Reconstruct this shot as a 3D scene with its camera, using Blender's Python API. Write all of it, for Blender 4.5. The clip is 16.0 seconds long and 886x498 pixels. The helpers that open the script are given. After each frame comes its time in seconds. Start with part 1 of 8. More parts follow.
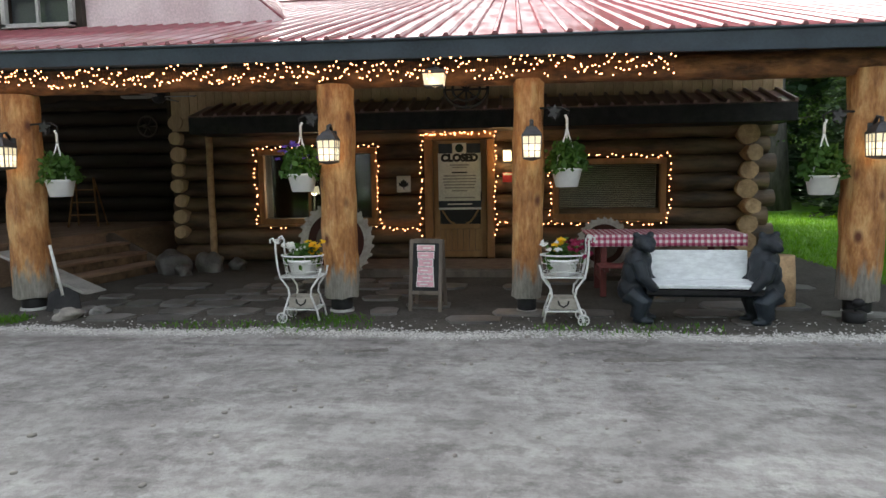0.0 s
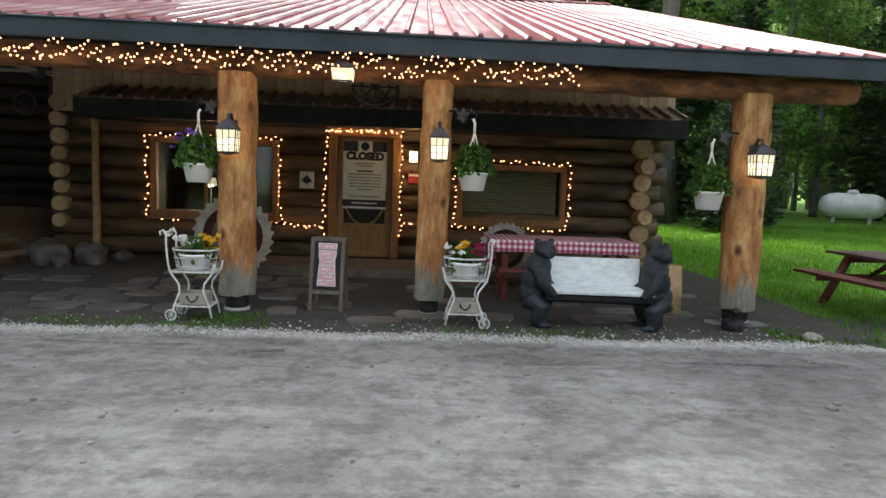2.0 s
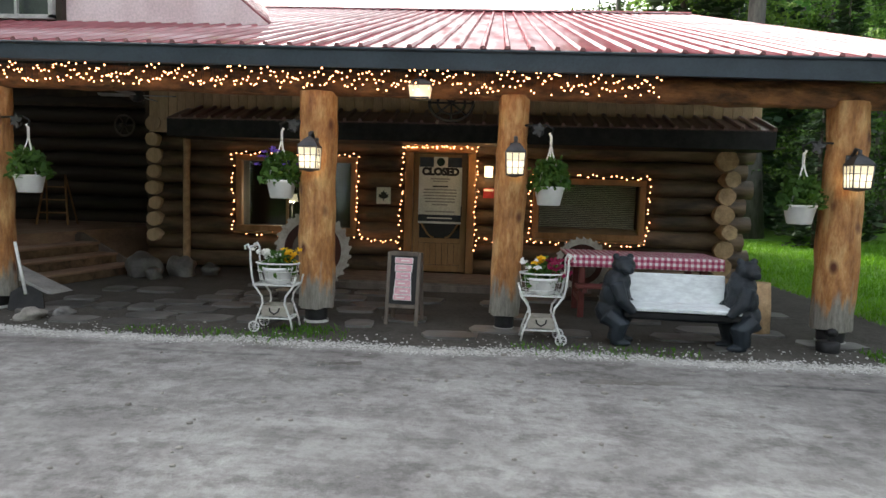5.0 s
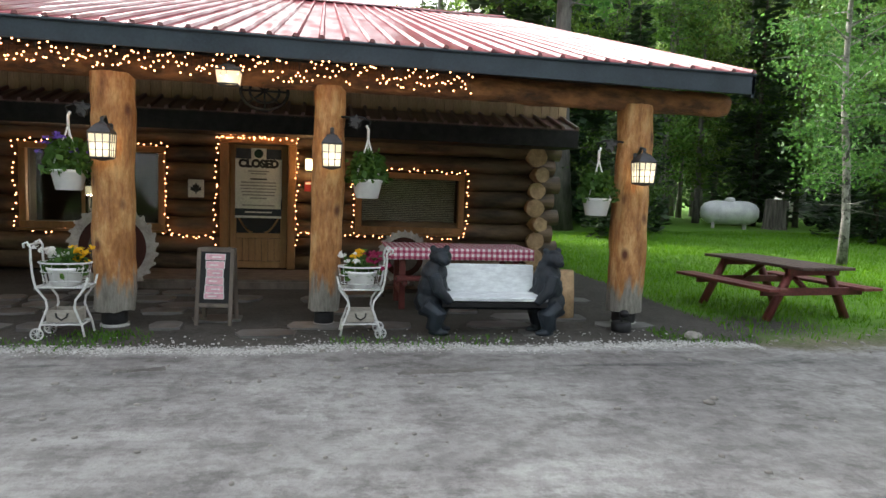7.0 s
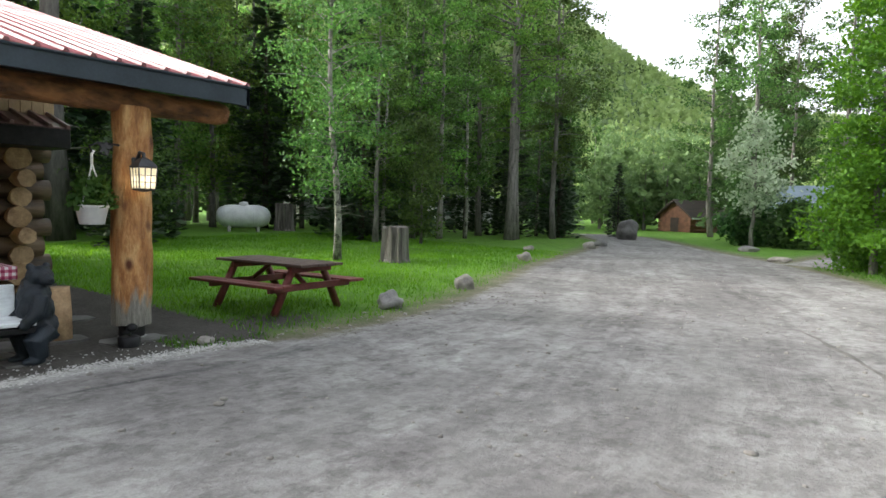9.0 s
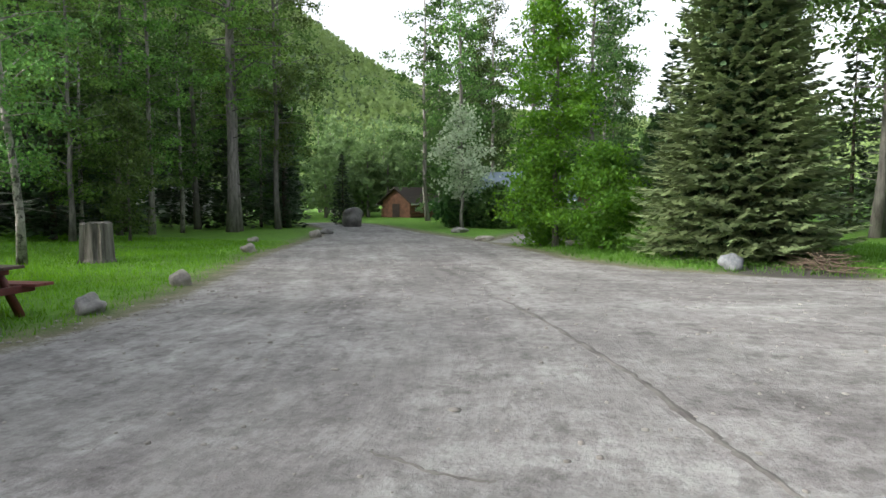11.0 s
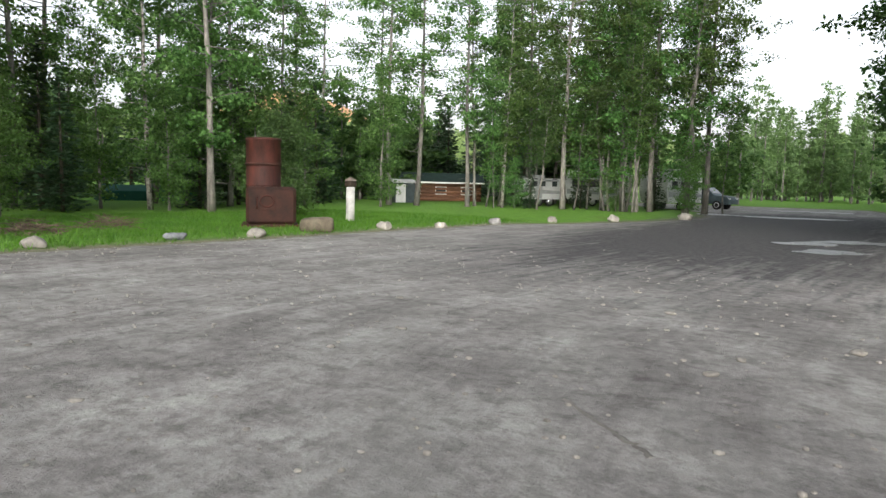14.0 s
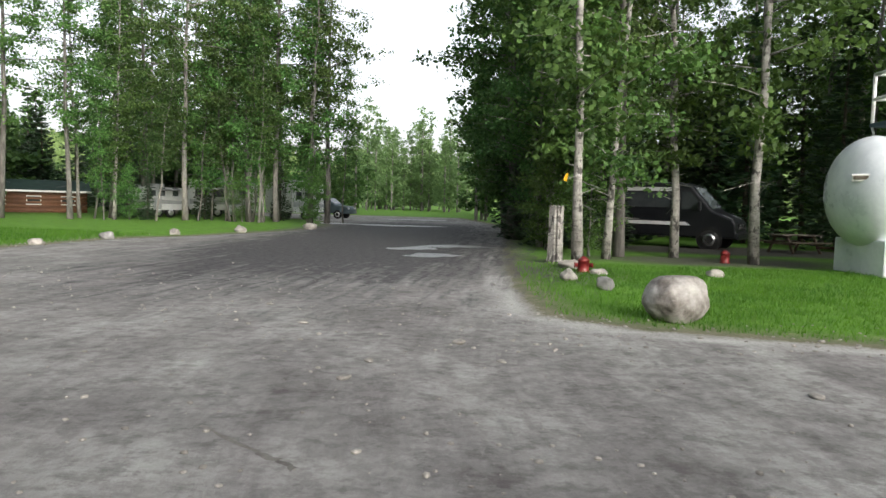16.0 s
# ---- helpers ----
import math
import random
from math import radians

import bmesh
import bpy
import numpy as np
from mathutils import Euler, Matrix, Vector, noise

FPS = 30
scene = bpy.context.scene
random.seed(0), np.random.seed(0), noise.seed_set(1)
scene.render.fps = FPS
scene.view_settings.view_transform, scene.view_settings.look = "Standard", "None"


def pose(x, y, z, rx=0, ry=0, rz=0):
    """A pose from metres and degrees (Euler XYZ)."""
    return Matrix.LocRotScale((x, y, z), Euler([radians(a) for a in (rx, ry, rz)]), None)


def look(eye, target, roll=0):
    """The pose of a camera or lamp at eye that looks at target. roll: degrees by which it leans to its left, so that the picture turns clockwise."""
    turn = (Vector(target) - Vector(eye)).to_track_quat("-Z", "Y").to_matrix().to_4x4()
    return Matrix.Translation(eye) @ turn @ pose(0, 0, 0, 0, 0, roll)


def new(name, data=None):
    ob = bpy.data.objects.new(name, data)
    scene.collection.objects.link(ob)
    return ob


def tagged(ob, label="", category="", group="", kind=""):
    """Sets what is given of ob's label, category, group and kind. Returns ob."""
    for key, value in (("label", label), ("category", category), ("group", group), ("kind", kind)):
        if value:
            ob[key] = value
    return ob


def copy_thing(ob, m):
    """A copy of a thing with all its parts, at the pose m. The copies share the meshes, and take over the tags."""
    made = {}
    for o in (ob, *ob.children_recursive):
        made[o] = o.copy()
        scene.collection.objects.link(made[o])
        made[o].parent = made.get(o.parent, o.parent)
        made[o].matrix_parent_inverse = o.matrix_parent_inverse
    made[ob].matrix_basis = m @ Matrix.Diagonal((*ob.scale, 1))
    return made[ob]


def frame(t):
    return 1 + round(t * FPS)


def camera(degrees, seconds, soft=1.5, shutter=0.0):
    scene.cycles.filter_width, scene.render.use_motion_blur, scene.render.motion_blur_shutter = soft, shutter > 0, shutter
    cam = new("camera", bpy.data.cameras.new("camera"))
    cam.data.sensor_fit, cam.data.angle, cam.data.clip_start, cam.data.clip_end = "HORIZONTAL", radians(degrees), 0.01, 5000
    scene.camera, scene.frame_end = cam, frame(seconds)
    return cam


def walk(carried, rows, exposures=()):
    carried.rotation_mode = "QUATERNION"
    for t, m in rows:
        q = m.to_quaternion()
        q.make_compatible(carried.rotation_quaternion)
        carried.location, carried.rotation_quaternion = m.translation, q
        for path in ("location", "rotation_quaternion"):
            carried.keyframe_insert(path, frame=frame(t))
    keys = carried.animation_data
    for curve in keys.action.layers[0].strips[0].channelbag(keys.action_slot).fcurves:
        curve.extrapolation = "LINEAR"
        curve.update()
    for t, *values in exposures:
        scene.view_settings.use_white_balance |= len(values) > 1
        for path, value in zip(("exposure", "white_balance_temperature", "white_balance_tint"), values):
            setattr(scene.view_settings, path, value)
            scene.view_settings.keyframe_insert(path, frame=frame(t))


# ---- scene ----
# seconds, eye, then yaw to the left of +y, pitch up and roll in degrees
PATH = [
    (0.0, -0.000, 0.000, 1.466, 6.190, -6.345, -0.920),
    (0.5, -0.023, 0.022, 1.460, 5.964, -6.179, -0.328),
    (1.0, -0.007, 0.079, 1.458, 0.667, -6.449, 1.034),
    (1.5, -0.002, 0.104, 1.456, -2.982, -6.425, 1.576),
    (2.0, -0.025, 0.074, 1.455, -2.357, -6.178, 2.070),
    (2.5, -0.052, 0.031, 1.457, 0.975, -6.183, 2.565),
    (3.0, -0.056, 0.043, 1.455, 2.855, -6.027, 2.804),
    (3.5, -0.052, 0.037, 1.454, 4.049, -5.860, 2.562),
    (5.8, -0.031, 0.120, 1.448, 3.940, -4.886, 1.478),
    (6.0, -0.028, 0.129, 1.446, 3.444, -5.119, 1.752),
    (6.5, -0.003, 0.140, 1.433, -4.798, -5.110, 2.040),
    (7.0, 0.083, 0.142, 1.435, -10.531, -5.072, 1.973),
    (7.5, 0.166, 0.078, 1.433, -22.845, -4.682, 2.227),
    (8.0, 0.200, 0.070, 1.443, -34.982, -4.033, 2.521),
    (8.5, 0.204, 0.076, 1.459, -44.231, -3.437, 2.402),
    (8.7, 0.192, 0.063, 1.461, -46.895, -3.447, 2.078),
    (10.8, 0.231, -0.051, 1.425, -70.141, -3.975, -0.602),
    (11.0, 0.240, -0.080, 1.422, -73.403, -4.122, -0.232),
    (11.5, 0.297, -0.112, 1.424, -81.783, -4.608, 0.119),
    (12.0, 0.311, -0.156, 1.452, -97.058, -4.674, 0.528),
    (12.5, 0.286, -0.216, 1.455, -113.683, -5.429, 0.605),
    (13.0, 0.274, -0.323, 1.469, -124.223, -5.920, 0.982),
    (13.5, 0.216, -0.320, 1.450, -132.550, -5.533, 1.421),
    (14.0, 0.160, -0.269, 1.431, -144.058, -5.613, 1.338),
    (14.5, 0.219, -0.313, 1.449, -156.421, -5.175, 1.054),
    (15.0, 0.245, -0.276, 1.460, -164.174, -4.304, 0.912),
    (15.5, 0.242, -0.243, 1.467, -168.984, -4.034, 1.380),
    (16.0, 0.203, -0.271, 1.467, -175.558, -3.964, 1.583),
]


def aimed(x, y, z, yaw, pitch, roll):
    a, b = radians(yaw), radians(pitch)
    way = Vector((-math.sin(a) * math.cos(b), math.cos(a) * math.cos(b), math.sin(b)))
    return look((x, y, z), Vector((x, y, z)) + way, roll)


cam = camera(67.59, 16.0, soft=1.5, shutter=0.0)
# the picture darkens as more sky comes into view
walk(cam, [(t, aimed(*row)) for t, *row in PATH],
     [(0.0, 2.3), (7.0, 2.35), (8.5, 2.2), (11.0, 1.82), (12.5, 1.36), (14.5, 1.2), (16.0, 1.2)])

# ---- world and sun ----
world = bpy.data.worlds.new("world")
scene.world = world
world.use_nodes = True
wn, wl = world.node_tree.nodes, world.node_tree.links
wn.clear()
sky = wn.new("ShaderNodeTexSky")
sky.sky_type, sky.sun_disc = "NISHITA", False
sky.sun_elevation, sky.sun_rotation = radians(22), radians(-32)
sky.air_density, sky.dust_density, sky.ozone_density = 1.0, 4.0, 1.0
veil = wn.new("ShaderNodeHueSaturation")
veil.inputs["Saturation"].default_value = 0.28
wbg, wout = wn.new("ShaderNodeBackground"), wn.new("ShaderNodeOutputWorld")
wbg.inputs["Strength"].default_value = 0.15
wl.new(sky.outputs[0], veil.inputs["Color"])
wl.new(veil.outputs[0], wbg.inputs["Color"])
wl.new(wbg.outputs[0], wout.inputs["Surface"])
sun = new("sun", bpy.data.lights.new("sun", "SUN"))
sun.data.energy, sun.data.angle, sun.data.color = 0.7, radians(20), (1.0, 0.93, 0.84)
sun.matrix_world = look((-21.2, 33.9, 16.2), (0, 0, 0))


# ---- materials ----
def nodes_of(name):
    m = bpy.data.materials.new(name)
    m.use_nodes = True
    nt = m.node_tree
    return m, nt, nt.nodes["Principled BSDF"]


def node(nt, kind, **sets):
    n = nt.nodes.new(kind)
    for key, value in sets.items():
        n.inputs[key.replace("_", " ")].default_value = value
    return n


def ramp_of(nt, fac, stops):
    r = nt.nodes.new("ShaderNodeValToRGB")
    e = r.color_ramp.elements
    while len(e) < len(stops):
        e.new(0.5)
    for el, (p, c) in zip(e, stops):
        el.position, el.color = p, (*c, 1)
    nt.links.new(fac, r.inputs[0])
    return r.outputs[0]


def mixed(nt, fac, a, b, blend="MIX"):
    n = nt.nodes.new("ShaderNodeMix")
    n.data_type, n.blend_type = "RGBA", blend
    for sock, v in ((n.inputs[0], fac), (n.inputs[6], a), (n.inputs[7], b)):
        if isinstance(v, (int, float)):
            sock.default_value = v
        elif isinstance(v, tuple):
            sock.default_value = (*v, 1)
        else:
            nt.links.new(v, sock)
    return n.outputs[2]


def coords(nt, scale=(1, 1, 1), which="Object"):
    tc, mp = nt.nodes.new("ShaderNodeTexCoord"), nt.nodes.new("ShaderNodeMapping")
    mp.inputs["Scale"].default_value = scale
    nt.links.new(tc.outputs[which], mp.inputs["Vector"])
    return mp.outputs[0]


def noise_at(nt, vec, scale, detail=4, rough=0.55):
    n = node(nt, "ShaderNodeTexNoise", Scale=scale, Detail=detail, Roughness=rough)
    nt.links.new(vec, n.inputs["Vector"])
    return n.outputs["Fac"]


def bumped(nt, bsdf, height, strength=0.3, distance=0.01):
    b = node(nt, "ShaderNodeBump", Strength=strength, Distance=distance)
    nt.links.new(height, b.inputs["Height"])
    nt.links.new(b.outputs[0], bsdf.inputs["Normal"])


def surface(name, dark, light, scale=3.0, rough=0.7, bump=0.25, metal=0.0, fine=40.0, stretch=(1, 1, 1), dist=0.01, spec=0.5, vary=0.0):
    """A worn surface: two colours mixed by coarse stains and fine grain."""
    m, nt, b = nodes_of(name)
    v = coords(nt, stretch)
    big, small = noise_at(nt, v, scale, 5), noise_at(nt, v, fine, 6, 0.7)
    mid = tuple((p + q) / 2 for p, q in zip(dark, light))
    c = ramp_of(nt, big, [(0.36, dark), (0.64, light)])
    c = mixed(nt, 0.35, c, ramp_of(nt, small, [(0.36, tuple(0.5 * k for k in mid)), (0.64, tuple(min(1, 1.4 * k) for k in mid))]))
    if vary:
        info, hsv = nt.nodes.new("ShaderNodeObjectInfo"), nt.nodes.new("ShaderNodeHueSaturation")
        mr = node(nt, "ShaderNodeMapRange", To_Min=1 - vary, To_Max=1 + vary)
        nt.links.new(info.outputs["Random"], mr.inputs[0])
        nt.links.new(mr.outputs[0], hsv.inputs["Value"])
        nt.links.new(c, hsv.inputs["Color"])
        c = hsv.outputs[0]
    nt.links.new(c, b.inputs["Base Color"])
    b.inputs["Metallic"].default_value = metal
    b.inputs["Specular IOR Level"].default_value = spec
    mr = node(nt, "ShaderNodeMapRange", To_Min=max(0.03, rough - 0.12), To_Max=min(1, rough + 0.12))
    nt.links.new(small, mr.inputs[0])
    nt.links.new(mr.outputs[0], b.inputs["Roughness"])
    if bump:
        bumped(nt, b, mixed(nt, 0.5, big, small), bump, dist)
    return m


def glowing(name, color, strength):
    m, nt, b = nodes_of(name)
    b.inputs["Base Color"].default_value = (*color, 1)
    b.inputs["Emission Color"].default_value = (*color, 1)
    b.inputs["Emission Strength"].default_value = strength
    return m


def glassy(name, tint=(0.8, 0.85, 0.85), rough=0.03):
    m, nt, b = nodes_of(name)
    b.inputs["Base Color"].default_value = (*tint, 1)
    b.inputs["Roughness"].default_value = rough
    b.inputs["Transmission Weight"].default_value = 1.0
    b.inputs["IOR"].default_value = 1.25
    b.inputs["Specular IOR Level"].default_value = 0.3
    return m


def leafy(name, dark, light, back=0.48, mottle=0.5, vary=0.0):
    """Leaves: each one its own shade, letting some light through."""
    m, nt, b = nodes_of(name)
    geo = nt.nodes.new("ShaderNodeNewGeometry")
    v = coords(nt)
    patch = noise_at(nt, v, 0.5, 2)
    c = mixed(nt, mottle, ramp_of(nt, geo.outputs["Random Per Island"], [(0.0, dark), (1.0, light)]), ramp_of(nt, patch, [(0.3, dark), (0.7, light)]))
    if vary:
        info = nt.nodes.new("ShaderNodeObjectInfo")
        shift, value = node(nt, "ShaderNodeMapRange", To_Min=0.475, To_Max=0.52), node(nt, "ShaderNodeMapRange", To_Min=1 - vary, To_Max=1 + vary)
        tone = nt.nodes.new("ShaderNodeHueSaturation")
        nt.links.new(info.outputs["Random"], shift.inputs[0])
        nt.links.new(info.outputs["Random"], value.inputs[0])
        nt.links.new(shift.outputs[0], tone.inputs["Hue"])
        nt.links.new(value.outputs[0], tone.inputs["Value"])
        nt.links.new(c, tone.inputs["Color"])
        c = tone.outputs[0]
    nt.links.new(c, b.inputs["Base Color"])
    b.inputs["Roughness"].default_value = 0.55
    b.inputs["Specular IOR Level"].default_value = 0.3
    tr, mx = nt.nodes.new("ShaderNodeBsdfTranslucent"), nt.nodes.new("ShaderNodeMixShader")
    hs = node(nt, "ShaderNodeHueSaturation", Hue=0.49, Saturation=1.1, Value=1.3)
    nt.links.new(c, hs.inputs["Color"])
    nt.links.new(hs.outputs[0], tr.inputs["Color"])
    mx.inputs[0].default_value = back
    nt.links.new(b.outputs[0], mx.inputs[1])
    nt.links.new(tr.outputs[0], mx.inputs[2])
    nt.links.new(mx.outputs[0], nt.nodes["Material Output"].inputs["Surface"])
    return m


def stained_post():
    """Honey-stained log whose foot has lost its stain and gone grey."""
    m, nt, b = nodes_of("stained_post")
    v = coords(nt, (1, 1, 0.22))
    big, small = noise_at(nt, coords(nt, (1, 1, 0.4)), 5.5, 6, 0.68), noise_at(nt, v, 34, 6, 0.7)
    honey = ramp_of(nt, big, [(0.36, (0.20, 0.058, 0.012)), (0.5, (0.49, 0.208, 0.058)), (0.62, (0.76, 0.47, 0.205))])
    honey = mixed(nt, 0.35, honey, ramp_of(nt, small, [(0.38, (0.20, 0.075, 0.02)), (0.62, (0.60, 0.34, 0.15))]))
    knots = nt.nodes.new("ShaderNodeTexVoronoi")
    knots.inputs["Scale"].default_value = 3.2
    nt.links.new(coords(nt, (1, 1, 0.6)), knots.inputs["Vector"])
    honey = mixed(nt, ramp_of(nt, knots.outputs["Distance"], [(0.06, (1, 1, 1)), (0.17, (0, 0, 0))]), honey, (0.12, 0.03, 0.009))
    grey = ramp_of(nt, small, [(0.3, (0.16, 0.15, 0.13)), (0.7, (0.36, 0.34, 0.30))])
    sep = nt.nodes.new("ShaderNodeSeparateXYZ")
    nt.links.new(coords(nt), sep.inputs[0])
    add = nt.nodes.new("ShaderNodeMath")
    add.operation = "MULTIPLY_ADD"
    add.inputs[1].default_value = 0.9
    nt.links.new(noise_at(nt, coords(nt, (5, 5, 1.2)), 2.0, 4, 0.6), add.inputs[0])
    nt.links.new(sep.outputs[2], add.inputs[2])
    worn = ramp_of(nt, add.outputs[0], [(0.84, (1, 1, 1)), (1.02, (0, 0, 0))])
    nt.links.new(mixed(nt, worn, honey, grey), b.inputs["Base Color"])
    b.inputs["Roughness"].default_value = 0.5
    bumped(nt, b, mixed(nt, 0.4, big, small), 1.0, 0.06)
    return m


def gingham():
    m, nt, b = nodes_of("gingham_cloth")
    v = coords(nt)
    sep = nt.nodes.new("ShaderNodeSeparateXYZ")
    nt.links.new(v, sep.inputs[0])
    bands = []
    for axis in (0, 1, 2):
        mul, pp = nt.nodes.new("ShaderNodeMath"), nt.nodes.new("ShaderNodeMath")
        mul.operation, pp.operation = "MULTIPLY", "PINGPONG"
        mul.inputs[1].default_value, pp.inputs[1].default_value = 30.0, 1.0
        nt.links.new(sep.outputs[axis], mul.inputs[0])
        nt.links.new(mul.outputs[0], pp.inputs[0])
        st = nt.nodes.new("ShaderNodeMath")
        st.operation = "GREATER_THAN"
        st.inputs[1].default_value = 0.5
        nt.links.new(pp.outputs[0], st.inputs[0])
        bands.append(st.outputs[0])
    yz = nt.nodes.new("ShaderNodeMath")
    yz.operation = "MAXIMUM"
    geo, gs = nt.nodes.new("ShaderNodeNewGeometry"), nt.nodes.new("ShaderNodeSeparateXYZ")
    nt.links.new(geo.outputs["True Normal"], gs.inputs[0])
    flat = nt.nodes.new("ShaderNodeMath")
    flat.operation = "GREATER_THAN"
    flat.inputs[1].default_value = 0.7
    nt.links.new(gs.outputs[2], flat.inputs[0])
    second = nt.nodes.new("ShaderNodeMix")
    nt.links.new(flat.outputs[0], second.inputs[0])
    nt.links.new(bands[2], second.inputs[2])
    nt.links.new(bands[1], second.inputs[3])
    tot = nt.nodes.new("ShaderNodeMath")
    tot.operation = "ADD"
    nt.links.new(bands[0], tot.inputs[0])
    nt.links.new(second.outputs[0], tot.inputs[1])
    half = nt.nodes.new("ShaderNodeMath")
    half.operation = "MULTIPLY"
    half.inputs[1].default_value = 0.5
    nt.links.new(tot.outputs[0], half.inputs[0])
    c = ramp_of(nt, half.outputs[0], [(0.0, (0.84, 0.78, 0.80)), (0.5, (0.58, 0.20, 0.28)), (1.0, (0.34, 0.02, 0.09))])
    nt.links.new(c, b.inputs["Base Color"])
    b.inputs["Roughness"].default_value = 0.6
    return m


def ground_mat():
    """Gravel, lawn, wet track and worn verge, laid out by the sheet's own attributes."""
    m, nt, b = nodes_of("ground_cover")
    v = coords(nt)
    n1, n2, n3, n4 = noise_at(nt, v, 0.35, 5), noise_at(nt, v, 2.2, 6, 0.65), noise_at(nt, v, 22, 5, 0.75), noise_at(nt, v, 90, 3, 0.8)
    n5 = noise_at(nt, v, 7.5, 4, 0.7)
    patchy = noise_at(nt, coords(nt, (1.0, 0.8, 1)), 0.9, 3, 0.5)

    def attr(name):
        a = nt.nodes.new("ShaderNodeAttribute")
        a.attribute_name = name
        return a.outputs["Fac"]

    def swept(across, along, wide, long, detail):
        """Noise drawn out along the way that wheels take."""
        xyz = nt.nodes.new("ShaderNodeCombineXYZ")
        for sock, name, k in ((xyz.inputs[0], across, wide), (xyz.inputs[1], along, long)):
            mul = nt.nodes.new("ShaderNodeMath")
            mul.operation = "MULTIPLY"
            mul.inputs[1].default_value = k
            nt.links.new(attr(name), mul.inputs[0])
            nt.links.new(mul.outputs[0], sock)
        warp = nt.nodes.new("ShaderNodeVectorMath")
        warp.operation = "MULTIPLY_ADD"
        warp.inputs[1].default_value = (0.9, 0.9, 0.9)
        wob = node(nt, "ShaderNodeTexNoise", Scale=0.6, Detail=2)
        nt.links.new(v, wob.inputs["Vector"])
        nt.links.new(wob.outputs["Color"], warp.inputs[0])
        nt.links.new(xyz.outputs[0], warp.inputs[2])
        return noise_at(nt, warp.outputs[0], 1.0, detail, 0.6)

    turn = attr("south")
    broad = mixed(nt, turn, swept("across_a", "along_a", 1.1, 0.10, 4), swept("across_b", "along_b", 1.1, 0.10, 4))
    thin = mixed(nt, turn, swept("across_a", "along_a", 5.0, 0.45, 5), swept("across_b", "along_b", 5.0, 0.45, 5))
    grav = ramp_of(nt, n1, [(0.38, (0.366, 0.373, 0.352)), (0.62, (0.476, 0.484, 0.459))])
    for f, p0, p1, lo in ((n2, 0.36, 0.62, 0.74), (broad, 0.38, 0.60, 0.76), (thin, 0.38, 0.56, 0.82), (n5, 0.42, 0.56, 0.78), (n3, 0.40, 0.58, 0.88), (n4, 0.36, 0.6, 0.92), (patchy, 0.40, 0.60, 0.78)):
        grav = mixed(nt, 1.0, grav, ramp_of(nt, f, [(p0, (lo * 1.01, lo * 0.995, lo)), (p1, (1, 1, 1))]), "MULTIPLY")
    clod = noise_at(nt, coords(nt, (0.8, 1, 1)), 3.6, 5, 0.7)
    grav = mixed(nt, 1.0, grav, ramp_of(nt, clod, [(0.53, (1, 1, 1)), (0.60, (0.74, 0.735, 0.73))]), "MULTIPLY")
    grav = mixed(nt, ramp_of(nt, n4, [(0.66, (0, 0, 0)), (0.74, (0.5, 0.5, 0.5))]), grav, (0.50, 0.50, 0.48))
    lawn = ramp_of(nt, n2, [(0.3, (0.060, 0.150, 0.015)), (0.5, (0.105, 0.255, 0.022)), (0.7, (0.175, 0.345, 0.036))])
    lawn = mixed(nt, 0.4, lawn, ramp_of(nt, n3, [(0.3, (0.025, 0.060, 0.010)), (0.75, (0.125, 0.240, 0.038))]))
    lawn = mixed(nt, ramp_of(nt, n1, [(0.55, (0, 0, 0)), (0.75, (0.3, 0.3, 0.3))]), lawn, (0.115, 0.110, 0.040))
    dry = ramp_of(nt, n2, [(0.35, (0.085, 0.085, 0.042)), (0.65, (0.20, 0.185, 0.125))])
    dry = mixed(nt, 0.4, dry, ramp_of(nt, n3, [(0.35, (0.06, 0.07, 0.03)), (0.7, (0.26, 0.245, 0.19))]))
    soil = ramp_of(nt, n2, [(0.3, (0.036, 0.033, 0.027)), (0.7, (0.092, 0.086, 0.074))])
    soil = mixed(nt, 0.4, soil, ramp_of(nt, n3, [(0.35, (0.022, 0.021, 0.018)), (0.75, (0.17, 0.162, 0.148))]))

    def ragged(name, lo, hi, amount, rough=None):
        add = nt.nodes.new("ShaderNodeMath")
        add.operation = "MULTIPLY_ADD"
        add.inputs[1].default_value = amount
        nt.links.new(rough or mixed(nt, 0.5, n2, n3), add.inputs[0])
        nt.links.new(attr(name), add.inputs[2])
        mr = node(nt, "ShaderNodeMapRange", From_Min=lo + amount / 2, From_Max=hi + amount / 2)
        nt.links.new(add.outputs[0], mr.inputs[0])
        return mr.outputs[0]

    verge = ragged("lot", -1.0, -0.2, 1.8)
    inside = ragged("lot", -0.12, 0.12, 1.1)
    c = mixed(nt, verge, lawn, dry)
    c = mixed(nt, inside, c, grav)
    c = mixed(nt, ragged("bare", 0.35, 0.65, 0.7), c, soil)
    c = mixed(nt, ragged("pale", 0.25, 0.65, 0.6), c, mixed(nt, n3, (0.17, 0.168, 0.16), (0.62, 0.615, 0.59)))
    c = mixed(nt, ragged("track", 0.35, 1.5, 1.2, mixed(nt, 0.6, n2, thin)), c, mixed(nt, n5, (0.14, 0.136, 0.13), (0.27, 0.264, 0.252)))
    wet = ragged("wet", 0.28, 0.74, 2.4, mixed(nt, 0.6, n2, thin))
    c = mixed(nt, wet, c, mixed(nt, ramp_of(nt, n5, [(0.35, (0, 0, 0)), (0.65, (1, 1, 1))]), (0.024, 0.024, 0.026), (0.10, 0.098, 0.099)))
    nt.links.new(c, b.inputs["Base Color"])
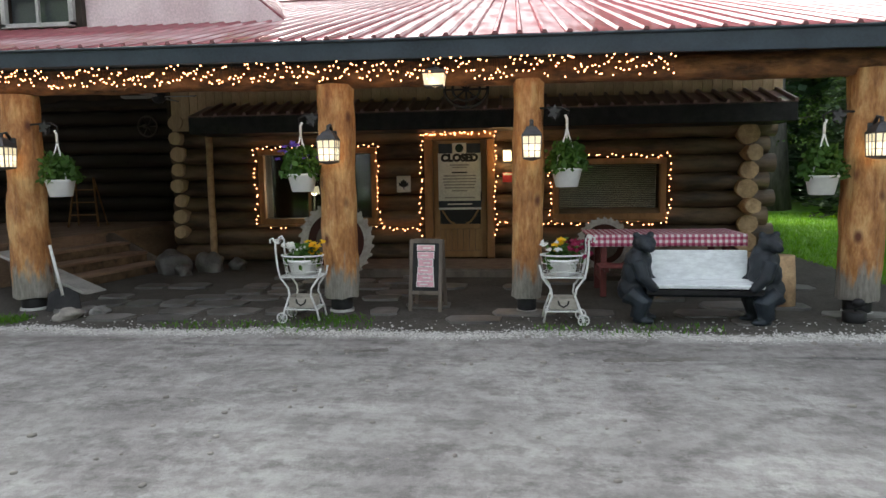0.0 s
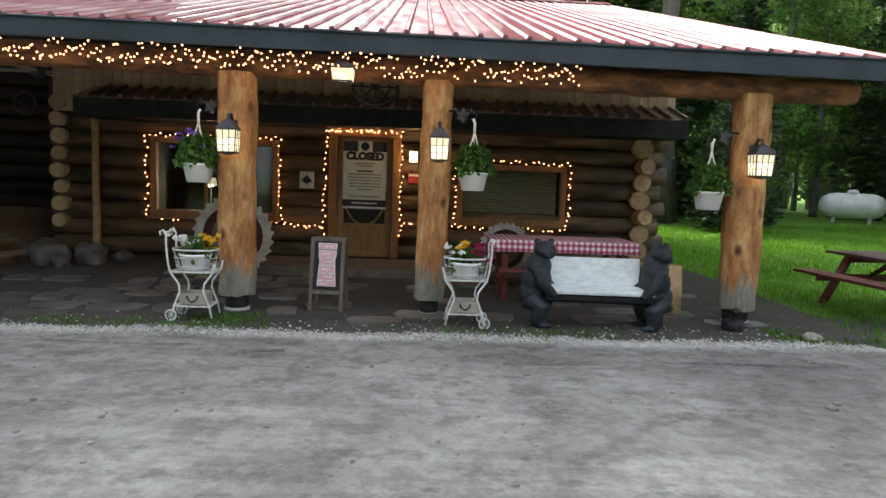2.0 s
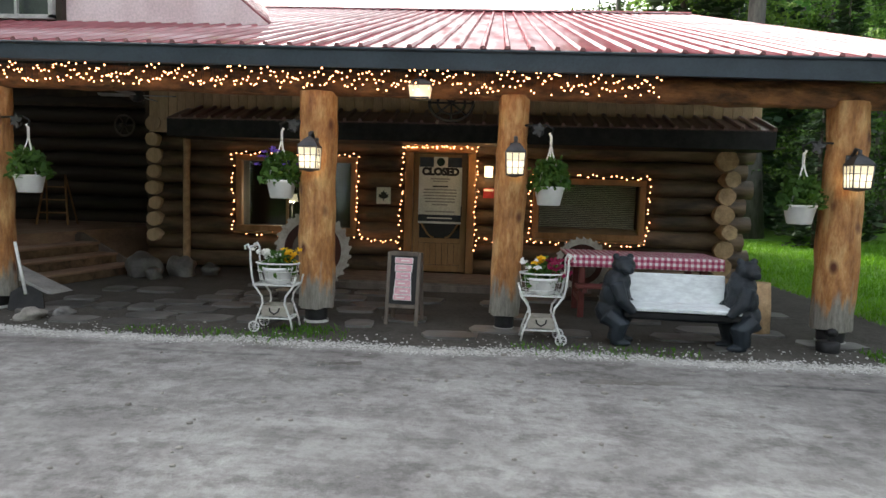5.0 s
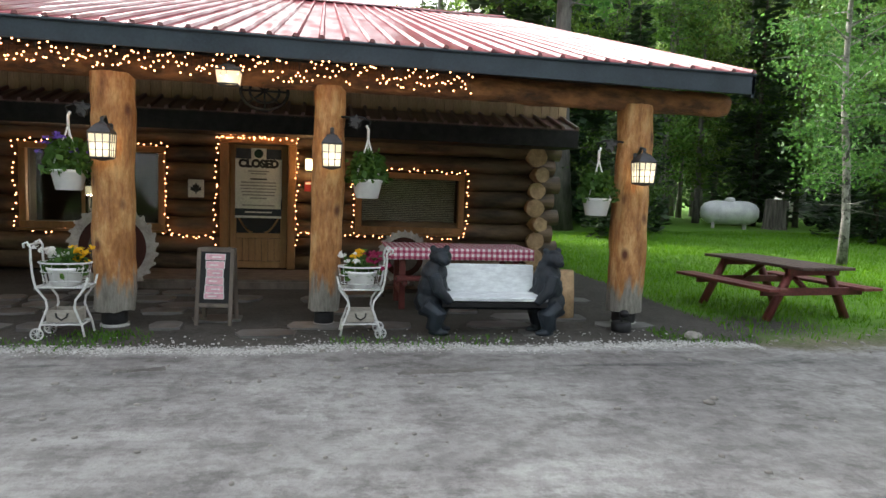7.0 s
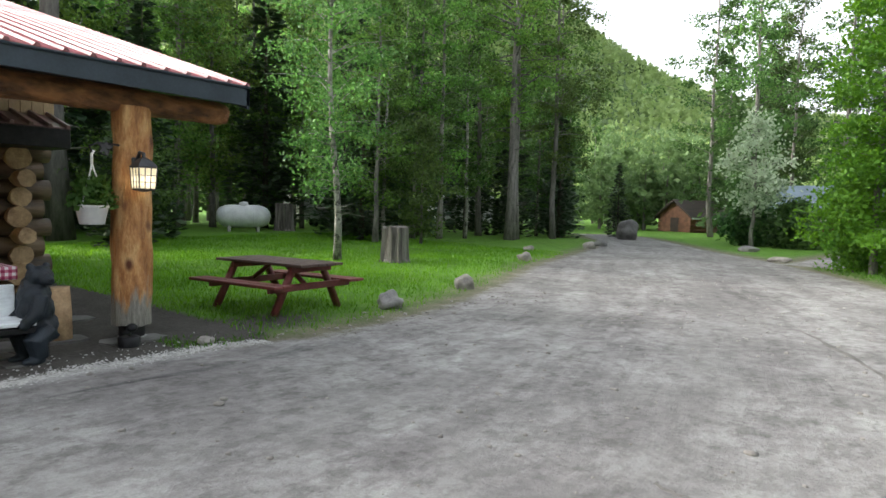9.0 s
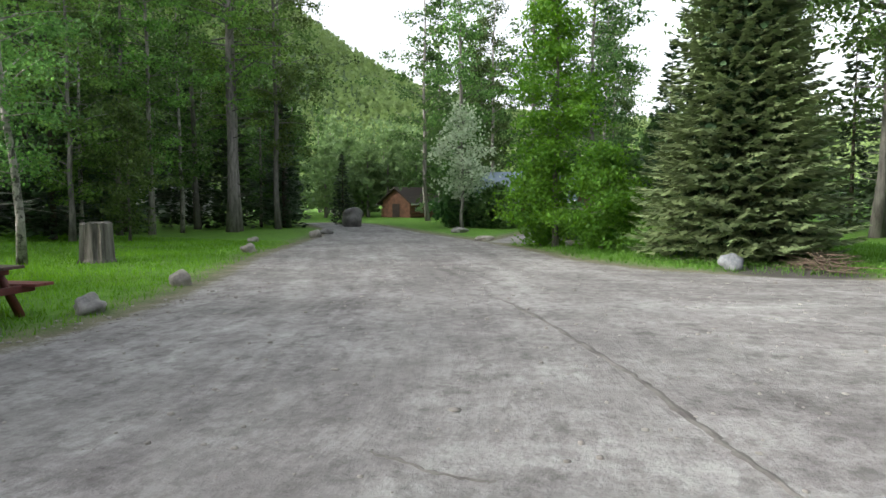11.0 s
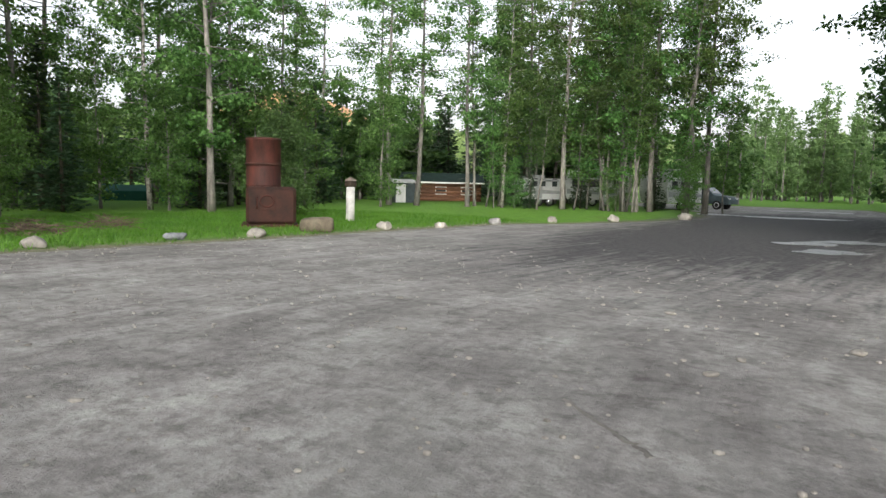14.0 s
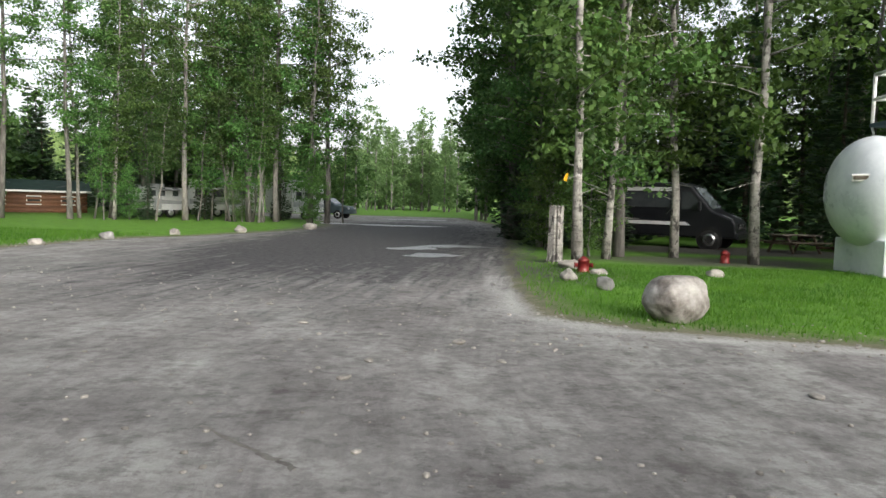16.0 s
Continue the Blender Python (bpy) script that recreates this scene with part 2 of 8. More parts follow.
    gloss = node(nt, "ShaderNodeMapRange", To_Min=0.92, To_Max=0.8)
    nt.links.new(wet, gloss.inputs[0])
    nt.links.new(gloss.outputs[0], b.inputs["Roughness"])
    b.inputs["Specular IOR Level"].default_value = 0.25
    bumped(nt, b, mixed(nt, 0.25, mixed(nt, 0.4, mixed(nt, 0.5, clod, n5), thin), n3), 0.9, 0.085)
    return m


M_POST = stained_post()
M_BEAM = surface("beam_log", (0.030, 0.011, 0.004), (0.40, 0.175, 0.062), 8, 0.6, 1.0, fine=26, stretch=(0.5, 1, 1), dist=0.07)
M_LOG = surface("aged_log", (0.012, 0.008, 0.005), (0.205, 0.135, 0.078), 4.5, 0.62, 0.9, fine=24, stretch=(0.25, 1, 1), dist=0.03, vary=0.3)
M_LOGEND = surface("log_end_grain", (0.28, 0.175, 0.09), (0.54, 0.38, 0.22), 9, 0.75, 0.3, vary=0.15)
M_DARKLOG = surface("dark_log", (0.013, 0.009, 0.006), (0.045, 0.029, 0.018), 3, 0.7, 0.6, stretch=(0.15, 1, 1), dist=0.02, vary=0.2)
M_BOARD = surface("tan_boards", (0.40, 0.27, 0.15), (0.62, 0.46, 0.29), 2.5, 0.7, 0.2, stretch=(3, 1, 0.25), vary=0.15)
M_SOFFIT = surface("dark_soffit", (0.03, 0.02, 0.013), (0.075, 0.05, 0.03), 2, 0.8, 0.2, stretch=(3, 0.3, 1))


def roof_metal():
    """Chalky red paint under a streaky, half-worn gloss."""
    m = surface("red_roof_metal", (0.22, 0.062, 0.070), (0.33, 0.108, 0.122), 0.9, 0.6, 0.0, 0.0, 7, stretch=(1, 0.25, 1), spec=0.0)
    nt = m.node_tree
    shine, mix = node(nt, "ShaderNodeBsdfGlossy", Roughness=0.07), nt.nodes.new("ShaderNodeMixShader")
    worn = noise_at(nt, coords(nt, (2.2, 0.35, 1)), 2.0, 5, 0.65)
    amount = node(nt, "ShaderNodeMapRange", From_Min=0.36, From_Max=0.64, To_Min=0.05, To_Max=0.22)
    nt.links.new(worn, amount.inputs[0])
    nt.links.new(amount.outputs[0], mix.inputs[0])
    nt.links.new(nt.nodes["Principled BSDF"].outputs[0], mix.inputs[1])
    nt.links.new(shine.outputs[0], mix.inputs[2])
    nt.links.new(mix.outputs[0], nt.nodes["Material Output"].inputs["Surface"])
    return m


M_RED = roof_metal()
# dormer metal paled in its base colour to stand for reflected sky
M_SKYPALE = surface("sky_paled_roof_metal", (0.58, 0.44, 0.46), (0.76, 0.63, 0.65), 1.5, 0.4, 0.06, 0.0, 30, dist=0.003, spec=0.4)
M_AWNING = surface("weathered_awning_metal", (0.15, 0.075, 0.070), (0.30, 0.19, 0.175), 2, 0.32, 0.1, spec=0.5)
M_FASCIA = surface("slate_fascia_metal", (0.018, 0.028, 0.038), (0.038, 0.054, 0.070), 2, 0.5, 0.1, spec=0.35)
M_BLACK = surface("black_iron", (0.010, 0.010, 0.011), (0.028, 0.028, 0.030), 8, 0.55, 0.2, spec=0.25)
M_BRONZE = surface("dark_bronze", (0.02, 0.021, 0.024), (0.055, 0.056, 0.06), 10, 0.45, 0.15)
M_WHITE = surface("white_paint", (0.60, 0.61, 0.60), (0.82, 0.82, 0.80), 5, 0.5, 0.12)
M_WHITEMETAL = surface("white_wire_paint", (0.55, 0.56, 0.55), (0.76, 0.77, 0.76), 12, 0.45, 0.1)
M_PLASTIC = surface("white_plastic", (0.78, 0.79, 0.80), (0.87, 0.87, 0.87), 2, 0.4, 0.0, fine=1.5)
M_BEAR = surface("black_carved_wood", (0.003, 0.005, 0.008), (0.030, 0.041, 0.054), 7, 0.48, 1.0, fine=38, stretch=(1, 1, 0.5), dist=0.02, spec=0.35)
M_BENCHWHITE = surface("worn_white_boards", (0.62, 0.66, 0.69), (0.74, 0.78, 0.80), 3, 0.6, 0.08, fine=20, stretch=(0.4, 1, 1))
M_CLOTH = gingham()
M_DOOR = surface("pine_door", (0.26, 0.13, 0.045), (0.42, 0.24, 0.10), 3, 0.5, 0.2, stretch=(2, 1, 0.3))
M_TRIM = surface("stained_trim", (0.20, 0.095, 0.032), (0.36, 0.19, 0.07), 3, 0.55, 0.25, stretch=(2, 2, 0.5))
M_GLASS = glassy("window_glass", (0.75, 0.8, 0.78))
M_SCREEN = surface("insect_screen", (0.006, 0.006, 0.006), (0.012, 0.012, 0.012), 60, 0.6, 0.1)
# near-black room surfaces: the unlit interior's dimness is put in the colour
M_ROOM = surface("darkened_room", (0.02, 0.015, 0.012), (0.05, 0.04, 0.03), 1.5, 0.9, 0.1)
M_CURTAIN = surface("tan_blind", (0.36, 0.30, 0.21), (0.60, 0.52, 0.39), 14, 0.8, 0.3, stretch=(1, 1, 3))
M_PAPER = surface("poster_paper", (0.66, 0.64, 0.58), (0.80, 0.78, 0.71), 3, 0.7, 0.03)
M_INK = surface("black_ink", (0.012, 0.012, 0.013), (0.02, 0.02, 0.02), 20, 0.6, 0.0)
M_GREYINK = surface("grey_ink", (0.28, 0.27, 0.25), (0.38, 0.37, 0.34), 20, 0.6, 0.0)
M_NAVY = surface("navy_ink", (0.015, 0.022, 0.035), (0.03, 0.04, 0.055), 10, 0.6, 0.0)
M_REDINK = surface("red_ink", (0.40, 0.03, 0.03), (0.52, 0.05, 0.05), 10, 0.6, 0.0)
M_PINK = surface("pink_chalk_paint", (0.58, 0.30, 0.36), (0.74, 0.45, 0.50), 8, 0.8, 0.1)
M_SIGNWOOD = surface("grey_brown_frame", (0.07, 0.055, 0.045), (0.17, 0.14, 0.115), 6, 0.7, 0.3, stretch=(1, 1, 0.3))
def lamp_glass():
    """Frosted amber panes, brightest round the bulb behind them."""
    m = glowing("lit_lantern_glass", (1.0, 0.84, 0.55), 0.2)
    nt = m.node_tree
    away = nt.nodes.new("ShaderNodeVectorMath")
    away.operation = "DISTANCE"
    away.inputs[1].default_value = (0, 0, -0.03)
    nt.links.new(coords(nt, (1, 1, 1)), away.inputs[0])
    near = node(nt, "ShaderNodeMapRange", From_Min=0.07, From_Max=0.115, To_Min=0.42, To_Max=0.115)
    nt.links.new(away.outputs["Value"], near.inputs[0])
    nt.links.new(near.outputs[0], nt.nodes["Principled BSDF"].inputs["Emission Strength"])
    return m


M_LAMPGLASS = lamp_glass()
M_BULB = glowing("warm_bulb", (1.0, 0.38, 0.15), 1.9)
M_WIRE = surface("dark_wire", (0.01, 0.012, 0.01), (0.02, 0.025, 0.02), 20, 0.5, 0.0)
M_GROUND = ground_mat()
M_ROCK = surface("grey_field_stone", (0.10, 0.098, 0.095), (0.29, 0.285, 0.275), 2.2, 0.85, 0.6, fine=18, dist=0.03, vary=0.2)
M_PALEROCK = surface("pale_field_stone", (0.16, 0.148, 0.132), (0.37, 0.35, 0.315), 2.5, 0.85, 0.5, fine=18, dist=0.03, vary=0.15)
M_BOULDER = surface("lichened_boulder", (0.075, 0.060, 0.048), (0.43, 0.415, 0.39), 4.2, 0.9, 0.9, fine=13, dist=0.035)
M_BLUEROCK = surface("blue_grey_rock", (0.085, 0.095, 0.105), (0.23, 0.245, 0.26), 6, 0.85, 0.6, fine=22, dist=0.02)
M_SLAB = surface("flag_stone", (0.045, 0.044, 0.041), (0.165, 0.16, 0.152), 3, 0.5, 0.5, fine=25, vary=0.25)
M_PICNIC = surface("oxblood_paint", (0.085, 0.016, 0.014), (0.19, 0.045, 0.040), 5, 0.6, 0.25, stretch=(0.4, 1, 1), vary=0.12)
M_PICNICTOP = surface("worn_table_top", (0.045, 0.024, 0.020), (0.115, 0.070, 0.058), 5, 0.6, 0.25, stretch=(0.4, 1, 1), vary=0.15)
M_RUST = surface("rusted_red_steel", (0.012, 0.006, 0.005), (0.085, 0.024, 0.017), 3.2, 0.7, 0.4, fine=22, stretch=(1, 1, 0.35), spec=0.25)
M_RUSTDARK = surface("blackened_rusty_steel", (0.010, 0.007, 0.006), (0.055, 0.022, 0.016), 3.0, 0.75, 0.5, fine=18, spec=0.2)
M_TANK = surface("chalky_white_tank", (0.50, 0.52, 0.53), (0.70, 0.72, 0.72), 2.5, 0.42, 0.08, fine=30)
M_BIGTANK = surface("white_tank_enamel", (0.70, 0.75, 0.80), (0.78, 0.83, 0.88), 0.5, 0.3, 0.0, fine=0.8)
M_CONCRETE = surface("chalk_concrete", (0.30, 0.30, 0.288), (0.50, 0.50, 0.48), 4, 0.85, 0.3)
M_DEADWOOD = surface("silvered_stump", (0.035, 0.030, 0.026), (0.23, 0.215, 0.19), 4, 0.85, 0.9, fine=18, stretch=(3, 3, 0.25), dist=0.05)
M_BARK = surface("grey_bark", (0.060, 0.056, 0.051), (0.235, 0.222, 0.202), 4, 0.85, 0.8, fine=20, stretch=(2, 2, 0.5), dist=0.03, vary=0.35)
def birch_bark():
    """Pale papery bark with dark bands, scars and a blackened foot."""
    m, nt, b = nodes_of("birch_bark")
    big, small = noise_at(nt, coords(nt, (1, 1, 0.8)), 4, 5, 0.65), noise_at(nt, coords(nt, (1, 1, 0.4)), 26, 5, 0.7)
    band, scar = noise_at(nt, coords(nt, (0.9, 0.9, 3)), 4.0, 3, 0.6), noise_at(nt, coords(nt, (1, 1, 0.55)), 5.5, 3, 0.6)
    c = ramp_of(nt, big, [(0.34, (0.12, 0.112, 0.10)), (0.5, (0.25, 0.24, 0.218)), (0.66, (0.40, 0.385, 0.355))])
    c = mixed(nt, 0.3, c, ramp_of(nt, small, [(0.38, (0.09, 0.085, 0.075)), (0.62, (0.42, 0.40, 0.37))]))
    c = mixed(nt, ramp_of(nt, band, [(0.54, (0, 0, 0)), (0.62, (0.5, 0.5, 0.5))]), c, (0.035, 0.031, 0.027))
    c = mixed(nt, ramp_of(nt, scar, [(0.55, (0, 0, 0)), (0.60, (0.9, 0.9, 0.9))]), c, (0.03, 0.027, 0.024))
    sep = nt.nodes.new("ShaderNodeSeparateXYZ")
    nt.links.new(coords(nt), sep.inputs[0])
    low = node(nt, "ShaderNodeMath")
    low.operation = "MULTIPLY_ADD"
    low.inputs[1].default_value = 1.6
    nt.links.new(scar, low.inputs[0])
    nt.links.new(sep.outputs[2], low.inputs[2])
    c = mixed(nt, ramp_of(nt, low.outputs[0], [(0.75, (0.85, 0.85, 0.85)), (1.0, (0, 0, 0))]), c, (0.03, 0.027, 0.023))
    nt.links.new(c, b.inputs["Base Color"])
    b.inputs["Roughness"].default_value = 0.8
    bumped(nt, b, mixed(nt, 0.5, big, small), 0.7, 0.02)
    return m


M_BIRCH = birch_bark()
M_DARKBARK = surface("spruce_bark", (0.04, 0.032, 0.026), (0.11, 0.09, 0.072), 5, 0.9, 0.6, stretch=(2, 2, 0.6), dist=0.03)
M_LEAF = leafy("poplar_leaves", (0.016, 0.050, 0.012), (0.150, 0.275, 0.075), 0.40, 0.4, 0.30)
# brighter copy of the poplar leaves: fresher green plus light in the tone
M_LEAFFRESH = leafy("fresh_lit_poplar_leaves", (0.028, 0.085, 0.016), (0.215, 0.385, 0.090), 0.45, 0.4, 0.25)
# darker copy of the poplar leaves, woodland shade put in the tone
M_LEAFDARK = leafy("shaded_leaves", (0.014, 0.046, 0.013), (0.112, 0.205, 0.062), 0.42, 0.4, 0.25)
M_LEAFLIME = leafy("lime_leaves", (0.034, 0.110, 0.012), (0.140, 0.300, 0.034))
# lighter leaf copy: the light on the vista trees is in the tone
M_LEAFFAR = leafy("lit_distant_leaves", (0.085, 0.150, 0.060), (0.190, 0.290, 0.120), 0.48, 0.6)
# slope leaves lightened, with the valley haze put into their colour
M_LEAFSLOPE = leafy("hazy_mountain_leaves", (0.17, 0.25, 0.095), (0.28, 0.38, 0.155), 0.48, 0.6)
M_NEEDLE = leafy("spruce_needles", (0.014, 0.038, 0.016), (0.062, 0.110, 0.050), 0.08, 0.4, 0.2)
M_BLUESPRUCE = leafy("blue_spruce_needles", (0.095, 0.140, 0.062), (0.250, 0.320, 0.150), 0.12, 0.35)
M_BLOSSOM = leafy("white_blossom", (0.14, 0.24, 0.10), (0.72, 0.78, 0.64))
M_GRASS = leafy("grass_blades", (0.036, 0.108, 0.012), (0.108, 0.245, 0.028), 0.4)
# brighter copy of the grass: the lodge lawn's light is in the tone
M_GRASSLIT = leafy("lit_grass_blades", (0.050, 0.150, 0.013), (0.180, 0.390, 0.038), 0.45)
M_POTGREEN = leafy("basket_leaves", (0.03, 0.085, 0.02), (0.11, 0.22, 0.05))
M_WHITEFLOWER = leafy("white_petals", (0.70, 0.70, 0.68), (0.85, 0.85, 0.82))
M_YELLOWFLOWER = leafy("yellow_petals", (0.70, 0.38, 0.01), (0.85, 0.60, 0.03))
M_PURPLEFLOWER = leafy("purple_petals", (0.09, 0.05, 0.34), (0.22, 0.13, 0.55))
M_CRIMSON = leafy("crimson_petals", (0.16, 0.012, 0.04), (0.32, 0.03, 0.09))
M_HILL = surface("wooded_slope", (0.040, 0.085, 0.026), (0.135, 0.200, 0.066), 0.05, 0.95, 1.0, fine=0.16, dist=4)
# orange evening sun on the mountain, put into the rock colour
M_SUNLITROCK = surface("sunset_lit_rock", (0.34, 0.19, 0.09), (0.55, 0.34, 0.17), 0.03, 0.95, 0.5, fine=0.3, dist=1.5)
M_WATER = surface("puddle_water", (0.03, 0.03, 0.03), (0.05, 0.05, 0.05), 2, 0.30, 1.0, fine=7, dist=0.05, spec=1.0)
M_VAN = surface("black_van_paint", (0.008, 0.009, 0.011), (0.016, 0.017, 0.020), 1, 0.3, 0.0, spec=0.3)
M_CARGLASS = surface("dark_car_glass", (0.035, 0.042, 0.046), (0.055, 0.062, 0.066), 2, 0.08, 0.0, spec=1.0)
# windscreen base colour lightened to stand for its reflection
M_WINDSCREEN = surface("reflection_paled_windscreen", (0.13, 0.16, 0.17), (0.19, 0.22, 0.23), 2, 0.08, 0.0, spec=1.0)
M_TYRE = surface("tyre_rubber", (0.01, 0.01, 0.01), (0.02, 0.02, 0.02), 20, 0.85, 0.2)
M_CHROME = surface("bright_alloy", (0.45, 0.46, 0.47), (0.6, 0.61, 0.62), 6, 0.3, 0.0, 0.9)
M_RV = surface("rv_panel", (0.42, 0.43, 0.44), (0.66, 0.67, 0.67), 0.7, 0.5, 0.05)
M_RVGREY = surface("rv_graphic_grey", (0.20, 0.21, 0.22), (0.36, 0.37, 0.38), 2, 0.5, 0.05)
M_TEAL = surface("teal_panel", (0.008, 0.055, 0.045), (0.018, 0.085, 0.068), 2, 0.7, 0.1, spec=0.2)
M_GREENROOF = surface("green_roof_metal", (0.014, 0.032, 0.026), (0.030, 0.056, 0.046), 2, 0.75, 0.1, spec=0.15)
M_BLUEROOF = surface("blue_grey_roof_metal", (0.13, 0.18, 0.23), (0.22, 0.28, 0.34), 1.5, 0.45, 0.05, spec=0.3)
M_CABIN = surface("red_cedar_logs", (0.085, 0.036, 0.018), (0.20, 0.090, 0.045), 3, 0.65, 0.3, stretch=(0.2, 1, 1))
M_REDPOT = surface("red_painted_metal", (0.11, 0.008, 0.008), (0.20, 0.015, 0.014), 5, 0.45, 0.1)
M_SHED = surface("blue_grey_shed", (0.035, 0.060, 0.068), (0.075, 0.110, 0.125), 3, 0.6, 0.1)
M_BRUSH = surface("dry_brush", (0.06, 0.045, 0.03), (0.17, 0.13, 0.09), 5, 0.9, 0.4)


# ---- builders ----
class Shape:
    """Collects points and faces of one mesh."""

    def __init__(self):
        self.v, self.f, self.smooth = [], [], []

    def add(self, pts, faces, smooth=False):
        o = len(self.v)
        self.v.extend(tuple(p) for p in pts)
        self.f.extend(tuple(o + i for i in f) for f in faces)
        self.smooth.extend([smooth] * len(faces))
        return self

    def box(self, c, s, rot=None, b=0.0):
        """A box about c of size s; b chamfers its edges."""
        hx, hy, hz = (k / 2 for k in s)
        b = min(b, hx * 0.49, hy * 0.49, hz * 0.49)
        m = rot.to_matrix() if isinstance(rot, Euler) else (rot or Matrix.Identity(3))
        c = Vector(c)
        if b <= 0:
            pts = [Vector((x, y, z)) for x in (-hx, hx) for y in (-hy, hy) for z in (-hz, hz)]
            fs = [(0, 1, 3, 2), (4, 6, 7, 5), (0, 4, 5, 1), (2, 3, 7, 6), (0, 2, 6, 4), (1, 5, 7, 3)]
            return self.add([c + m @ p for p in pts], fs)
        pts, idx = [], {}
        for sx in (-1, 1):
            for sy in (-1, 1):
                for sz in (-1, 1):
                    for k in range(3):
                        q = [sx * (hx - b), sy * (hy - b), sz * (hz - b)]
                        q[k] = (sx * hx, sy * hy, sz * hz)[k]
                        idx[sx, sy, sz, k] = len(pts)
                        pts.append(c + m @ Vector(q))
        fs = []
        for k in range(3):
            u, w = (k + 1) % 3, (k + 2) % 3
            for s1 in (-1, 1):
                quad = []
                for a, d in ((-1, -1), (1, -1), (1, 1), (-1, 1)):
                    key = [0, 0, 0]
                    key[k], key[u], key[w] = s1, a, d
                    quad.append(idx[(*key, k)])
                fs.append(tuple(quad if s1 > 0 else quad[::-1]))
            for a in (-1, 1):
                for d in (-1, 1):
                    e = []
                    for s1 in (-1, 1):
                        key = [0, 0, 0]
                        key[k], key[u], key[w] = s1, a, d
                        e.append((idx[(*key, u)], idx[(*key, w)]))
                    quad = [e[0][0], e[1][0], e[1][1], e[0][1]]
                    fs.append(tuple(quad if a * d < 0 else quad[::-1]))
        for sx in (-1, 1):
            for sy in (-1, 1):
                for sz in (-1, 1):
                    t = [idx[sx, sy, sz, k] for k in range(3)]
                    fs.append(tuple(t if sx * sy * sz > 0 else t[::-1]))
        return self.add(pts, fs)

    def tube(self, pts, r, n=8, caps=True, wob=0.0, seed=0):
        """A round bar along points; r is one radius or one for each point."""
        pts = [Vector(p) for p in pts]
        rs = [r] * len(pts) if isinstance(r, (int, float)) else list(r)
        rng = random.Random(seed)
        ring, out = None, []
        side = None
        for i, p in enumerate(pts):
            d = (pts[min(i + 1, len(pts) - 1)] - pts[max(i - 1, 0)]).normalized()
            if side is None:
                side = d.orthogonal().normalized()
            side = (side - d * side.dot(d)).normalized()
            up = d.cross(side)
            for k in range(n):
                a = 2 * math.pi * k / n
                q = rs[i] * (1 + wob * (rng.random() - 0.5) * 2)
                out.append(p + side * (math.cos(a) * q) + up * (math.sin(a) * q))
        fs = [(i * n + k, i * n + (k + 1) % n, (i + 1) * n + (k + 1) % n, (i + 1) * n + k) for i in range(len(pts) - 1) for k in range(n)]
        self.add(out, fs, True)
        if caps:
            o = len(self.v) - len(out)
            self.f.append(tuple(o + k for k in reversed(range(n))))
            self.f.append(tuple(o + (len(pts) - 1) * n + k for k in range(n)))
            self.smooth.extend([False, False])
        return self

    def lathe(self, c, prof, n=20, smooth=True, axis="z"):
        """A turned form: prof holds (radius, height) from the bottom up."""
        c, out = Vector(c), []
        for r, h in prof:
            for k in range(n):
                a = 2 * math.pi * k / n
                p = (r * math.cos(a), r * math.sin(a), h)
                if axis == "x":
                    p = (p[2], p[0], p[1])
                elif axis == "y":
                    p = (p[0], -p[2], p[1])
                out.append(c + Vector(p))
        fs = [(i * n + k, i * n + (k + 1) % n, (i + 1) * n + (k + 1) % n, (i + 1) * n + k) for i in range(len(prof) - 1) for k in range(n)]
        self.add(out, fs, smooth)
        o = len(self.v) - len(out)
        if prof[0][0] > 1e-4:
            self.f.append(tuple(o + k for k in reversed(range(n))))
            self.smooth.append(False)
        if prof[-1][0] > 1e-4:
            self.f.append(tuple(o + (len(prof) - 1) * n + k for k in range(n)))
            self.smooth.append(False)
        return self

    def ball(self, c, r, sub=2, squash=(1, 1, 1), lump=0.0, seed=0, freq=2.0):
        bm = bmesh.new()
        bmesh.ops.create_icosphere(bm, subdivisions=sub, radius=1)
        c = Vector(c)
        off = Vector((seed * 7.3, seed * 3.1, seed * 1.7))
        pts = []
        for w in bm.verts:
            k = 1 + lump * noise.noise(w.co * freq + off)
            pts.append(c + Vector((w.co.x * squash[0], w.co.y * squash[1], w.co.z * squash[2])) * (r * k))
        fs = [tuple(w.index for w in f.verts) for f in bm.faces]
        bm.free()
        return self.add(pts, fs, True)

    def plate(self, outline, c, thick, u=(1, 0, 0), w=(0, 0, 1)):
        """A flat piece from a closed outline in the plane of u and w, with thickness along their cross product."""
        u, w, c = Vector(u).normalized(), Vector(w).normalized(), Vector(c)
        nrm = u.cross(w) * (thick / 2)
        n = len(outline)
        a = [c + u * p + w * q + nrm for p, q in outline]
        b = [c + u * p + w * q - nrm for p, q in outline]
        fs = [tuple(range(n)), tuple(reversed(range(n, 2 * n)))] + [(k + n, (k + 1) % n + n, (k + 1) % n, k) for k in range(n)]
        return self.add(a + b, fs)

    def mesh(self, name):
        me = bpy.data.meshes.new(name)
        me.from_pydata(self.v, [], self.f)
        me.polygons.foreach_set("use_smooth", self.smooth)
        me.update()
        return me


def part(name, shape, material, parent=None, label=""):
    """One mesh object; a part where a parent is given."""
    me = shape.mesh(name) if isinstance(shape, Shape) else shape
    if not me.materials:
        me.materials.append(material)
    ob = new(name, me)
    if parent is not None:
        ob.parent = parent
    if label:
        ob["label"] = label
    return ob


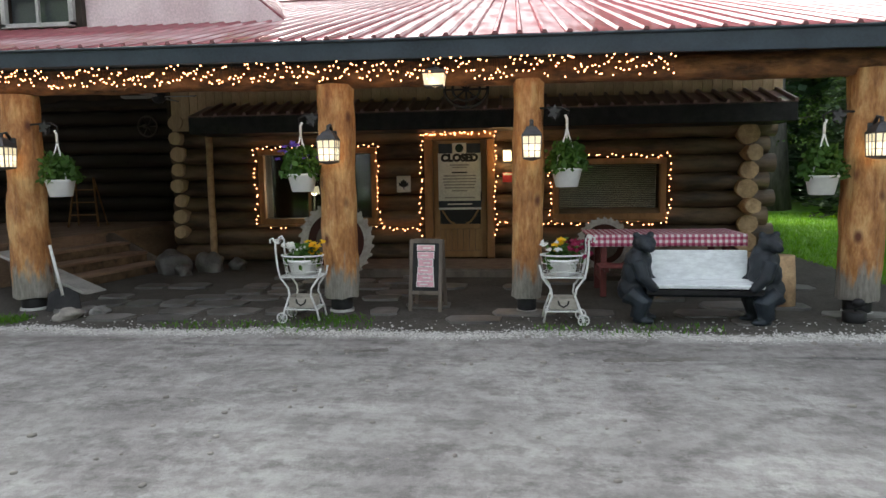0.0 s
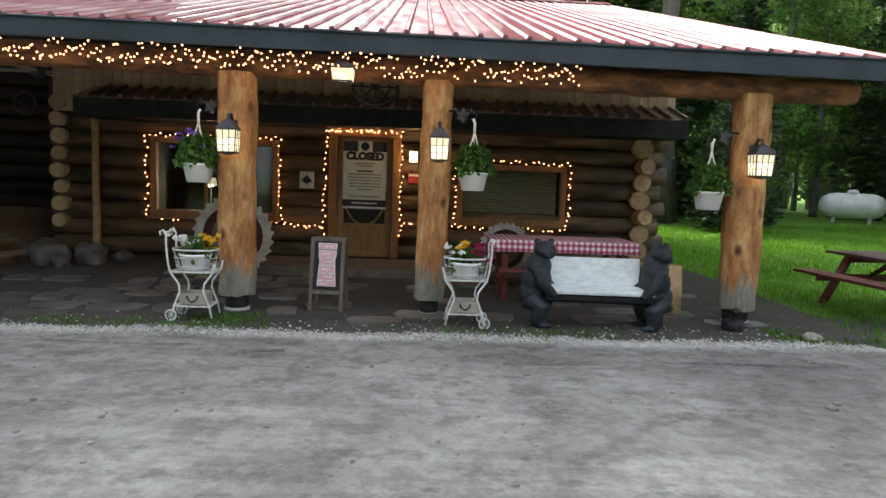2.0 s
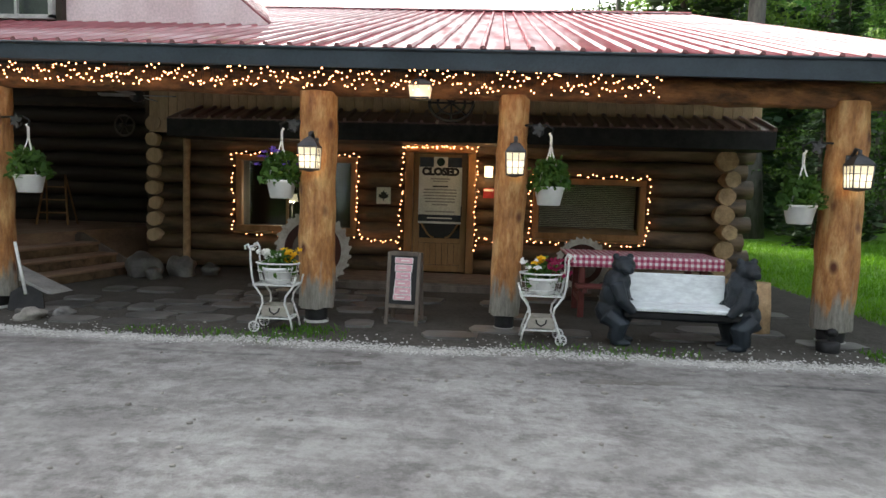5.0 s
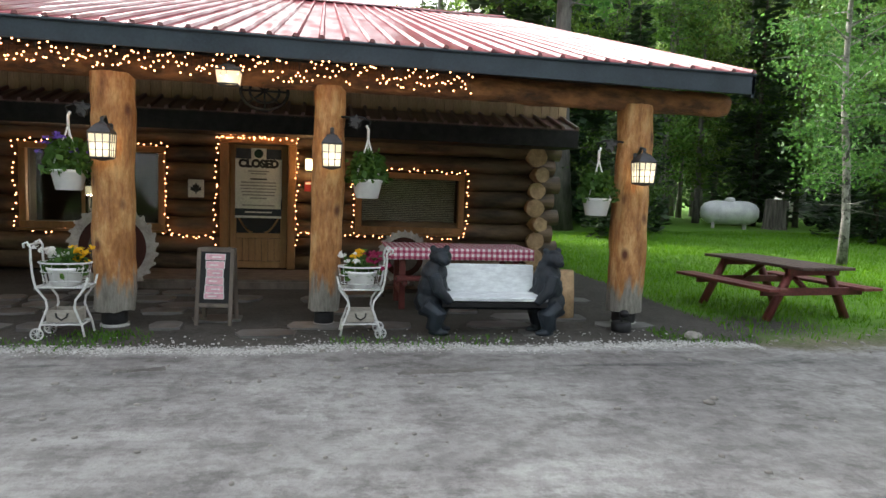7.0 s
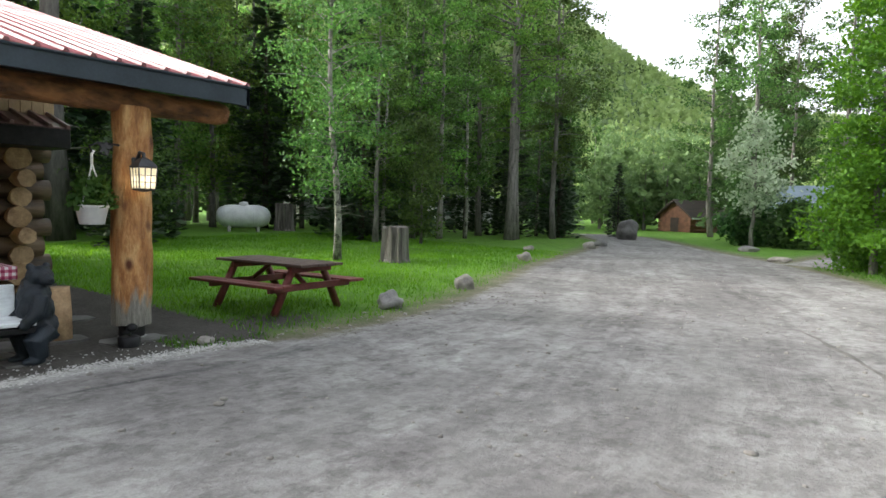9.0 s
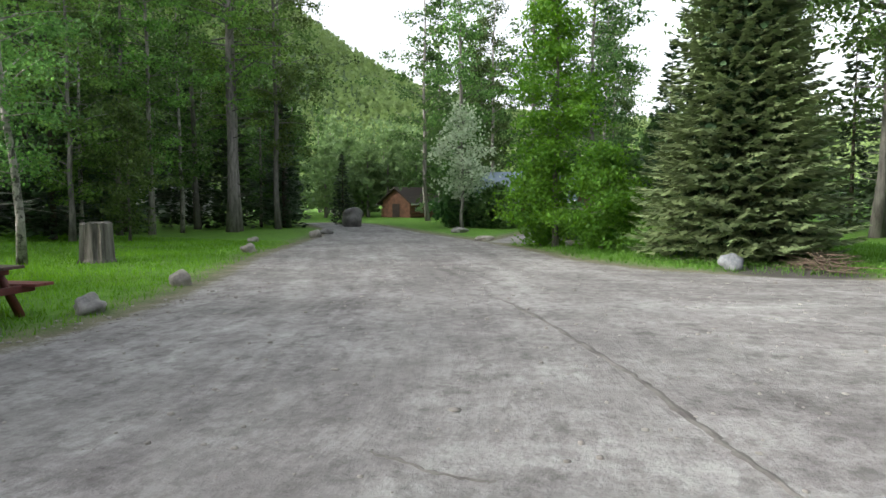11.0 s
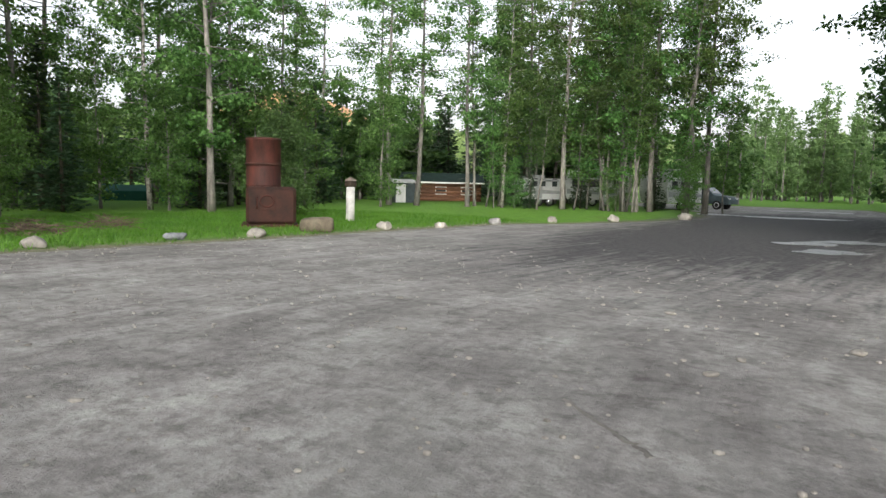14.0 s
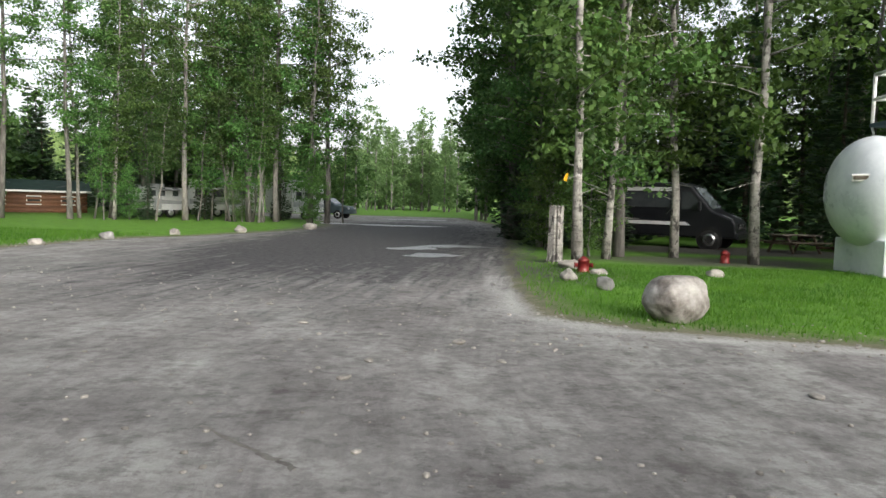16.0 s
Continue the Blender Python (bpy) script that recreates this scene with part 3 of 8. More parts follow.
def thing(name, at, label, category, group="", kind="", turn=0.0):
    e = new(name)
    e.empty_display_size = 0.1
    e.matrix_basis = pose(*at, 0, 0, turn)
    return tagged(e, label, category, group, kind)


def quad_mesh(name, centres, size, rng, up_bias=0.0, stretch=1.0, fold=0.0):
    """Many small leaves as loose quads, built in one go with numpy."""
    n = len(centres)
    c = np.asarray(centres, float)
    d = rng.normal(size=(n, 3))
    d[:, 2] += up_bias
    d /= np.linalg.norm(d, axis=1)[:, None]
    a = np.cross(d, rng.normal(size=(n, 3)))
    a /= np.linalg.norm(a, axis=1)[:, None]
    b = np.cross(d, a)
    s = (size * rng.uniform(0.6, 1.35, n))[:, None] / 2
    a, b = a * s * stretch, b * s
    v = np.stack([c - a, c - b * 0.8 + a * 0.1, c + a, c + b * 0.8 + a * 0.1], 1).reshape(-1, 3)
    return loose_quads(name, v)


def loose_quads(name, v):
    n = len(v) // 4
    me = bpy.data.meshes.new(name)
    me.vertices.add(4 * n)
    me.vertices.foreach_set("co", np.asarray(v, np.float32).ravel())
    me.loops.add(4 * n)
    me.loops.foreach_set("vertex_index", np.arange(4 * n, dtype=np.int32))
    me.polygons.add(n)
    me.polygons.foreach_set("loop_start", np.arange(0, 4 * n, 4, dtype=np.int32))
    me.polygons.foreach_set("loop_total", np.full(n, 4, np.int32))
    me.update(calc_edges=True)
    return me


def loose_tris(name, v):
    n = len(v) // 3
    me = bpy.data.meshes.new(name)
    me.vertices.add(3 * n)
    me.vertices.foreach_set("co", np.asarray(v, np.float32).ravel())
    me.loops.add(3 * n)
    me.loops.foreach_set("vertex_index", np.arange(3 * n, dtype=np.int32))
    me.polygons.add(n)
    me.polygons.foreach_set("loop_start", np.arange(0, 3 * n, 3, dtype=np.int32))
    me.polygons.foreach_set("loop_total", np.full(n, 3, np.int32))
    me.update(calc_edges=True)
    return me


# ---- ground: one sheet with the gravel lot, lawns and verges ----
LOT = [(-40, 6.0), (-8, 6.0), (3.6, 6.0), (5.0, 5.75), (6.9, 6.0), (9.2, 6.7), (15.3, 9.3), (21, 11.2), (25.3, 12.6), (31, 15.0), (40, 21.5), (42, 19.0),
       (37, 14.8), (33, 12.2), (29, 9.7), (25.5, 7.2), (22.6, 5.0), (18.6, 2.7), (16.2, 1.5), (14.3, -0.3), (13.6, -2.4), (13.5, -4.4), (13.4, -6), (13.0, -10.2),
       (12.9, -15.5), (12.6, -21), (11.2, -24), (9.6, -30), (9.2, -36), (11, -44), (24, -60), (24, -66), (4, -66), (0.2, -48), (-0.4, -36), (0.0, -20), (-0.1, -12),
       (-0.4, -9.1), (-1.6, -8.3), (-4.3, -7.7), (-12, -6.6), (-40, -5)]
LOT2 = [(22.6, 5.0), (31.5, 4.6), (31.5, 3.4), (24, 2.4), (21.6, 2.0)]


def signed(px, py, poly):
    """Distance to a closed outline, positive inside."""
    inside, best = np.zeros(px.shape, bool), np.full(px.shape, 1e9)
    for (x0, y0), (x1, y1) in zip(poly, poly[1:] + poly[:1]):
        dx, dy = x1 - x0, y1 - y0
        t = np.clip(((px - x0) * dx + (py - y0) * dy) / (dx * dx + dy * dy), 0, 1)
        best = np.minimum(best, np.hypot(px - x0 - t * dx, py - y0 - t * dy))
        cross = (y0 > py) != (y1 > py)
        with np.errstate(divide="ignore", invalid="ignore"):
            inside ^= cross & (px < dx * (py - y0) / (dy if dy else 1e-9) + x0)
    return np.where(inside, best, -best)


def waves(x, y):
    return 0.5 * np.sin(0.83 * x + 1.1 * np.sin(0.51 * y)) + 0.3 * np.sin(1.57 * y + 0.9 * x + 2) + 0.2 * np.sin(2.9 * x - 2.3 * y)


def lot_at(x, y):
    return np.maximum(signed(x, y, LOT), signed(x, y, LOT2))


def height_at(x, y):
    """The ground's height: a flat lot, soft lawns that swell away from it."""
    x, y = np.asarray(x, float), np.asarray(y, float)
    d = lot_at(x, y)
    lawn = np.clip(-d, 0, 1.2) / 1.2
    h = 0.012 * waves(x, y) * np.clip(d, 0, 1) + lawn * (0.03 + 0.035 * waves(x * 0.6, y * 0.6))
    porch = np.clip((x + 30) * 0 + np.minimum(np.minimum(4.4 - x, y - 6.0), 1), 0, 1)
    h = h * (1 - porch * (y > 6)) + 0.0
    bank = np.clip((y - 14) / 10, 0, 1) * np.clip((x - 8) / 8, 0, 1) * np.clip((30 - x) / 8, 0, 1)
    return h + 0.22 * bank


TRACKS = [[(-20, 3.0), (-4, 2.9), (5, 2.7), (11, 4.3), (18, 7.2), (27, 11.5)], [(-20, 0.8), (-4, 0.9), (4, 0.6), (10, 1.6), (17, 4.8), (27, 9.6)],
          [(4, 2.0), (8.2, -0.5), (9.3, -5), (8.2, -12), (6.2, -20), (4.6, -30), (4.0, -50)], [(-6, -0.5), (1, -2.6), (4.4, -7), (4.6, -14), (3.4, -24), (3.0, -44)]]


def polyline_distance(px, py, line):
    best = np.full(px.shape, 1e9)
    for (x0, y0), (x1, y1) in zip(line, line[1:]):
        dx, dy = x1 - x0, y1 - y0
        t = np.clip(((px - x0) * dx + (py - y0) * dy) / (dx * dx + dy * dy), 0, 1)
        best = np.minimum(best, np.hypot(px - x0 - t * dx, py - y0 - t * dy))
    return best


DRIVE_A = [(-60, 2.2), (-8, 2.2), (4, 2.0), (10, 3.6), (18, 7.6), (28, 12.2), (60, 34)]
DRIVE_B = [(2.4, 30), (3.4, 6), (4.6, 0), (5.6, -6), (5.2, -14), (4.4, -24), (3.6, -40), (6, -90)]


def along_line(px, py, line):
    """How far each place lies along a line and to which side of it."""
    best, across, along, run = np.full(px.shape, 1e9), np.zeros(px.shape), np.zeros(px.shape), 0.0
    for (x0, y0), (x1, y1) in zip(line, line[1:]):
        dx, dy = x1 - x0, y1 - y0
        ln = math.hypot(dx, dy)
        t = np.clip(((px - x0) * dx + (py - y0) * dy) / (ln * ln), 0, 1)
        d = np.hypot(px - x0 - t * dx, py - y0 - t * dy)
        near = d < best
        side = np.sign((px - x0) * dy - (py - y0) * dx)
        across, along, best = np.where(near, d * side, across), np.where(near, run + t * ln, along), np.minimum(best, d)
        run += ln
    return across, along


def build_ground():
    xs = np.concatenate([[-900, -400, -160, -70, -40, -25], np.arange(-16, 36.01, 0.3), [40, 46, 56, 75, 120, 300, 900]])
    ys = np.concatenate([[-900, -400, -180, -110, -80, -66, -58, -52], np.arange(-46, 28.01, 0.3), [32, 40, 55, 90, 160, 400, 900]])
    gx, gy = np.meshgrid(xs, ys)
    z = height_at(gx, gy)
    nx, ny = len(xs), len(ys)
    me = bpy.data.meshes.new("ground")
    i = np.arange(nx * ny).reshape(ny, nx)
    faces = np.stack([i[:-1, :-1], i[:-1, 1:], i[1:, 1:], i[1:, :-1]], -1).reshape(-1, 4)
    co = np.stack([gx, gy, z], -1).reshape(-1, 3)
    me.from_pydata(co.tolist(), [], faces.tolist())
    me.polygons.foreach_set("use_smooth", np.ones(len(faces), bool))
    x, y = co[:, 0], co[:, 1]
    lot = np.clip(lot_at(x, y), -5, 5)
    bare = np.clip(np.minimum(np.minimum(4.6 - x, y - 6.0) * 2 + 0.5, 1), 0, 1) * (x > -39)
    bare = np.maximum(bare, 0.8 * np.clip(1 - np.hypot((x - 14.6) / 1.6, (y + 3.0) / 2.0), 0, 1) * 2)
    bare = np.maximum(bare, np.clip(1.3 - np.hypot((x - 4.9) / 1.6, (y - 6.9) / 0.8), 0, 1) * 0.75)
    bare = np.maximum(bare, np.clip(1.6 - np.hypot((x + 9) / 6, (y + 24.5) / 2.6), 0, 1) * 0.8)
    bare = np.maximum(bare, 0.62 * np.clip(1.4 - np.hypot((x + 6) / 6, (y + 19.5) / 2.6), 0, 1))
    bare = np.maximum(bare, 0.66 * np.clip(1.5 - np.hypot((x + 1.4) / 1.7, (y + 15.5) / 3.4), 0, 1))
    pale = np.clip(1 - np.abs(y - 5.98 - 0.05 * np.sin(2.1 * x)) / 0.30, 0, 1) * (x < 4.3) * 0.72
    pale = np.maximum(pale, 0.7 * np.clip(1 - np.abs(lot - 0.2) / 0.5, 0, 1) * (y < -6.5) * (x < 0.6) * (y > -14))
    wet = np.clip((-6.0 - y) / 12, 0, 1) ** 0.8 * np.clip(1.35 - np.abs(x - 4.6 + 0.04 * (y + 20)) / 5.6, 0, 1) * np.clip((52 + y) / 10, 0, 1)
    wet = np.maximum(wet, 0.45 * np.clip(1 - np.abs(y - 5.35 - 0.07 * np.sin(1.3 * x)) / 0.42, 0, 1) * (x < 8))
    track = np.zeros(len(x))
    for line in TRACKS:
        for off in (-0.85, 0.85):
            track = np.maximum(track, np.clip(1 - np.abs(polyline_distance(x, y, line) - abs(off)) / 0.38, 0, 1))
    across_a, along_a = along_line(x, y, DRIVE_A)
    across_b, along_b = along_line(x, y, DRIVE_B)
    south = np.clip((0.5 - y + 0.25 * np.clip(x - 4, 0, 8)) / 4, 0, 1)
    for name, values in (("across_a", across_a), ("along_a", along_a), ("across_b", across_b), ("along_b", along_b), ("south", south), ("track", track), ("lot", lot), ("bare", bare), ("pale", pale), ("wet", wet)):
        a = me.attributes.new(name, "FLOAT", "POINT")
        a.data.foreach_set("value", values.astype(np.float32))
    me.update()
    ob = part("ground", me, M_GROUND)
    return tagged(ob, "grey gravel lot with mown green lawns round it", "ground", kind="structure")


ground = build_ground()


def g(x, y):
    return float(height_at(np.array([x]), np.array([y]))[0])


def rock(at, r, squash, material, label, seed, sub=3, lump=0.45):
    s = Shape().ball((0, 0, 0), r, sub, squash, lump, seed, 1.3)
    ob = part("rock", s, material)
    ob.matrix_basis = pose(at[0], at[1], g(at[0], at[1]) + r * squash[2] * 0.55, 0, 0, seed * 37)
    return tagged(ob, label, "rock")


# ---- the log building ----
WALL_Y, CORNER_X, EAVE_Y, EAVE_Z, SLOPE, RAKE_X, RIDGE_Y, LEFT_X = 11.3, 3.85, 6.63, 2.81, 0.295, 4.62, 17.2, -13.0
RIDGE_Z = EAVE_Z + SLOPE * (RIDGE_Y - EAVE_Y)


def log_piece(p0, p1, r, seed, n=14, step=0.28):
    p0, p1 = Vector(p0), Vector(p1)
    k = max(2, int((p1 - p0).length / step) + 1)
    rng = random.Random(seed)
    pts, rs = [], []
    for i in range(k + 1):
        p = p0.lerp(p1, i / k)
        if 0 < i < k:
            p += Vector((0, rng.uniform(-1, 1), rng.uniform(-1, 1))) * 0.008 if abs((p1 - p0).x) > 0.1 else Vector((rng.uniform(-1, 1), 0, rng.uniform(-1, 1))) * 0.008
        pts.append(p)
        rs.append(r * rng.uniform(0.94, 1.06))
    return Shape().tube(pts, rs, n, True, 0.07, seed)


def wall_with_openings(name, x0, x1, z0, z1, y, thick, holes, material):
    """A slab whose openings go right through."""
    s = Shape()
    xs = sorted({x0, x1, *[h[0] for h in holes], *[h[1] for h in holes]})
    for a, b in zip(xs, xs[1:]):
        cuts = sorted((h[2], h[3]) for h in holes if h[0] <= a + 1e-6 and h[1] >= b - 1e-6)
        z = z0
        for lo, hi in cuts + [(z1, z1)]:
            if lo - z > 1e-3:
                s.box(((a + b) / 2, y, (z + lo) / 2), (b - a, thick, lo - z))
            z = max(z, hi)
    return part(name, s, material)


DOOR = (-1.36, -0.46, 0.07, 2.06)
WIN_A = (-4.30, -2.42, 0.76, 1.86)
WIN_B = (0.74, 2.36, 0.80, 1.60)
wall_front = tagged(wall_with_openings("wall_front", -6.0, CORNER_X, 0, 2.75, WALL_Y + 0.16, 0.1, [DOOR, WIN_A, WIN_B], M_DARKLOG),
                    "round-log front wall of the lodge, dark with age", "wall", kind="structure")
COURSES = 8
PITCH_Z = 0.285
for k in range(COURSES):
    zc = 0.16 + PITCH_Z * k
    r = 0.15 + 0.008 * ((k * 7) % 3 - 1)
    spans, a = [], -6.0
    for h in (WIN_A, DOOR, WIN_B):
        if h[2] - 0.06 < zc < h[3] + 0.06:
            spans.append((a, h[0] - 0.09))
            a = h[1] + 0.09
    spans.append((a, CORNER_X + (0.32 if k % 2 else 0.22)))
    for n, (a, b) in enumerate(spans):
        part("log", log_piece((a, WALL_Y, zc), (b, WALL_Y, zc), r, 10 * k + n), M_LOG, wall_front)
    # ends of the side wall's logs, crossing the corner towards the lot
    rr = 0.128 + 0.036 * ((k * 5) % 3) / 2
    part("log_end", log_piece((CORNER_X - 0.12 + (0.035, -0.05, 0.0)[k % 3], WALL_Y - 0.36 + 0.06 * (k % 3), zc - 0.12 + 0.012 * (k % 2)), (CORNER_X - 0.12, WALL_Y + 0.1, zc - 0.12), rr, 300 + k, 16), M_LOGEND, wall_front)
wall_side = tagged(part("wall_side", Shape().box((CORNER_X - 0.1, (WALL_Y + 23) / 2 + 0.1, 1.5), (0.2, 23 - WALL_Y, 3.0)), M_DARKLOG), "log side wall of the lodge", "wall", kind="structure")
for k in range(COURSES):
    part("log", log_piece((CORNER_X - 0.02, WALL_Y + 0.2, 0.05 + PITCH_Z * k + 0.1), (CORNER_X - 0.02, 22.8, 0.05 + PITCH_Z * k + 0.1), 0.15, 500 + k), M_LOG, wall_side)
wall_back = tagged(part("wall_back", Shape().box(((LEFT_X + CORNER_X) / 2, 23.0, 1.6), (CORNER_X - LEFT_X, 0.2, 3.2)), M_DARKLOG), "plain back wall of the lodge", "wall", kind="structure")
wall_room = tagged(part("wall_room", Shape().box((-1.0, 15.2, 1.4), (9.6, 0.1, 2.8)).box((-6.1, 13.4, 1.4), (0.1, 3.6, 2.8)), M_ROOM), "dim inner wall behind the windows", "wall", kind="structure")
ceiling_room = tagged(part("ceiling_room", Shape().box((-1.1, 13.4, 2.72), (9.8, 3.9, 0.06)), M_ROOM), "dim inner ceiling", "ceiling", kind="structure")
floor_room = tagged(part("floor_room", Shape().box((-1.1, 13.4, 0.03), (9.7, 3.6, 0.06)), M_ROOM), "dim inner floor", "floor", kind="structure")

# board gable over the awning: upright boards
wall_gable = tagged(part("wall_gable", Shape().plate([(-5.9, 2.3), (CORNER_X + 0.33, 2.3), (CORNER_X + 0.33, 4.02), (-5.9, 4.02)], (0, 11.12, 0), 0.06), M_BOARD),
                    "tan upright board wall under the porch roof", "wall", kind="structure")
board = Shape().box((0, 0, 0), (0.145, 0.03, 1.55), b=0.004).mesh("board")
board.materials.append(M_BOARD)
for k in range(65):
    o = part("board", board, M_BOARD, wall_gable)
    o.location = (CORNER_X + 0.255 - 0.152 * k, 11.072, 3.27)

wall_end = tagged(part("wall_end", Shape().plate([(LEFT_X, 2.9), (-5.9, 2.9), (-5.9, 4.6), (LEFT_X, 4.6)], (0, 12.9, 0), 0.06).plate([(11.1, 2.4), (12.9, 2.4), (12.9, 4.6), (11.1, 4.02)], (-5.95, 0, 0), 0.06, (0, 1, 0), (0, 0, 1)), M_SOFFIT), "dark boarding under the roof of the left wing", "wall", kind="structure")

# porch roof: deck, ribbed metal, fascia, soffit
EAVE_TILT = Matrix.Translation((1.6, 0, EAVE_Z)) @ Matrix.Rotation(radians(0.36), 4, "Y") @ Matrix.Translation((-1.6, 0, -EAVE_Z))
roof = thing("roof", (0, 0, 0), "faded red ribbed metal roof with a slate-blue fascia", "roof", kind="structure")
part("roof_sheet", Shape().add([(LEFT_X, EAVE_Y, EAVE_Z), (RAKE_X, EAVE_Y, EAVE_Z), (RAKE_X, RIDGE_Y, RIDGE_Z), (LEFT_X, RIDGE_Y, RIDGE_Z), (LEFT_X, 24.5, 3.7), (RAKE_X, 24.5, 3.7),
                                (LEFT_X, EAVE_Y, EAVE_Z - 0.03), (RAKE_X, EAVE_Y, EAVE_Z - 0.03), (RAKE_X, RIDGE_Y, RIDGE_Z - 0.03), (LEFT_X, RIDGE_Y, RIDGE_Z - 0.03), (LEFT_X, 24.5, 3.67), (RAKE_X, 24.5, 3.67)],
                               [(0, 1, 2, 3), (3, 2, 5, 4), (6, 9, 8, 7), (9, 10, 11, 8), (0, 6, 7, 1), (1, 7, 8, 2), (2, 8, 11, 5), (0, 3, 9, 6), (3, 4, 10, 9)]), M_RED, roof)
rib_len = math.hypot(RIDGE_Y - EAVE_Y, RIDGE_Z - EAVE_Z) + 0.02
rib = Shape().plate([(-0.032, 0), (0.032, 0), (0.016, 0.028), (-0.016, 0.028)], (0, 0, 0), rib_len, (1, 0, 0), (0, 0, 1)).mesh("rib")
rib.materials.append(M_RED)
for k in range(int((RAKE_X - LEFT_X) / 0.238)):
    o = part("rib", rib, M_RED, roof)
    o.matrix_basis = pose(RAKE_X - 0.04 - 0.238 * k, (EAVE_Y + RIDGE_Y) / 2 - 0.01, (EAVE_Z + RIDGE_Z) / 2 + 0.001, math.degrees(math.atan(SLOPE)), 0, 0)
part("ridge_cap", Shape().plate([(-0.22, -0.05), (0, 0.03), (0.22, -0.05), (0.22, -0.03), (0, 0.05), (-0.22, -0.03)], ((LEFT_X + RAKE_X) / 2, RIDGE_Y, RIDGE_Z + 0.03), RAKE_X - LEFT_X, (0, 1, 0), (0, 0, 1)), M_RED, roof)
part("fascia", Shape().plate([(LEFT_X, EAVE_Z - 0.165), (-6.0, EAVE_Z - 0.185), (RAKE_X, EAVE_Z - 0.225), (RAKE_X, EAVE_Z - 0.028), (LEFT_X, EAVE_Z - 0.028)], (0, EAVE_Y + 0.02, 0), 0.04), M_FASCIA, roof, "slate-blue metal fascia")
part("drip_edge", Shape().tube([(LEFT_X, EAVE_Y - 0.012, EAVE_Z - 0.022), (RAKE_X, EAVE_Y - 0.012, EAVE_Z - 0.022)], 0.013, 6), M_FASCIA, roof)
roof.matrix_basis = EAVE_TILT
part("rake_trim", Shape().plate([(EAVE_Y, EAVE_Z - 0.26), (RIDGE_Y, RIDGE_Z - 0.26), (RIDGE_Y, RIDGE_Z - 0.035), (EAVE_Y, EAVE_Z - 0.035)], (RAKE_X - 0.02, 0, 0), 0.035, (0, 1, 0), (0, 0, 1)), M_FASCIA, roof)
SOF = 0.20
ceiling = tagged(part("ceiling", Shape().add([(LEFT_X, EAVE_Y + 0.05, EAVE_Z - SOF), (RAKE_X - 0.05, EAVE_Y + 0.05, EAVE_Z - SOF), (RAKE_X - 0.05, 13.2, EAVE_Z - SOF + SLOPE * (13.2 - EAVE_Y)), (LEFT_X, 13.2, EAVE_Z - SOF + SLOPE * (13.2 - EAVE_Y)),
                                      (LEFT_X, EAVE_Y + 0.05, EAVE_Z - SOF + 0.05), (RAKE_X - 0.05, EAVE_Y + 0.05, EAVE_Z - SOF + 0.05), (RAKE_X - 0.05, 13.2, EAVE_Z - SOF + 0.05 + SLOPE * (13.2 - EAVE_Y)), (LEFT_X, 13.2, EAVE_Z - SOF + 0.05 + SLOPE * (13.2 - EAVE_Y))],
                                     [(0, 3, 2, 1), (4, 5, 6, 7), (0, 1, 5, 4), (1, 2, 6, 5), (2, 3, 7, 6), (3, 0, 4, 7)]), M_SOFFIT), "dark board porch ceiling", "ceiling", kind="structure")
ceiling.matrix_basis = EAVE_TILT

# small ribbed awning over the log wall
awning = thing("awning", (0, 0, 0), "narrow dull red ribbed metal awning with a black fascia", "awning", kind="structure")
AW0, AW1, AWY = -5.2, 4.12, 10.3
part("awning_sheet", Shape().plate([(AWY, 2.47), (11.03, 2.70), (11.03, 2.67), (AWY, 2.44)], ((AW0 + AW1) / 2, 0, 0), AW1 - AW0, (0, 1, 0), (0, 0, 1)), M_AWNING, awning)
aw_rib = Shape().plate([(-0.03, 0), (0.03, 0), (0.018, 0.045), (-0.018, 0.045)], (0, 0, 0), 0.83, (1, 0, 0), (0, 0, 1)).mesh("rib")
aw_rib.materials.append(M_AWNING)
for k in range(39):
    o = part("rib", aw_rib, M_RED, awning)
    o.matrix_basis = pose(AW1 - 0.04 - 0.238 * k, 10.66, 2.588, math.degrees(math.atan(0.23 / 0.73)), 0, 0)
part("fascia", Shape().box(((AW0 + AW1) / 2, AWY + 0.02, 2.32), (AW1 - AW0, 0.04, 0.28), b=0.006), M_BLACK, awning)
part("end_board", Shape().plate([(AWY + 0.045, 2.18), (11.0, 2.18), (11.0, 2.65), (AWY + 0.045, 2.43)], (AW1 - 0.02, 0, 0), 0.03, (0, 1, 0), (0, 0, 1)), M_BLACK, awning)
part("soffit", Shape().box(((AW0 + AW1) / 2, 10.75, 2.2), (AW1 - AW0 - 0.06, 0.8, 0.03)), M_BLACK, awning)

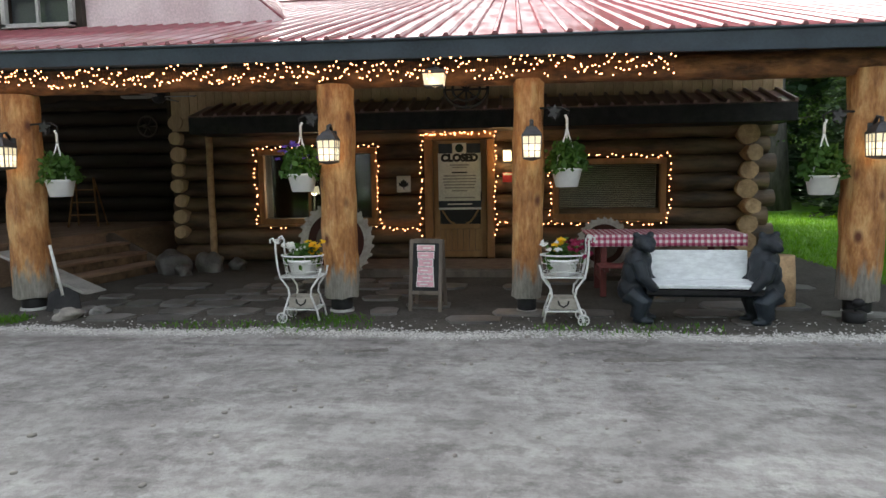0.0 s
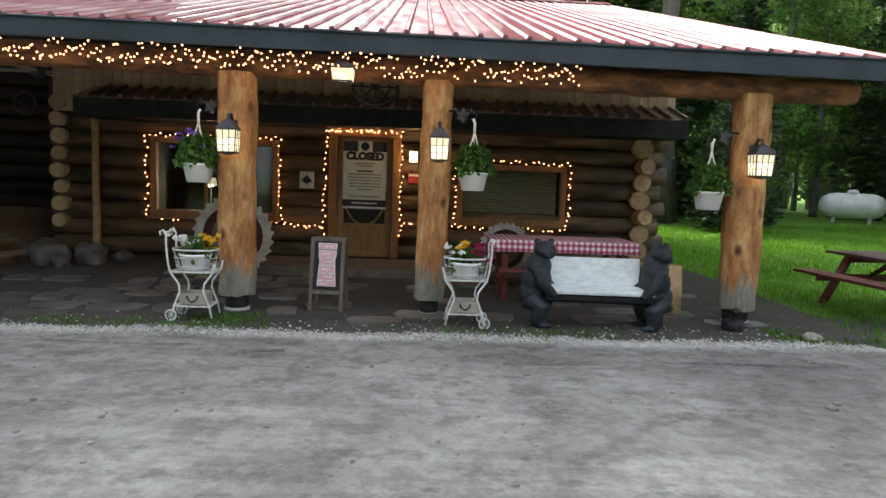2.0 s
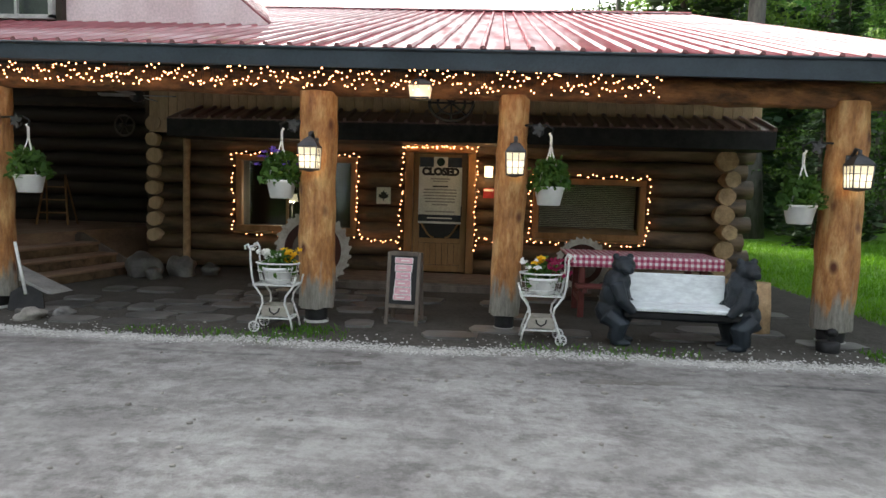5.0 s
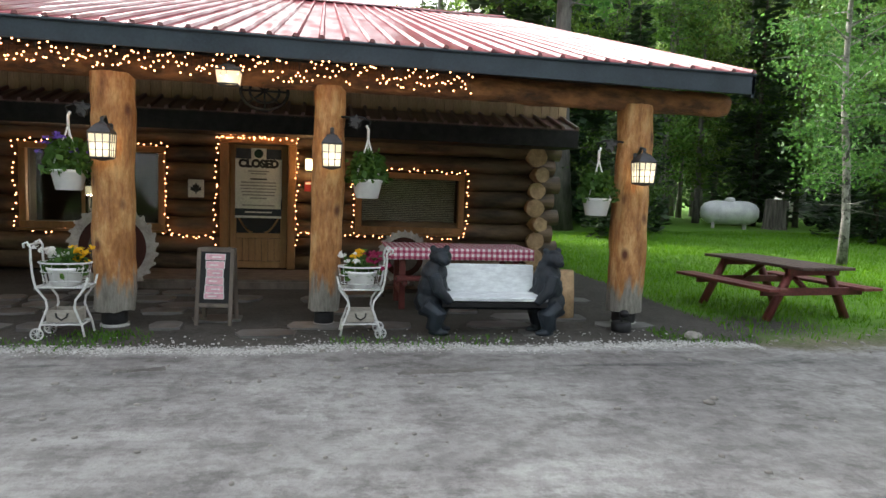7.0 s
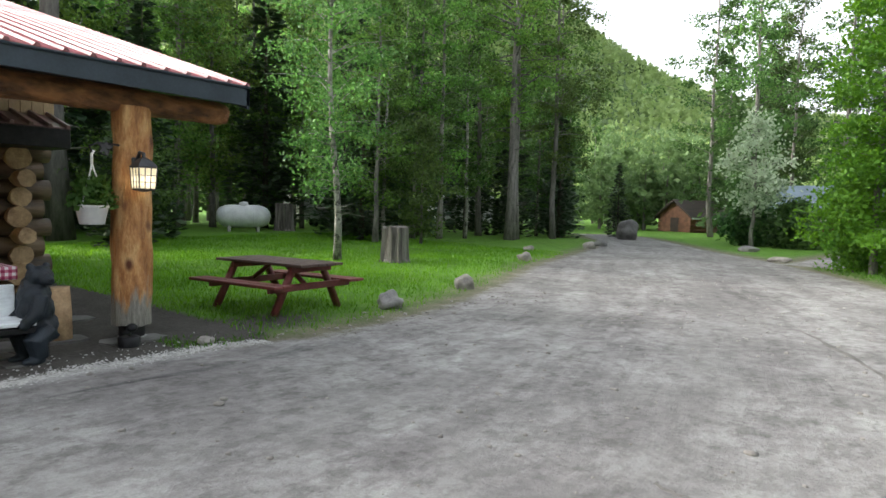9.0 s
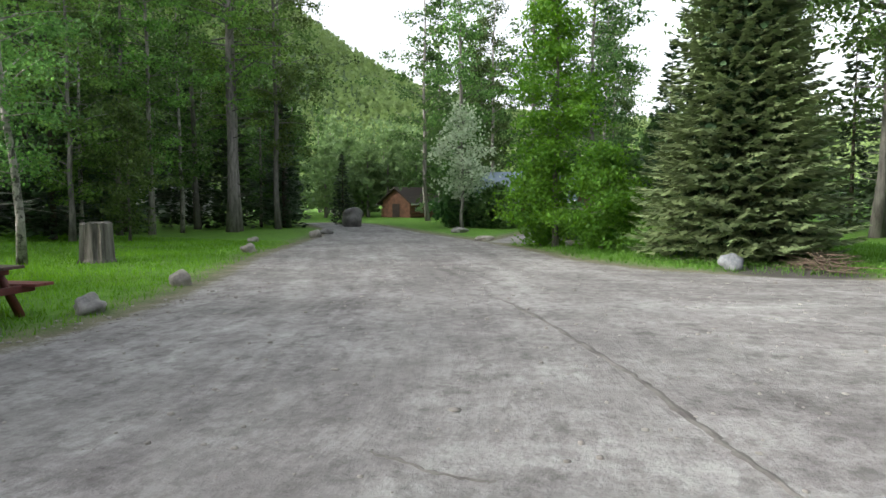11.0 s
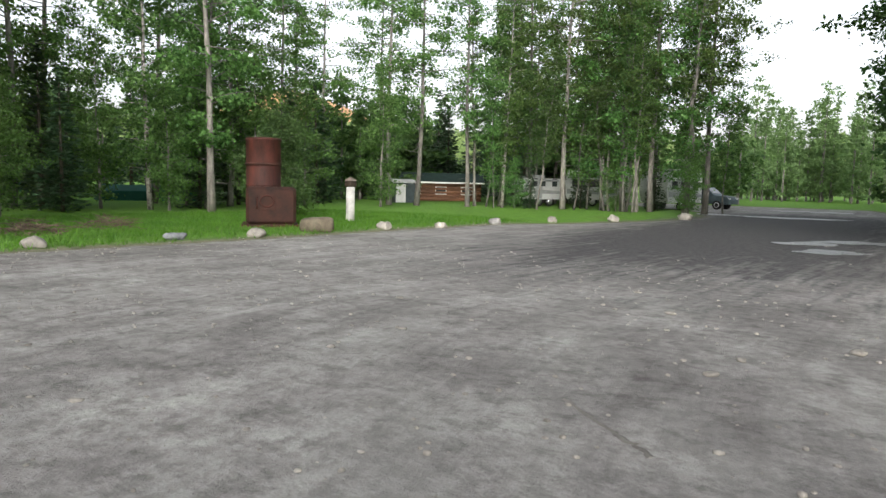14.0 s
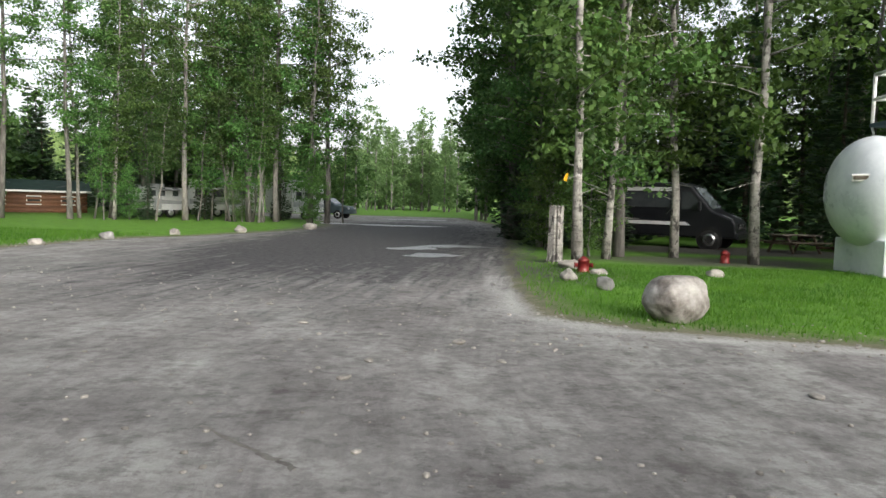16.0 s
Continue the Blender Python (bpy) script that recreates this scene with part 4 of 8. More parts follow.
# log beam on the posts
def rough_beam(x0, x1, y, z, r, seed):
    n, m, out = int((x1 - x0) / 0.09), 24, []
    for k in range(n + 1):
        x = x0 + (x1 - x0) * k / n
        for j in range(m):
            a = 2 * math.pi * j / m
            q = Vector((x * 1.1, math.cos(a) * 1.4 + seed, math.sin(a) * 1.4))
            flake = 0.06 * max(0.0, noise.noise(q * 2.2 + Vector((4, 0, 0)))) - 0.05 * max(0.0, noise.noise(q * 3.5))
            rr = r * (1 + 0.12 * noise.noise(q) + 0.07 * noise.noise(q * 3) + flake * 2)
            if k in (0, n):
                rr *= 0.86
            out.append((x, y + rr * math.cos(a), z + rr * math.sin(a)))
    s = Shape().add(out, [(k * m + j, k * m + (j + 1) % m, (k + 1) * m + (j + 1) % m, (k + 1) * m + j) for k in range(n) for j in range(m)], True)
    s.add(out[:m], [tuple(reversed(range(m)))])
    s.add(out[n * m:], [tuple(range(m))])
    return s


beam = tagged(part("roof_beam", rough_beam(LEFT_X + 0.2, 4.54, 7.02, 2.508, 0.13, 77), M_BEAM), "long peeled log beam under the eave, stained brown", "beam", kind="structure")
beam.matrix_basis = EAVE_TILT
tie = tagged(part("tie_beam", log_piece((LEFT_X + 0.2, 8.9, 2.95), (4.4, 8.9, 2.95), 0.11, 78, 12), M_DARKLOG), "dark log purlin under the porch ceiling", "beam", kind="structure")


def log_post(x, r0, r1, lean, seed):
    e = thing("log_post", (x, 7.03, 0), "thick peeled log post stained honey brown, grey at its foot", "post", "porch posts")
    rng = random.Random(seed)
    n = 26
    pts = [(lean * (k / n - 0.5) + 0.022 * noise.noise(Vector((seed * 5, 0, k * 0.16))), 0.02 * noise.noise(Vector((0, seed * 5, k * 0.16))), 0.16 + 2.27 * k / n) for k in range(n + 1)]
    shape, m, out = Shape(), 28, []
    for k, (px, py, pz) in enumerate(pts):
        r = r0 + (r1 - r0) * k / n
        for j in range(m):
            a = 2 * math.pi * j / m
            q = Vector((math.cos(a) * 1.3, math.sin(a) * 1.3, pz * 1.5 + seed * 9))
            rr = r * (1 + 0.11 * noise.noise(q) + 0.09 * noise.noise(q * 2.7) - 0.05 * max(0, noise.noise(q * 4.5)) + 0.035 * noise.noise(Vector((q.x * 5, q.y * 5, q.z))))
            out.append((px + rr * math.cos(a), py + rr * math.sin(a), pz + (0.03 * noise.noise(q * 2) if k == 0 else 0)))
    shape.add(out, [(k * m + j, k * m + (j + 1) % m, (k + 1) * m + (j + 1) % m, (k + 1) * m + j) for k in range(n) for j in range(m)] , True)
    shape.add([out[j] for j in range(m)], [tuple(reversed(range(m)))])
    shape.add([out[n * m + j] for j in range(m)], [tuple(range(m))])
    part("shaft", shape, M_POST, e)
    part("footing", Shape().lathe((pts[0][0], 0, 0), [(r0 * 0.62, 0.03), (r0 * 0.66, 0.05), (r0 * 0.66, 0.18)], 18), M_BLACK, e, "black iron footing")
    part("pad", Shape().lathe((pts[0][0], 0, 0), [(r0 * 0.74, -0.02), (r0 * 0.72, 0.03)], 18), M_CONCRETE, e, "pale concrete pad")
    return e


POSTS = [(-5.53, 0.215, 0.19, 0.02, 1), (-1.89, 0.185, 0.2, 0.0, 2), (0.145, 0.155, 0.16, 0.03, 3), (3.46, 0.2, 0.185, 0.0, 4), (-9.2, 0.2, 0.19, 0.0, 5)]
for row in POSTS:
    log_post(*row)


# ---- trees ----
def crown_points(rng, h, z0, radius, branches, leaves, peak=0.35, spread=0.3):
    """Leaf places along branches that leave the stem between z0 and h; also the branches themselves."""
    pts, limbs = [], []
    for k in range(branches):
        u = (k + rng.uniform(0, 1)) / branches
        z = z0 + (h - z0) * u
        w = radius * (min(1, 0.35 + u / peak * 0.65) if u < peak else max(0.12, (1 - (u - peak) / (1 - peak)) ** 0.8))
        a, ln = rng.uniform(0, 2 * math.pi), w * rng.uniform(0.6, 1.1)
        rise = rng.uniform(-0.1, 0.55) * ln
        start = np.array([0, 0, z])
        tip = start + [math.cos(a) * ln, math.sin(a) * ln, rise]
        limbs.append((start, tip))
        n = max(4, int(leaves / branches * (0.4 + w / radius)))
        m = max(2, int(2 + ln * 1.7))
        hub = rng.uniform(0.3, 1.05, m)
        hubs = start + (tip - start) * hub[:, None] + rng.normal(size=(m, 3)) * [0.3 * ln * 0.5, 0.3 * ln * 0.5, 0.12]
        hubs[:, 2] -= 0.18 * ln * hub**2
        p = hubs[rng.integers(m, size=n)] + rng.normal(size=(n, 3)) * [spread * 0.9, spread * 0.9, spread * 0.45]
        pts.append(p)
    return np.concatenate(pts), limbs


def broadleaf(name, label, seed, h, z0, radius, r, leaves, size, bark, leaf, bend=0.5, group="woodland trees", branches=46):
    rng = np.random.default_rng(seed)
    e = thing(name, (0, 0, -60), label, "tree", group)
    k = 9
    off = np.cumsum(rng.normal(size=(k + 1, 2)) * 0.06 * bend, 0)
    pts = [(off[i, 0] * (i > 0), off[i, 1] * (i > 0), h * 0.97 * i / k) for i in range(k + 1)]
    part("trunk", Shape().tube(pts, [r * (1.25 if i == 0 else 1 - 0.85 * i / k) for i in range(k + 1)], 9, True, 0.05, seed), bark, e)
    p, limbs = crown_points(rng, h, z0, radius, branches, leaves)
    bx = np.interp(p[:, 2], [q[2] for q in pts], [q[0] for q in pts])
    by = np.interp(p[:, 2], [q[2] for q in pts], [q[1] for q in pts])
    p[:, 0] += bx
    p[:, 1] += by
    s = Shape()
    for a, b in limbs:
        c = np.array([np.interp(a[2], [q[2] for q in pts], [q[0] for q in pts]), np.interp(a[2], [q[2] for q in pts], [q[1] for q in pts]), 0])
        s.tube([a + c, (a + b) / 2 + c + [0, 0, 0.06], b + c], [r * 0.22, r * 0.14, r * 0.05], 4, False)
    # bare lower twigs
    for _ in range(7):
        z, a, ln = rng.uniform(1.2, max(1.6, z0)), rng.uniform(0, 6.28), rng.uniform(0.3, 1.0)
        s.tube([(0, 0, z), (math.cos(a) * ln, math.sin(a) * ln, z + rng.uniform(-0.25, 0.2))], [r * 0.14, r * 0.04], 4, False)
    tagged(part("branchwork", s, bark, e), kind="stuff")
    tagged(part("crown", quad_mesh("crown", p, size, rng, 0.8, 1.2), leaf, e), kind="stuff")
    return e


def conifer(name, label, seed, h, radius, z0, whorl, boughs, sprays, size, bark, needle, r=0.14, group="woodland conifers", droop=0.28, tip=0.0, loose=0.5, tilt=0.45):
    rng = np.random.default_rng(seed)
    e = thing(name, (0, 0, -60), label, "tree", group)
    part("trunk", Shape().tube([(0, 0, 0), (0, 0, h * 0.5), (0, 0, h * 0.98)], [r, r * 0.6, r * 0.08], 8, True, 0.04, seed), bark, e)
    quads = []
    z = z0
    while z < h * 0.99:
        u = (z - z0) / (h - z0)
        w = radius * (1 - u) ** 0.85 * (min(1.0, 0.72 + u * 2.5)) + 0.08
        nb = max(4, int(boughs * (0.4 + 0.6 * w / radius)))
        a0 = rng.uniform(0, 6.28)
        for k in range(nb):
            a = a0 + 2 * math.pi * (k + rng.uniform(-0.3, 0.3)) / nb
            ln = w * rng.uniform(0.78, 1.12)
            out, side = np.array([math.cos(a), math.sin(a), 0]), np.array([-math.sin(a), math.cos(a), 0])
            n = max(4, int(sprays * (0.35 + 0.65 * ln / radius)))
            t = np.sort(rng.uniform(0.1, 1.0, n) ** 0.75)
            base_z = z + rng.uniform(-loose, loose) * whorl
            fall = -droop * ln * t + 0.42 * droop * ln * t**3 + (0.25 * ln * u * t)
            sp = (rng.uniform(-1, 1, n)) * 0.34 * ln * (1.08 - t) * 0.9 + rng.normal(size=n) * 0.03
            c = out * (ln * t)[:, None] + side * sp[:, None]
            c[:, 2] = base_z + fall - 0.10 * np.abs(sp) + rng.normal(size=n) * 0.03 * (1 + ln)
            d = out * (0.9 + 0.0 * t)[:, None] + side * (np.sign(sp) * rng.uniform(0.2, 1.0, n))[:, None]
            d[:, 2] = -0.25 + 0.45 * t * (1 + tip) + rng.normal(size=n) * 0.2
            d /= np.linalg.norm(d, axis=1)[:, None]
            nr = np.array([0, 0, 1.0]) + rng.normal(size=(n, 3)) * tilt
            b = np.cross(d, nr)
            b /= np.linalg.norm(b, axis=1)[:, None]
            s = (size * rng.uniform(0.7, 1.3, n))[:, None]
            v = np.stack([c - d * s * 0.5, c - b * s * 0.26 + d * s * 0.1, c + d * s * 0.55 - [0, 0, 0.02], c + b * s * 0.26 + d * s * 0.1], 1)
            quads.append(v.reshape(-1, 3))
        z += whorl * rng.uniform(0.8, 1.2)
    tagged(part("crown", loose_quads("crown", np.concatenate(quads)), needle, e), kind="stuff")
    return e


def settle(m_xy, turn, scale=1.0, lean=(0, 0)):
    x, y = m_xy
    return pose(x, y, g(x, y) - 0.04, lean[0], lean[1], turn) @ Matrix.Diagonal((scale, scale, scale, 1))


def place_first(e, m):
    e.matrix_basis = m
    return e


class Kind:
    """Plants the master first and copies after that."""

    def __init__(self, master):
        self.master, self.used = master, False

    def plant(self, xy, turn=0.0, scale=1.0, lean=(0, 0), label="", category=""):
        m = settle(xy, turn, scale, lean)
        if not self.used:
            self.used = True
            self.master.matrix_basis = m
            o = self.master
        else:
            o = copy_thing(self.master, m)
            o.matrix_basis = m
        if label:
            o["label"] = label
        return o


POPLAR = [Kind(broadleaf("poplar_tree", "tall grey-barked poplar with a loose green crown", 11 + i, 17 + i, 2.6 + 0.9 * i, 3.1 + 0.3 * i, 0.16, 7400, 0.145, M_BARK, M_LEAF, 0.8)) for i in range(3)]
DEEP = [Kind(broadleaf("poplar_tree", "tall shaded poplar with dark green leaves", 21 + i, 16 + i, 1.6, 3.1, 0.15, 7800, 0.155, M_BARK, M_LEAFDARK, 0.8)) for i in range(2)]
FRESH = [Kind(broadleaf("poplar_tree", "tall poplar with a loose crown of fresh green leaves", 51 + i, 15 + 2 * i, 1.8 + 1.2 * i, 3.0, 0.15, 7000, 0.145, M_BARK, M_LEAFFRESH, 0.8)) for i in range(2)]
BIRCH = [Kind(broadleaf("birch_tree", "slim pale-barked birch with a light green crown", 31 + i, 13 + 2 * i, 1.7 + 0.4 * i, 2.4, 0.10, 6200, 0.13, M_BIRCH, M_LEAF, 0.6)) for i in range(2)]
YOUNG = [Kind(broadleaf("young_poplar", "bushy young poplar leafy almost to the ground", 36 + i, 6.5 + 1.5 * i, 0.5, 1.9, 0.07, 6000, 0.12, M_BARK, M_LEAF, 0.8, "young trees")) for i in range(2)]
BIGTRUNK = Kind(broadleaf("cottonwood_tree", "massive dark-trunked cottonwood with dead lower twigs", 38, 19, 5.5, 3.6, 0.24, 5600, 0.15, M_BARK, M_LEAFFRESH, 0.7, "big trunks"))
SPRUCE = [Kind(conifer("spruce_tree", "dark green spruce with drooping boughs", 41 + i, 9 + 2.5 * i, 1.9 + 0.2 * i, 0.5, 0.34, 9, 15, 0.42, M_DARKBARK, M_NEEDLE)) for i in range(2)]

# (x, y, turn, scale) of stems that stand out
for kind, x, y, turn, sc, lean in (
    (BIGTRUNK, 26.1, 17.5, 0, 1.0, (0, 2)), (BIGTRUNK, 27.1, 17.9, 80, 0.9, (0, -1)), (BIGTRUNK, 9.3, 24.7, 150, 1.6, (0, 1)), (POPLAR[0], 28.3, 21.0, 140, 1.0, (0, 0)), (POPLAR[1], 30.2, 17.6, 40, 0.95, (0, 0)), (POPLAR[2], 33.5, 18.9, 90, 0.95, (0, 1)),
 (POPLAR[0], 21.5, 19.5, 10, 0.75, (0, 2)), (BIRCH[1], 20.2, 20.6, 60, 0.8, (0, 0)),
    (POPLAR[1], 13.8, 30.5, 20, 1.1, (0, 0)),
    (POPLAR[1], 27.5, -8.2, 200, 1.2, (0, 2)), (POPLAR[2], 28.2, -8.6, 20, 1.2, (0, -2)), (POPLAR[0], 25.0, -4.0, 50, 1.3, (0, 0)), (POPLAR[0], 24.0, -16.8, 90, 1.0, (0, 0)),
    (BIRCH[1], -1.9, -17.2, 0, 1.25, (0, 1)), (POPLAR[0], -3.5, -20.4, 60, 0.95, (0, 2)), (BIRCH[0], -2.9, -19.0, 200, 1.1, (0, 2)), (BIRCH[1], -5.2, -20.7, 120, 1.25, (0, -4)), (BIRCH[1], -6.9, -19.0, 250, 1.35, (0, -2)),
):
    kind.plant((x, y), turn, sc, lean)

lawn_birch = broadleaf("birch_tree", "white-stemmed birch with a low loose crown on the lawn", 39, 10.5, 1.7, 2.1, 0.10, 10500, 0.085, M_BIRCH, M_LEAF, 1.0, "", 60)
lawn_birch.matrix_basis = settle((11.8, 13.3), 30, 1.0, (0, -4))
rng_w = np.random.default_rng(5)


def free(x, y, clear):
    if lot_at(np.array([x]), np.array([y]))[0] > -1.0:
        return False
    return all(math.hypot(x - a, y - b) > r for a, b, r in clear)


def grove(kinds, n, box, clear, smin=0.8, smax=1.2, apart=1.6, wedge=()):
    made, tries = [], 0
    while len(made) < n and tries < 4000:
        tries += 1
        x, y = rng_w.uniform(box[0], box[1]), rng_w.uniform(box[2], box[3])
        yaw = math.degrees(math.atan2(-x, y))
        if any(lo < yaw < hi for lo, hi in wedge) or not free(x, y, clear) or any(math.hypot(x - a, y - b) < apart for a, b in made):
            continue
        made.append((x, y))
        kinds[rng_w.integers(len(kinds))].plant((x, y), rng_w.uniform(0, 360), rng_w.uniform(smin, smax), (rng_w.uniform(-2, 2), rng_w.uniform(-2, 2)))


GAP = [(-72.0, -64.5), (-175.5, -169.5), (-108.6, -102.8), (-91.5, -88.0), (-149.0, -139.5)]
CLEAR = [(17, 25, 3.2), (12.5, 12, 2.5), (20, 26.3, 1.5), (56, 20, 9), (45, 6, 8)]
# woods beside and behind the lodge
grove(FRESH + POPLAR[:1], 24, (5.5, 34, 29, 46), CLEAR, 0.9, 1.25, 2.0, GAP)
grove(SPRUCE, 14, (7, 33, 27, 40), CLEAR, 0.8, 1.25, 2.2, GAP)
grove(FRESH + BIRCH, 8, (18, 36, 20, 30), CLEAR, 0.8, 1.1, 2.0, GAP)
for x, y, sc in ( (18.8, 16.6, 0.75), (11.0, 22.5, 0.85), (8.2, 27.0, 1.0), (13.0, 27.5, 1.0), (24.5, 24.0, 1.0), (20.5, 29.0, 1.1)):
    YOUNG[int(x * 10) % 2].plant((x, y), x * 61, sc)
for x, y, sc in ((18.2, 19.2, 0.75), (9.6, 20.6, 0.62), (11.6, 23.6, 0.8), (19.6, 21.9, 0.8)):
    SPRUCE[int(y) % 2].plant((x, y), x * 50, sc)
# tall trees close behind the lodge's far corner
for x, y, sc in ((7.2, 27.6, 1.05), (9.8, 28.6, 1.15), (13.2, 28.4, 1.0), (16.6, 30.5, 1.15)):
    FRESH[int(x * 10) % 2].plant((x, y), x * 71, sc)
for x, y, sc in ((6.9, 26.4, 1.4), (11.0, 29.4, 1.5)):
    SPRUCE[1].plant((x, y), x * 50, sc)
# lighter stems along the front of those woods
for kind, x, y, sc in ((FRESH[0], 17.6, 17.8, 0.7), (BIRCH[0], 18.6, 18.4, 0.8), (FRESH[1], 22.6, 18.9, 0.85), (BIRCH[1], 24.6, 19.0, 0.9)):
    kind.plant((x, y), x * 53, sc)
# beyond the drive
for x, y, sc in ((29.6, 15.8 + 4.2, 0.75), (32.5, 18.6, 0.8), (36.2, 20.8, 0.6), (24.0, 21.5, 0.9), (31.0, 24.0, 0.95), (38.5, 17.9, 0.5)):
    SPRUCE[int(x) % 2].plant((x, y), x * 50, sc)
grove(SPRUCE, 7, (34, 48, 22, 34), CLEAR, 0.6, 0.9, 2.0, GAP)
grove(POPLAR + DEEP, 10, (36, 60, 2, 19), [(56, 20, 8), (44, 5.5, 5.5)], 0.9, 1.15, 2.5, GAP)
# the long row across the lot
grove(POPLAR + DEEP, 13, (27, 42, -34, -3), [(27.5, -8.2, 2)], 0.85, 1.15, 2.3, GAP)
grove(BIRCH, 3, (24, 36, -34, -12), [], 0.8, 1.1, 2.3, GAP)
for x, y, sc in ((30.4, -10.9, 1.0), (28.9, -14.7, 0.95), (25.8, -16.0, 0.8), (24.0, -9.0, 0.7), (26.5, -21.0, 1.0), (30.0, -19.5, 1.1), (28.0, -25.5, 1.0), (33.0, -14.0, 1.2), (25.5, -29.0, 0.9)):
    YOUNG[int(x * 10) % 2].plant((x, y), x * 61, sc)
for x, y, sc in ((29.5, -12.6, 0.75), (26.8, -12.2, 0.6), (33.5, -9.0, 0.8), (30.5, -23.0, 0.8), (27.5, -18.6, 0.65)):
    SPRUCE[int(-y) % 2].plant((x, y), x * 50, sc)
# dark spruces standing deeper in the woods
grove(SPRUCE, 11, (37, 50, -34, -1), [(44, 5.5, 5.5)], 0.75, 1.05, 2.5, GAP)
grove(SPRUCE, 5, (24, 40, -58, -46), [(32.4, -46, 6.5)], 0.7, 1.0, 2.5, GAP)
for x, y, sc in ((23.4, -34.8, 0.9), (26.2, -33.2, 1.0)):
    POPLAR[2].plant((x, y), x * 77, sc)
# grove in front of the parked campers
for x, y, sc in ((22.9, -39.6, 0.5), (18.6, -41.0, 0.42), (14.2, -42.6, 0.4), (20.4, -37.4, 0.25)):
    SPRUCE[int(-y) % 2].plant((x, y), x * 50, sc)
for x, y, sc in ((21.9, -36.5, 0.95), (18.6, -38.4, 1.05), (16.3, -39.0, 1.1), (14.7, -38.4, 1.0), (13.6, -40.0, 1.05), (11.3, -39.2, 1.1), (10.6, -40.6, 1.0)):
    (POPLAR + BIRCH)[int(x * 10) % 5].plant((x, y), x * 77, sc * 1.02, (0, (x * 13) % 5 - 2.5))
grove(POPLAR, 4, (9, 26, -54, -42), [], 0.9, 1.15, 2.2, GAP + [(-180, -167)])
grove(POPLAR, 4, (24, 36, -52, -38), [(31, -37.5, 3), (32.4, -46, 5.5)], 0.9, 1.15, 2.2, GAP)
grove(SPRUCE, 5, (26, 40, -50, -28), [(31, -37.5, 3), (32.4, -46, 5.5)], 0.7, 1.0, 2.2, GAP)
grove(SPRUCE, 12, (9, 31, -64, -50), [], 0.8, 1.1, 2.2, GAP + [(-180, -167)])
grove(SPRUCE, 6, (35, 48, -66, -50), [], 0.8, 1.1, 2.5)
for x, y, sc in ((36.3, -50.6, 0.95), (38.2, -52.6, 1.1), (34.4, -52.0, 1.0), (39.6, -50.2, 1.0)):
    SPRUCE[int(-y) % 2].plant((x, y), x * 50, sc)
# slender stems in front of the campers
THIN = [Kind(broadleaf("sapling", "slender grey stem with a high thin crown", 35 + i, 12 + i, (3.2, 1.6, 4.4)[i], (1.3, 1.1, 1.6)[i], (0.075, 0.05, 0.10)[i], 3700, 0.125, M_BARK, (M_LEAFDARK, M_LEAF, M_LEAF)[i], 1.6, "slender stems")) for i in range(3)]
for k in range(20):
    x = 9.9 + 14.5 * rng_w.uniform(0, 1)
    THIN[k % 3].plant((x, -35.6 - 0.33 * (24 - x) + rng_w.uniform(-3.2, 2.0)), 137 * k, rng_w.uniform(0.65, 1.35), (rng_w.uniform(-4, 4), rng_w.uniform(-6, 6)))
for x, y, sc in ((-1.3, -26.5, 1.0), (-1.0, -32.5, 1.15), (-1.2, -38.0, 1.2), (-2.4, -23.5, 0.9), (-1.8, -29.5, 1.0)):
    THIN[int(-y) % 2].plant((x, y), y * 31, sc, (0, 3))
# dark understory at the mouth of the track
for x, y, sc in ((-1.6, -24.8, 0.62), (-2.5, -23.6, 0.5), (-3.2, -25.6, 0.6), (-4.0, -24.4, 0.45), (-5.3, -29.6, 0.8), (-0.9, -30.3, 0.75), (-1.3, -27.6, 0.7), (-2.6, -30.2, 0.9), (-3.8, -32.0, 1.0), (-11.0, -31.2, 0.9), (-13.0, -27.0, 0.8)):
    SPRUCE[int(-y) % 2].plant((x, y), x * 50, sc)
for x, y, sc in ((-2.6, -20.2, 0.55), (-1.5, -22.6, 0.6)):
    YOUNG[int(-y) % 2].plant((x, y), x * 61, sc)
for x, y, sc in ((21.2, -36.9, 0.5), (15.2, -38.6, 0.55), (10.9, -38.4, 0.6)):
    YOUNG[int(-y) % 2].plant((x, y), x * 61, sc)
for x, y, sc in ((-0.7, -28.5, 0.85), (-0.9, -34.0, 1.0), (-1.4, -24.0, 0.7), (-1.1, -42.0, 1.05)):
    DEEP[int(-y) % 2].plant((x, y), x * 61, sc, (0, 3))
for x, y, sc in ((-0.4, -29.6, 1.15), (-0.3, -34.5, 1.2)):
    DEEP[int(-y) % 2].plant((x, y), x * 61, sc, (0, 2))
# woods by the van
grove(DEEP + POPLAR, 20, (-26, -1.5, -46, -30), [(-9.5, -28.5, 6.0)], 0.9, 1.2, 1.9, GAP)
grove(SPRUCE, 12, (-24, -1.6, -42, -31), [(-9.5, -28.5, 5.5)], 0.75, 1.2, 2.0, GAP)
grove(BIRCH, 5, (-4.2, -1.2, -34, -22), [], 0.9, 1.2, 1.2, GAP)
grove(DEEP, 5, (-22, -12, -30, -20), [(-9.5, -28.5, 5.5)], 0.9, 1.2, 2.4, GAP)
# unseen side, for light and reflections
grove(POPLAR + DEEP, 16, (-45, -15, -30, 4), [], 0.9, 1.2, 3)

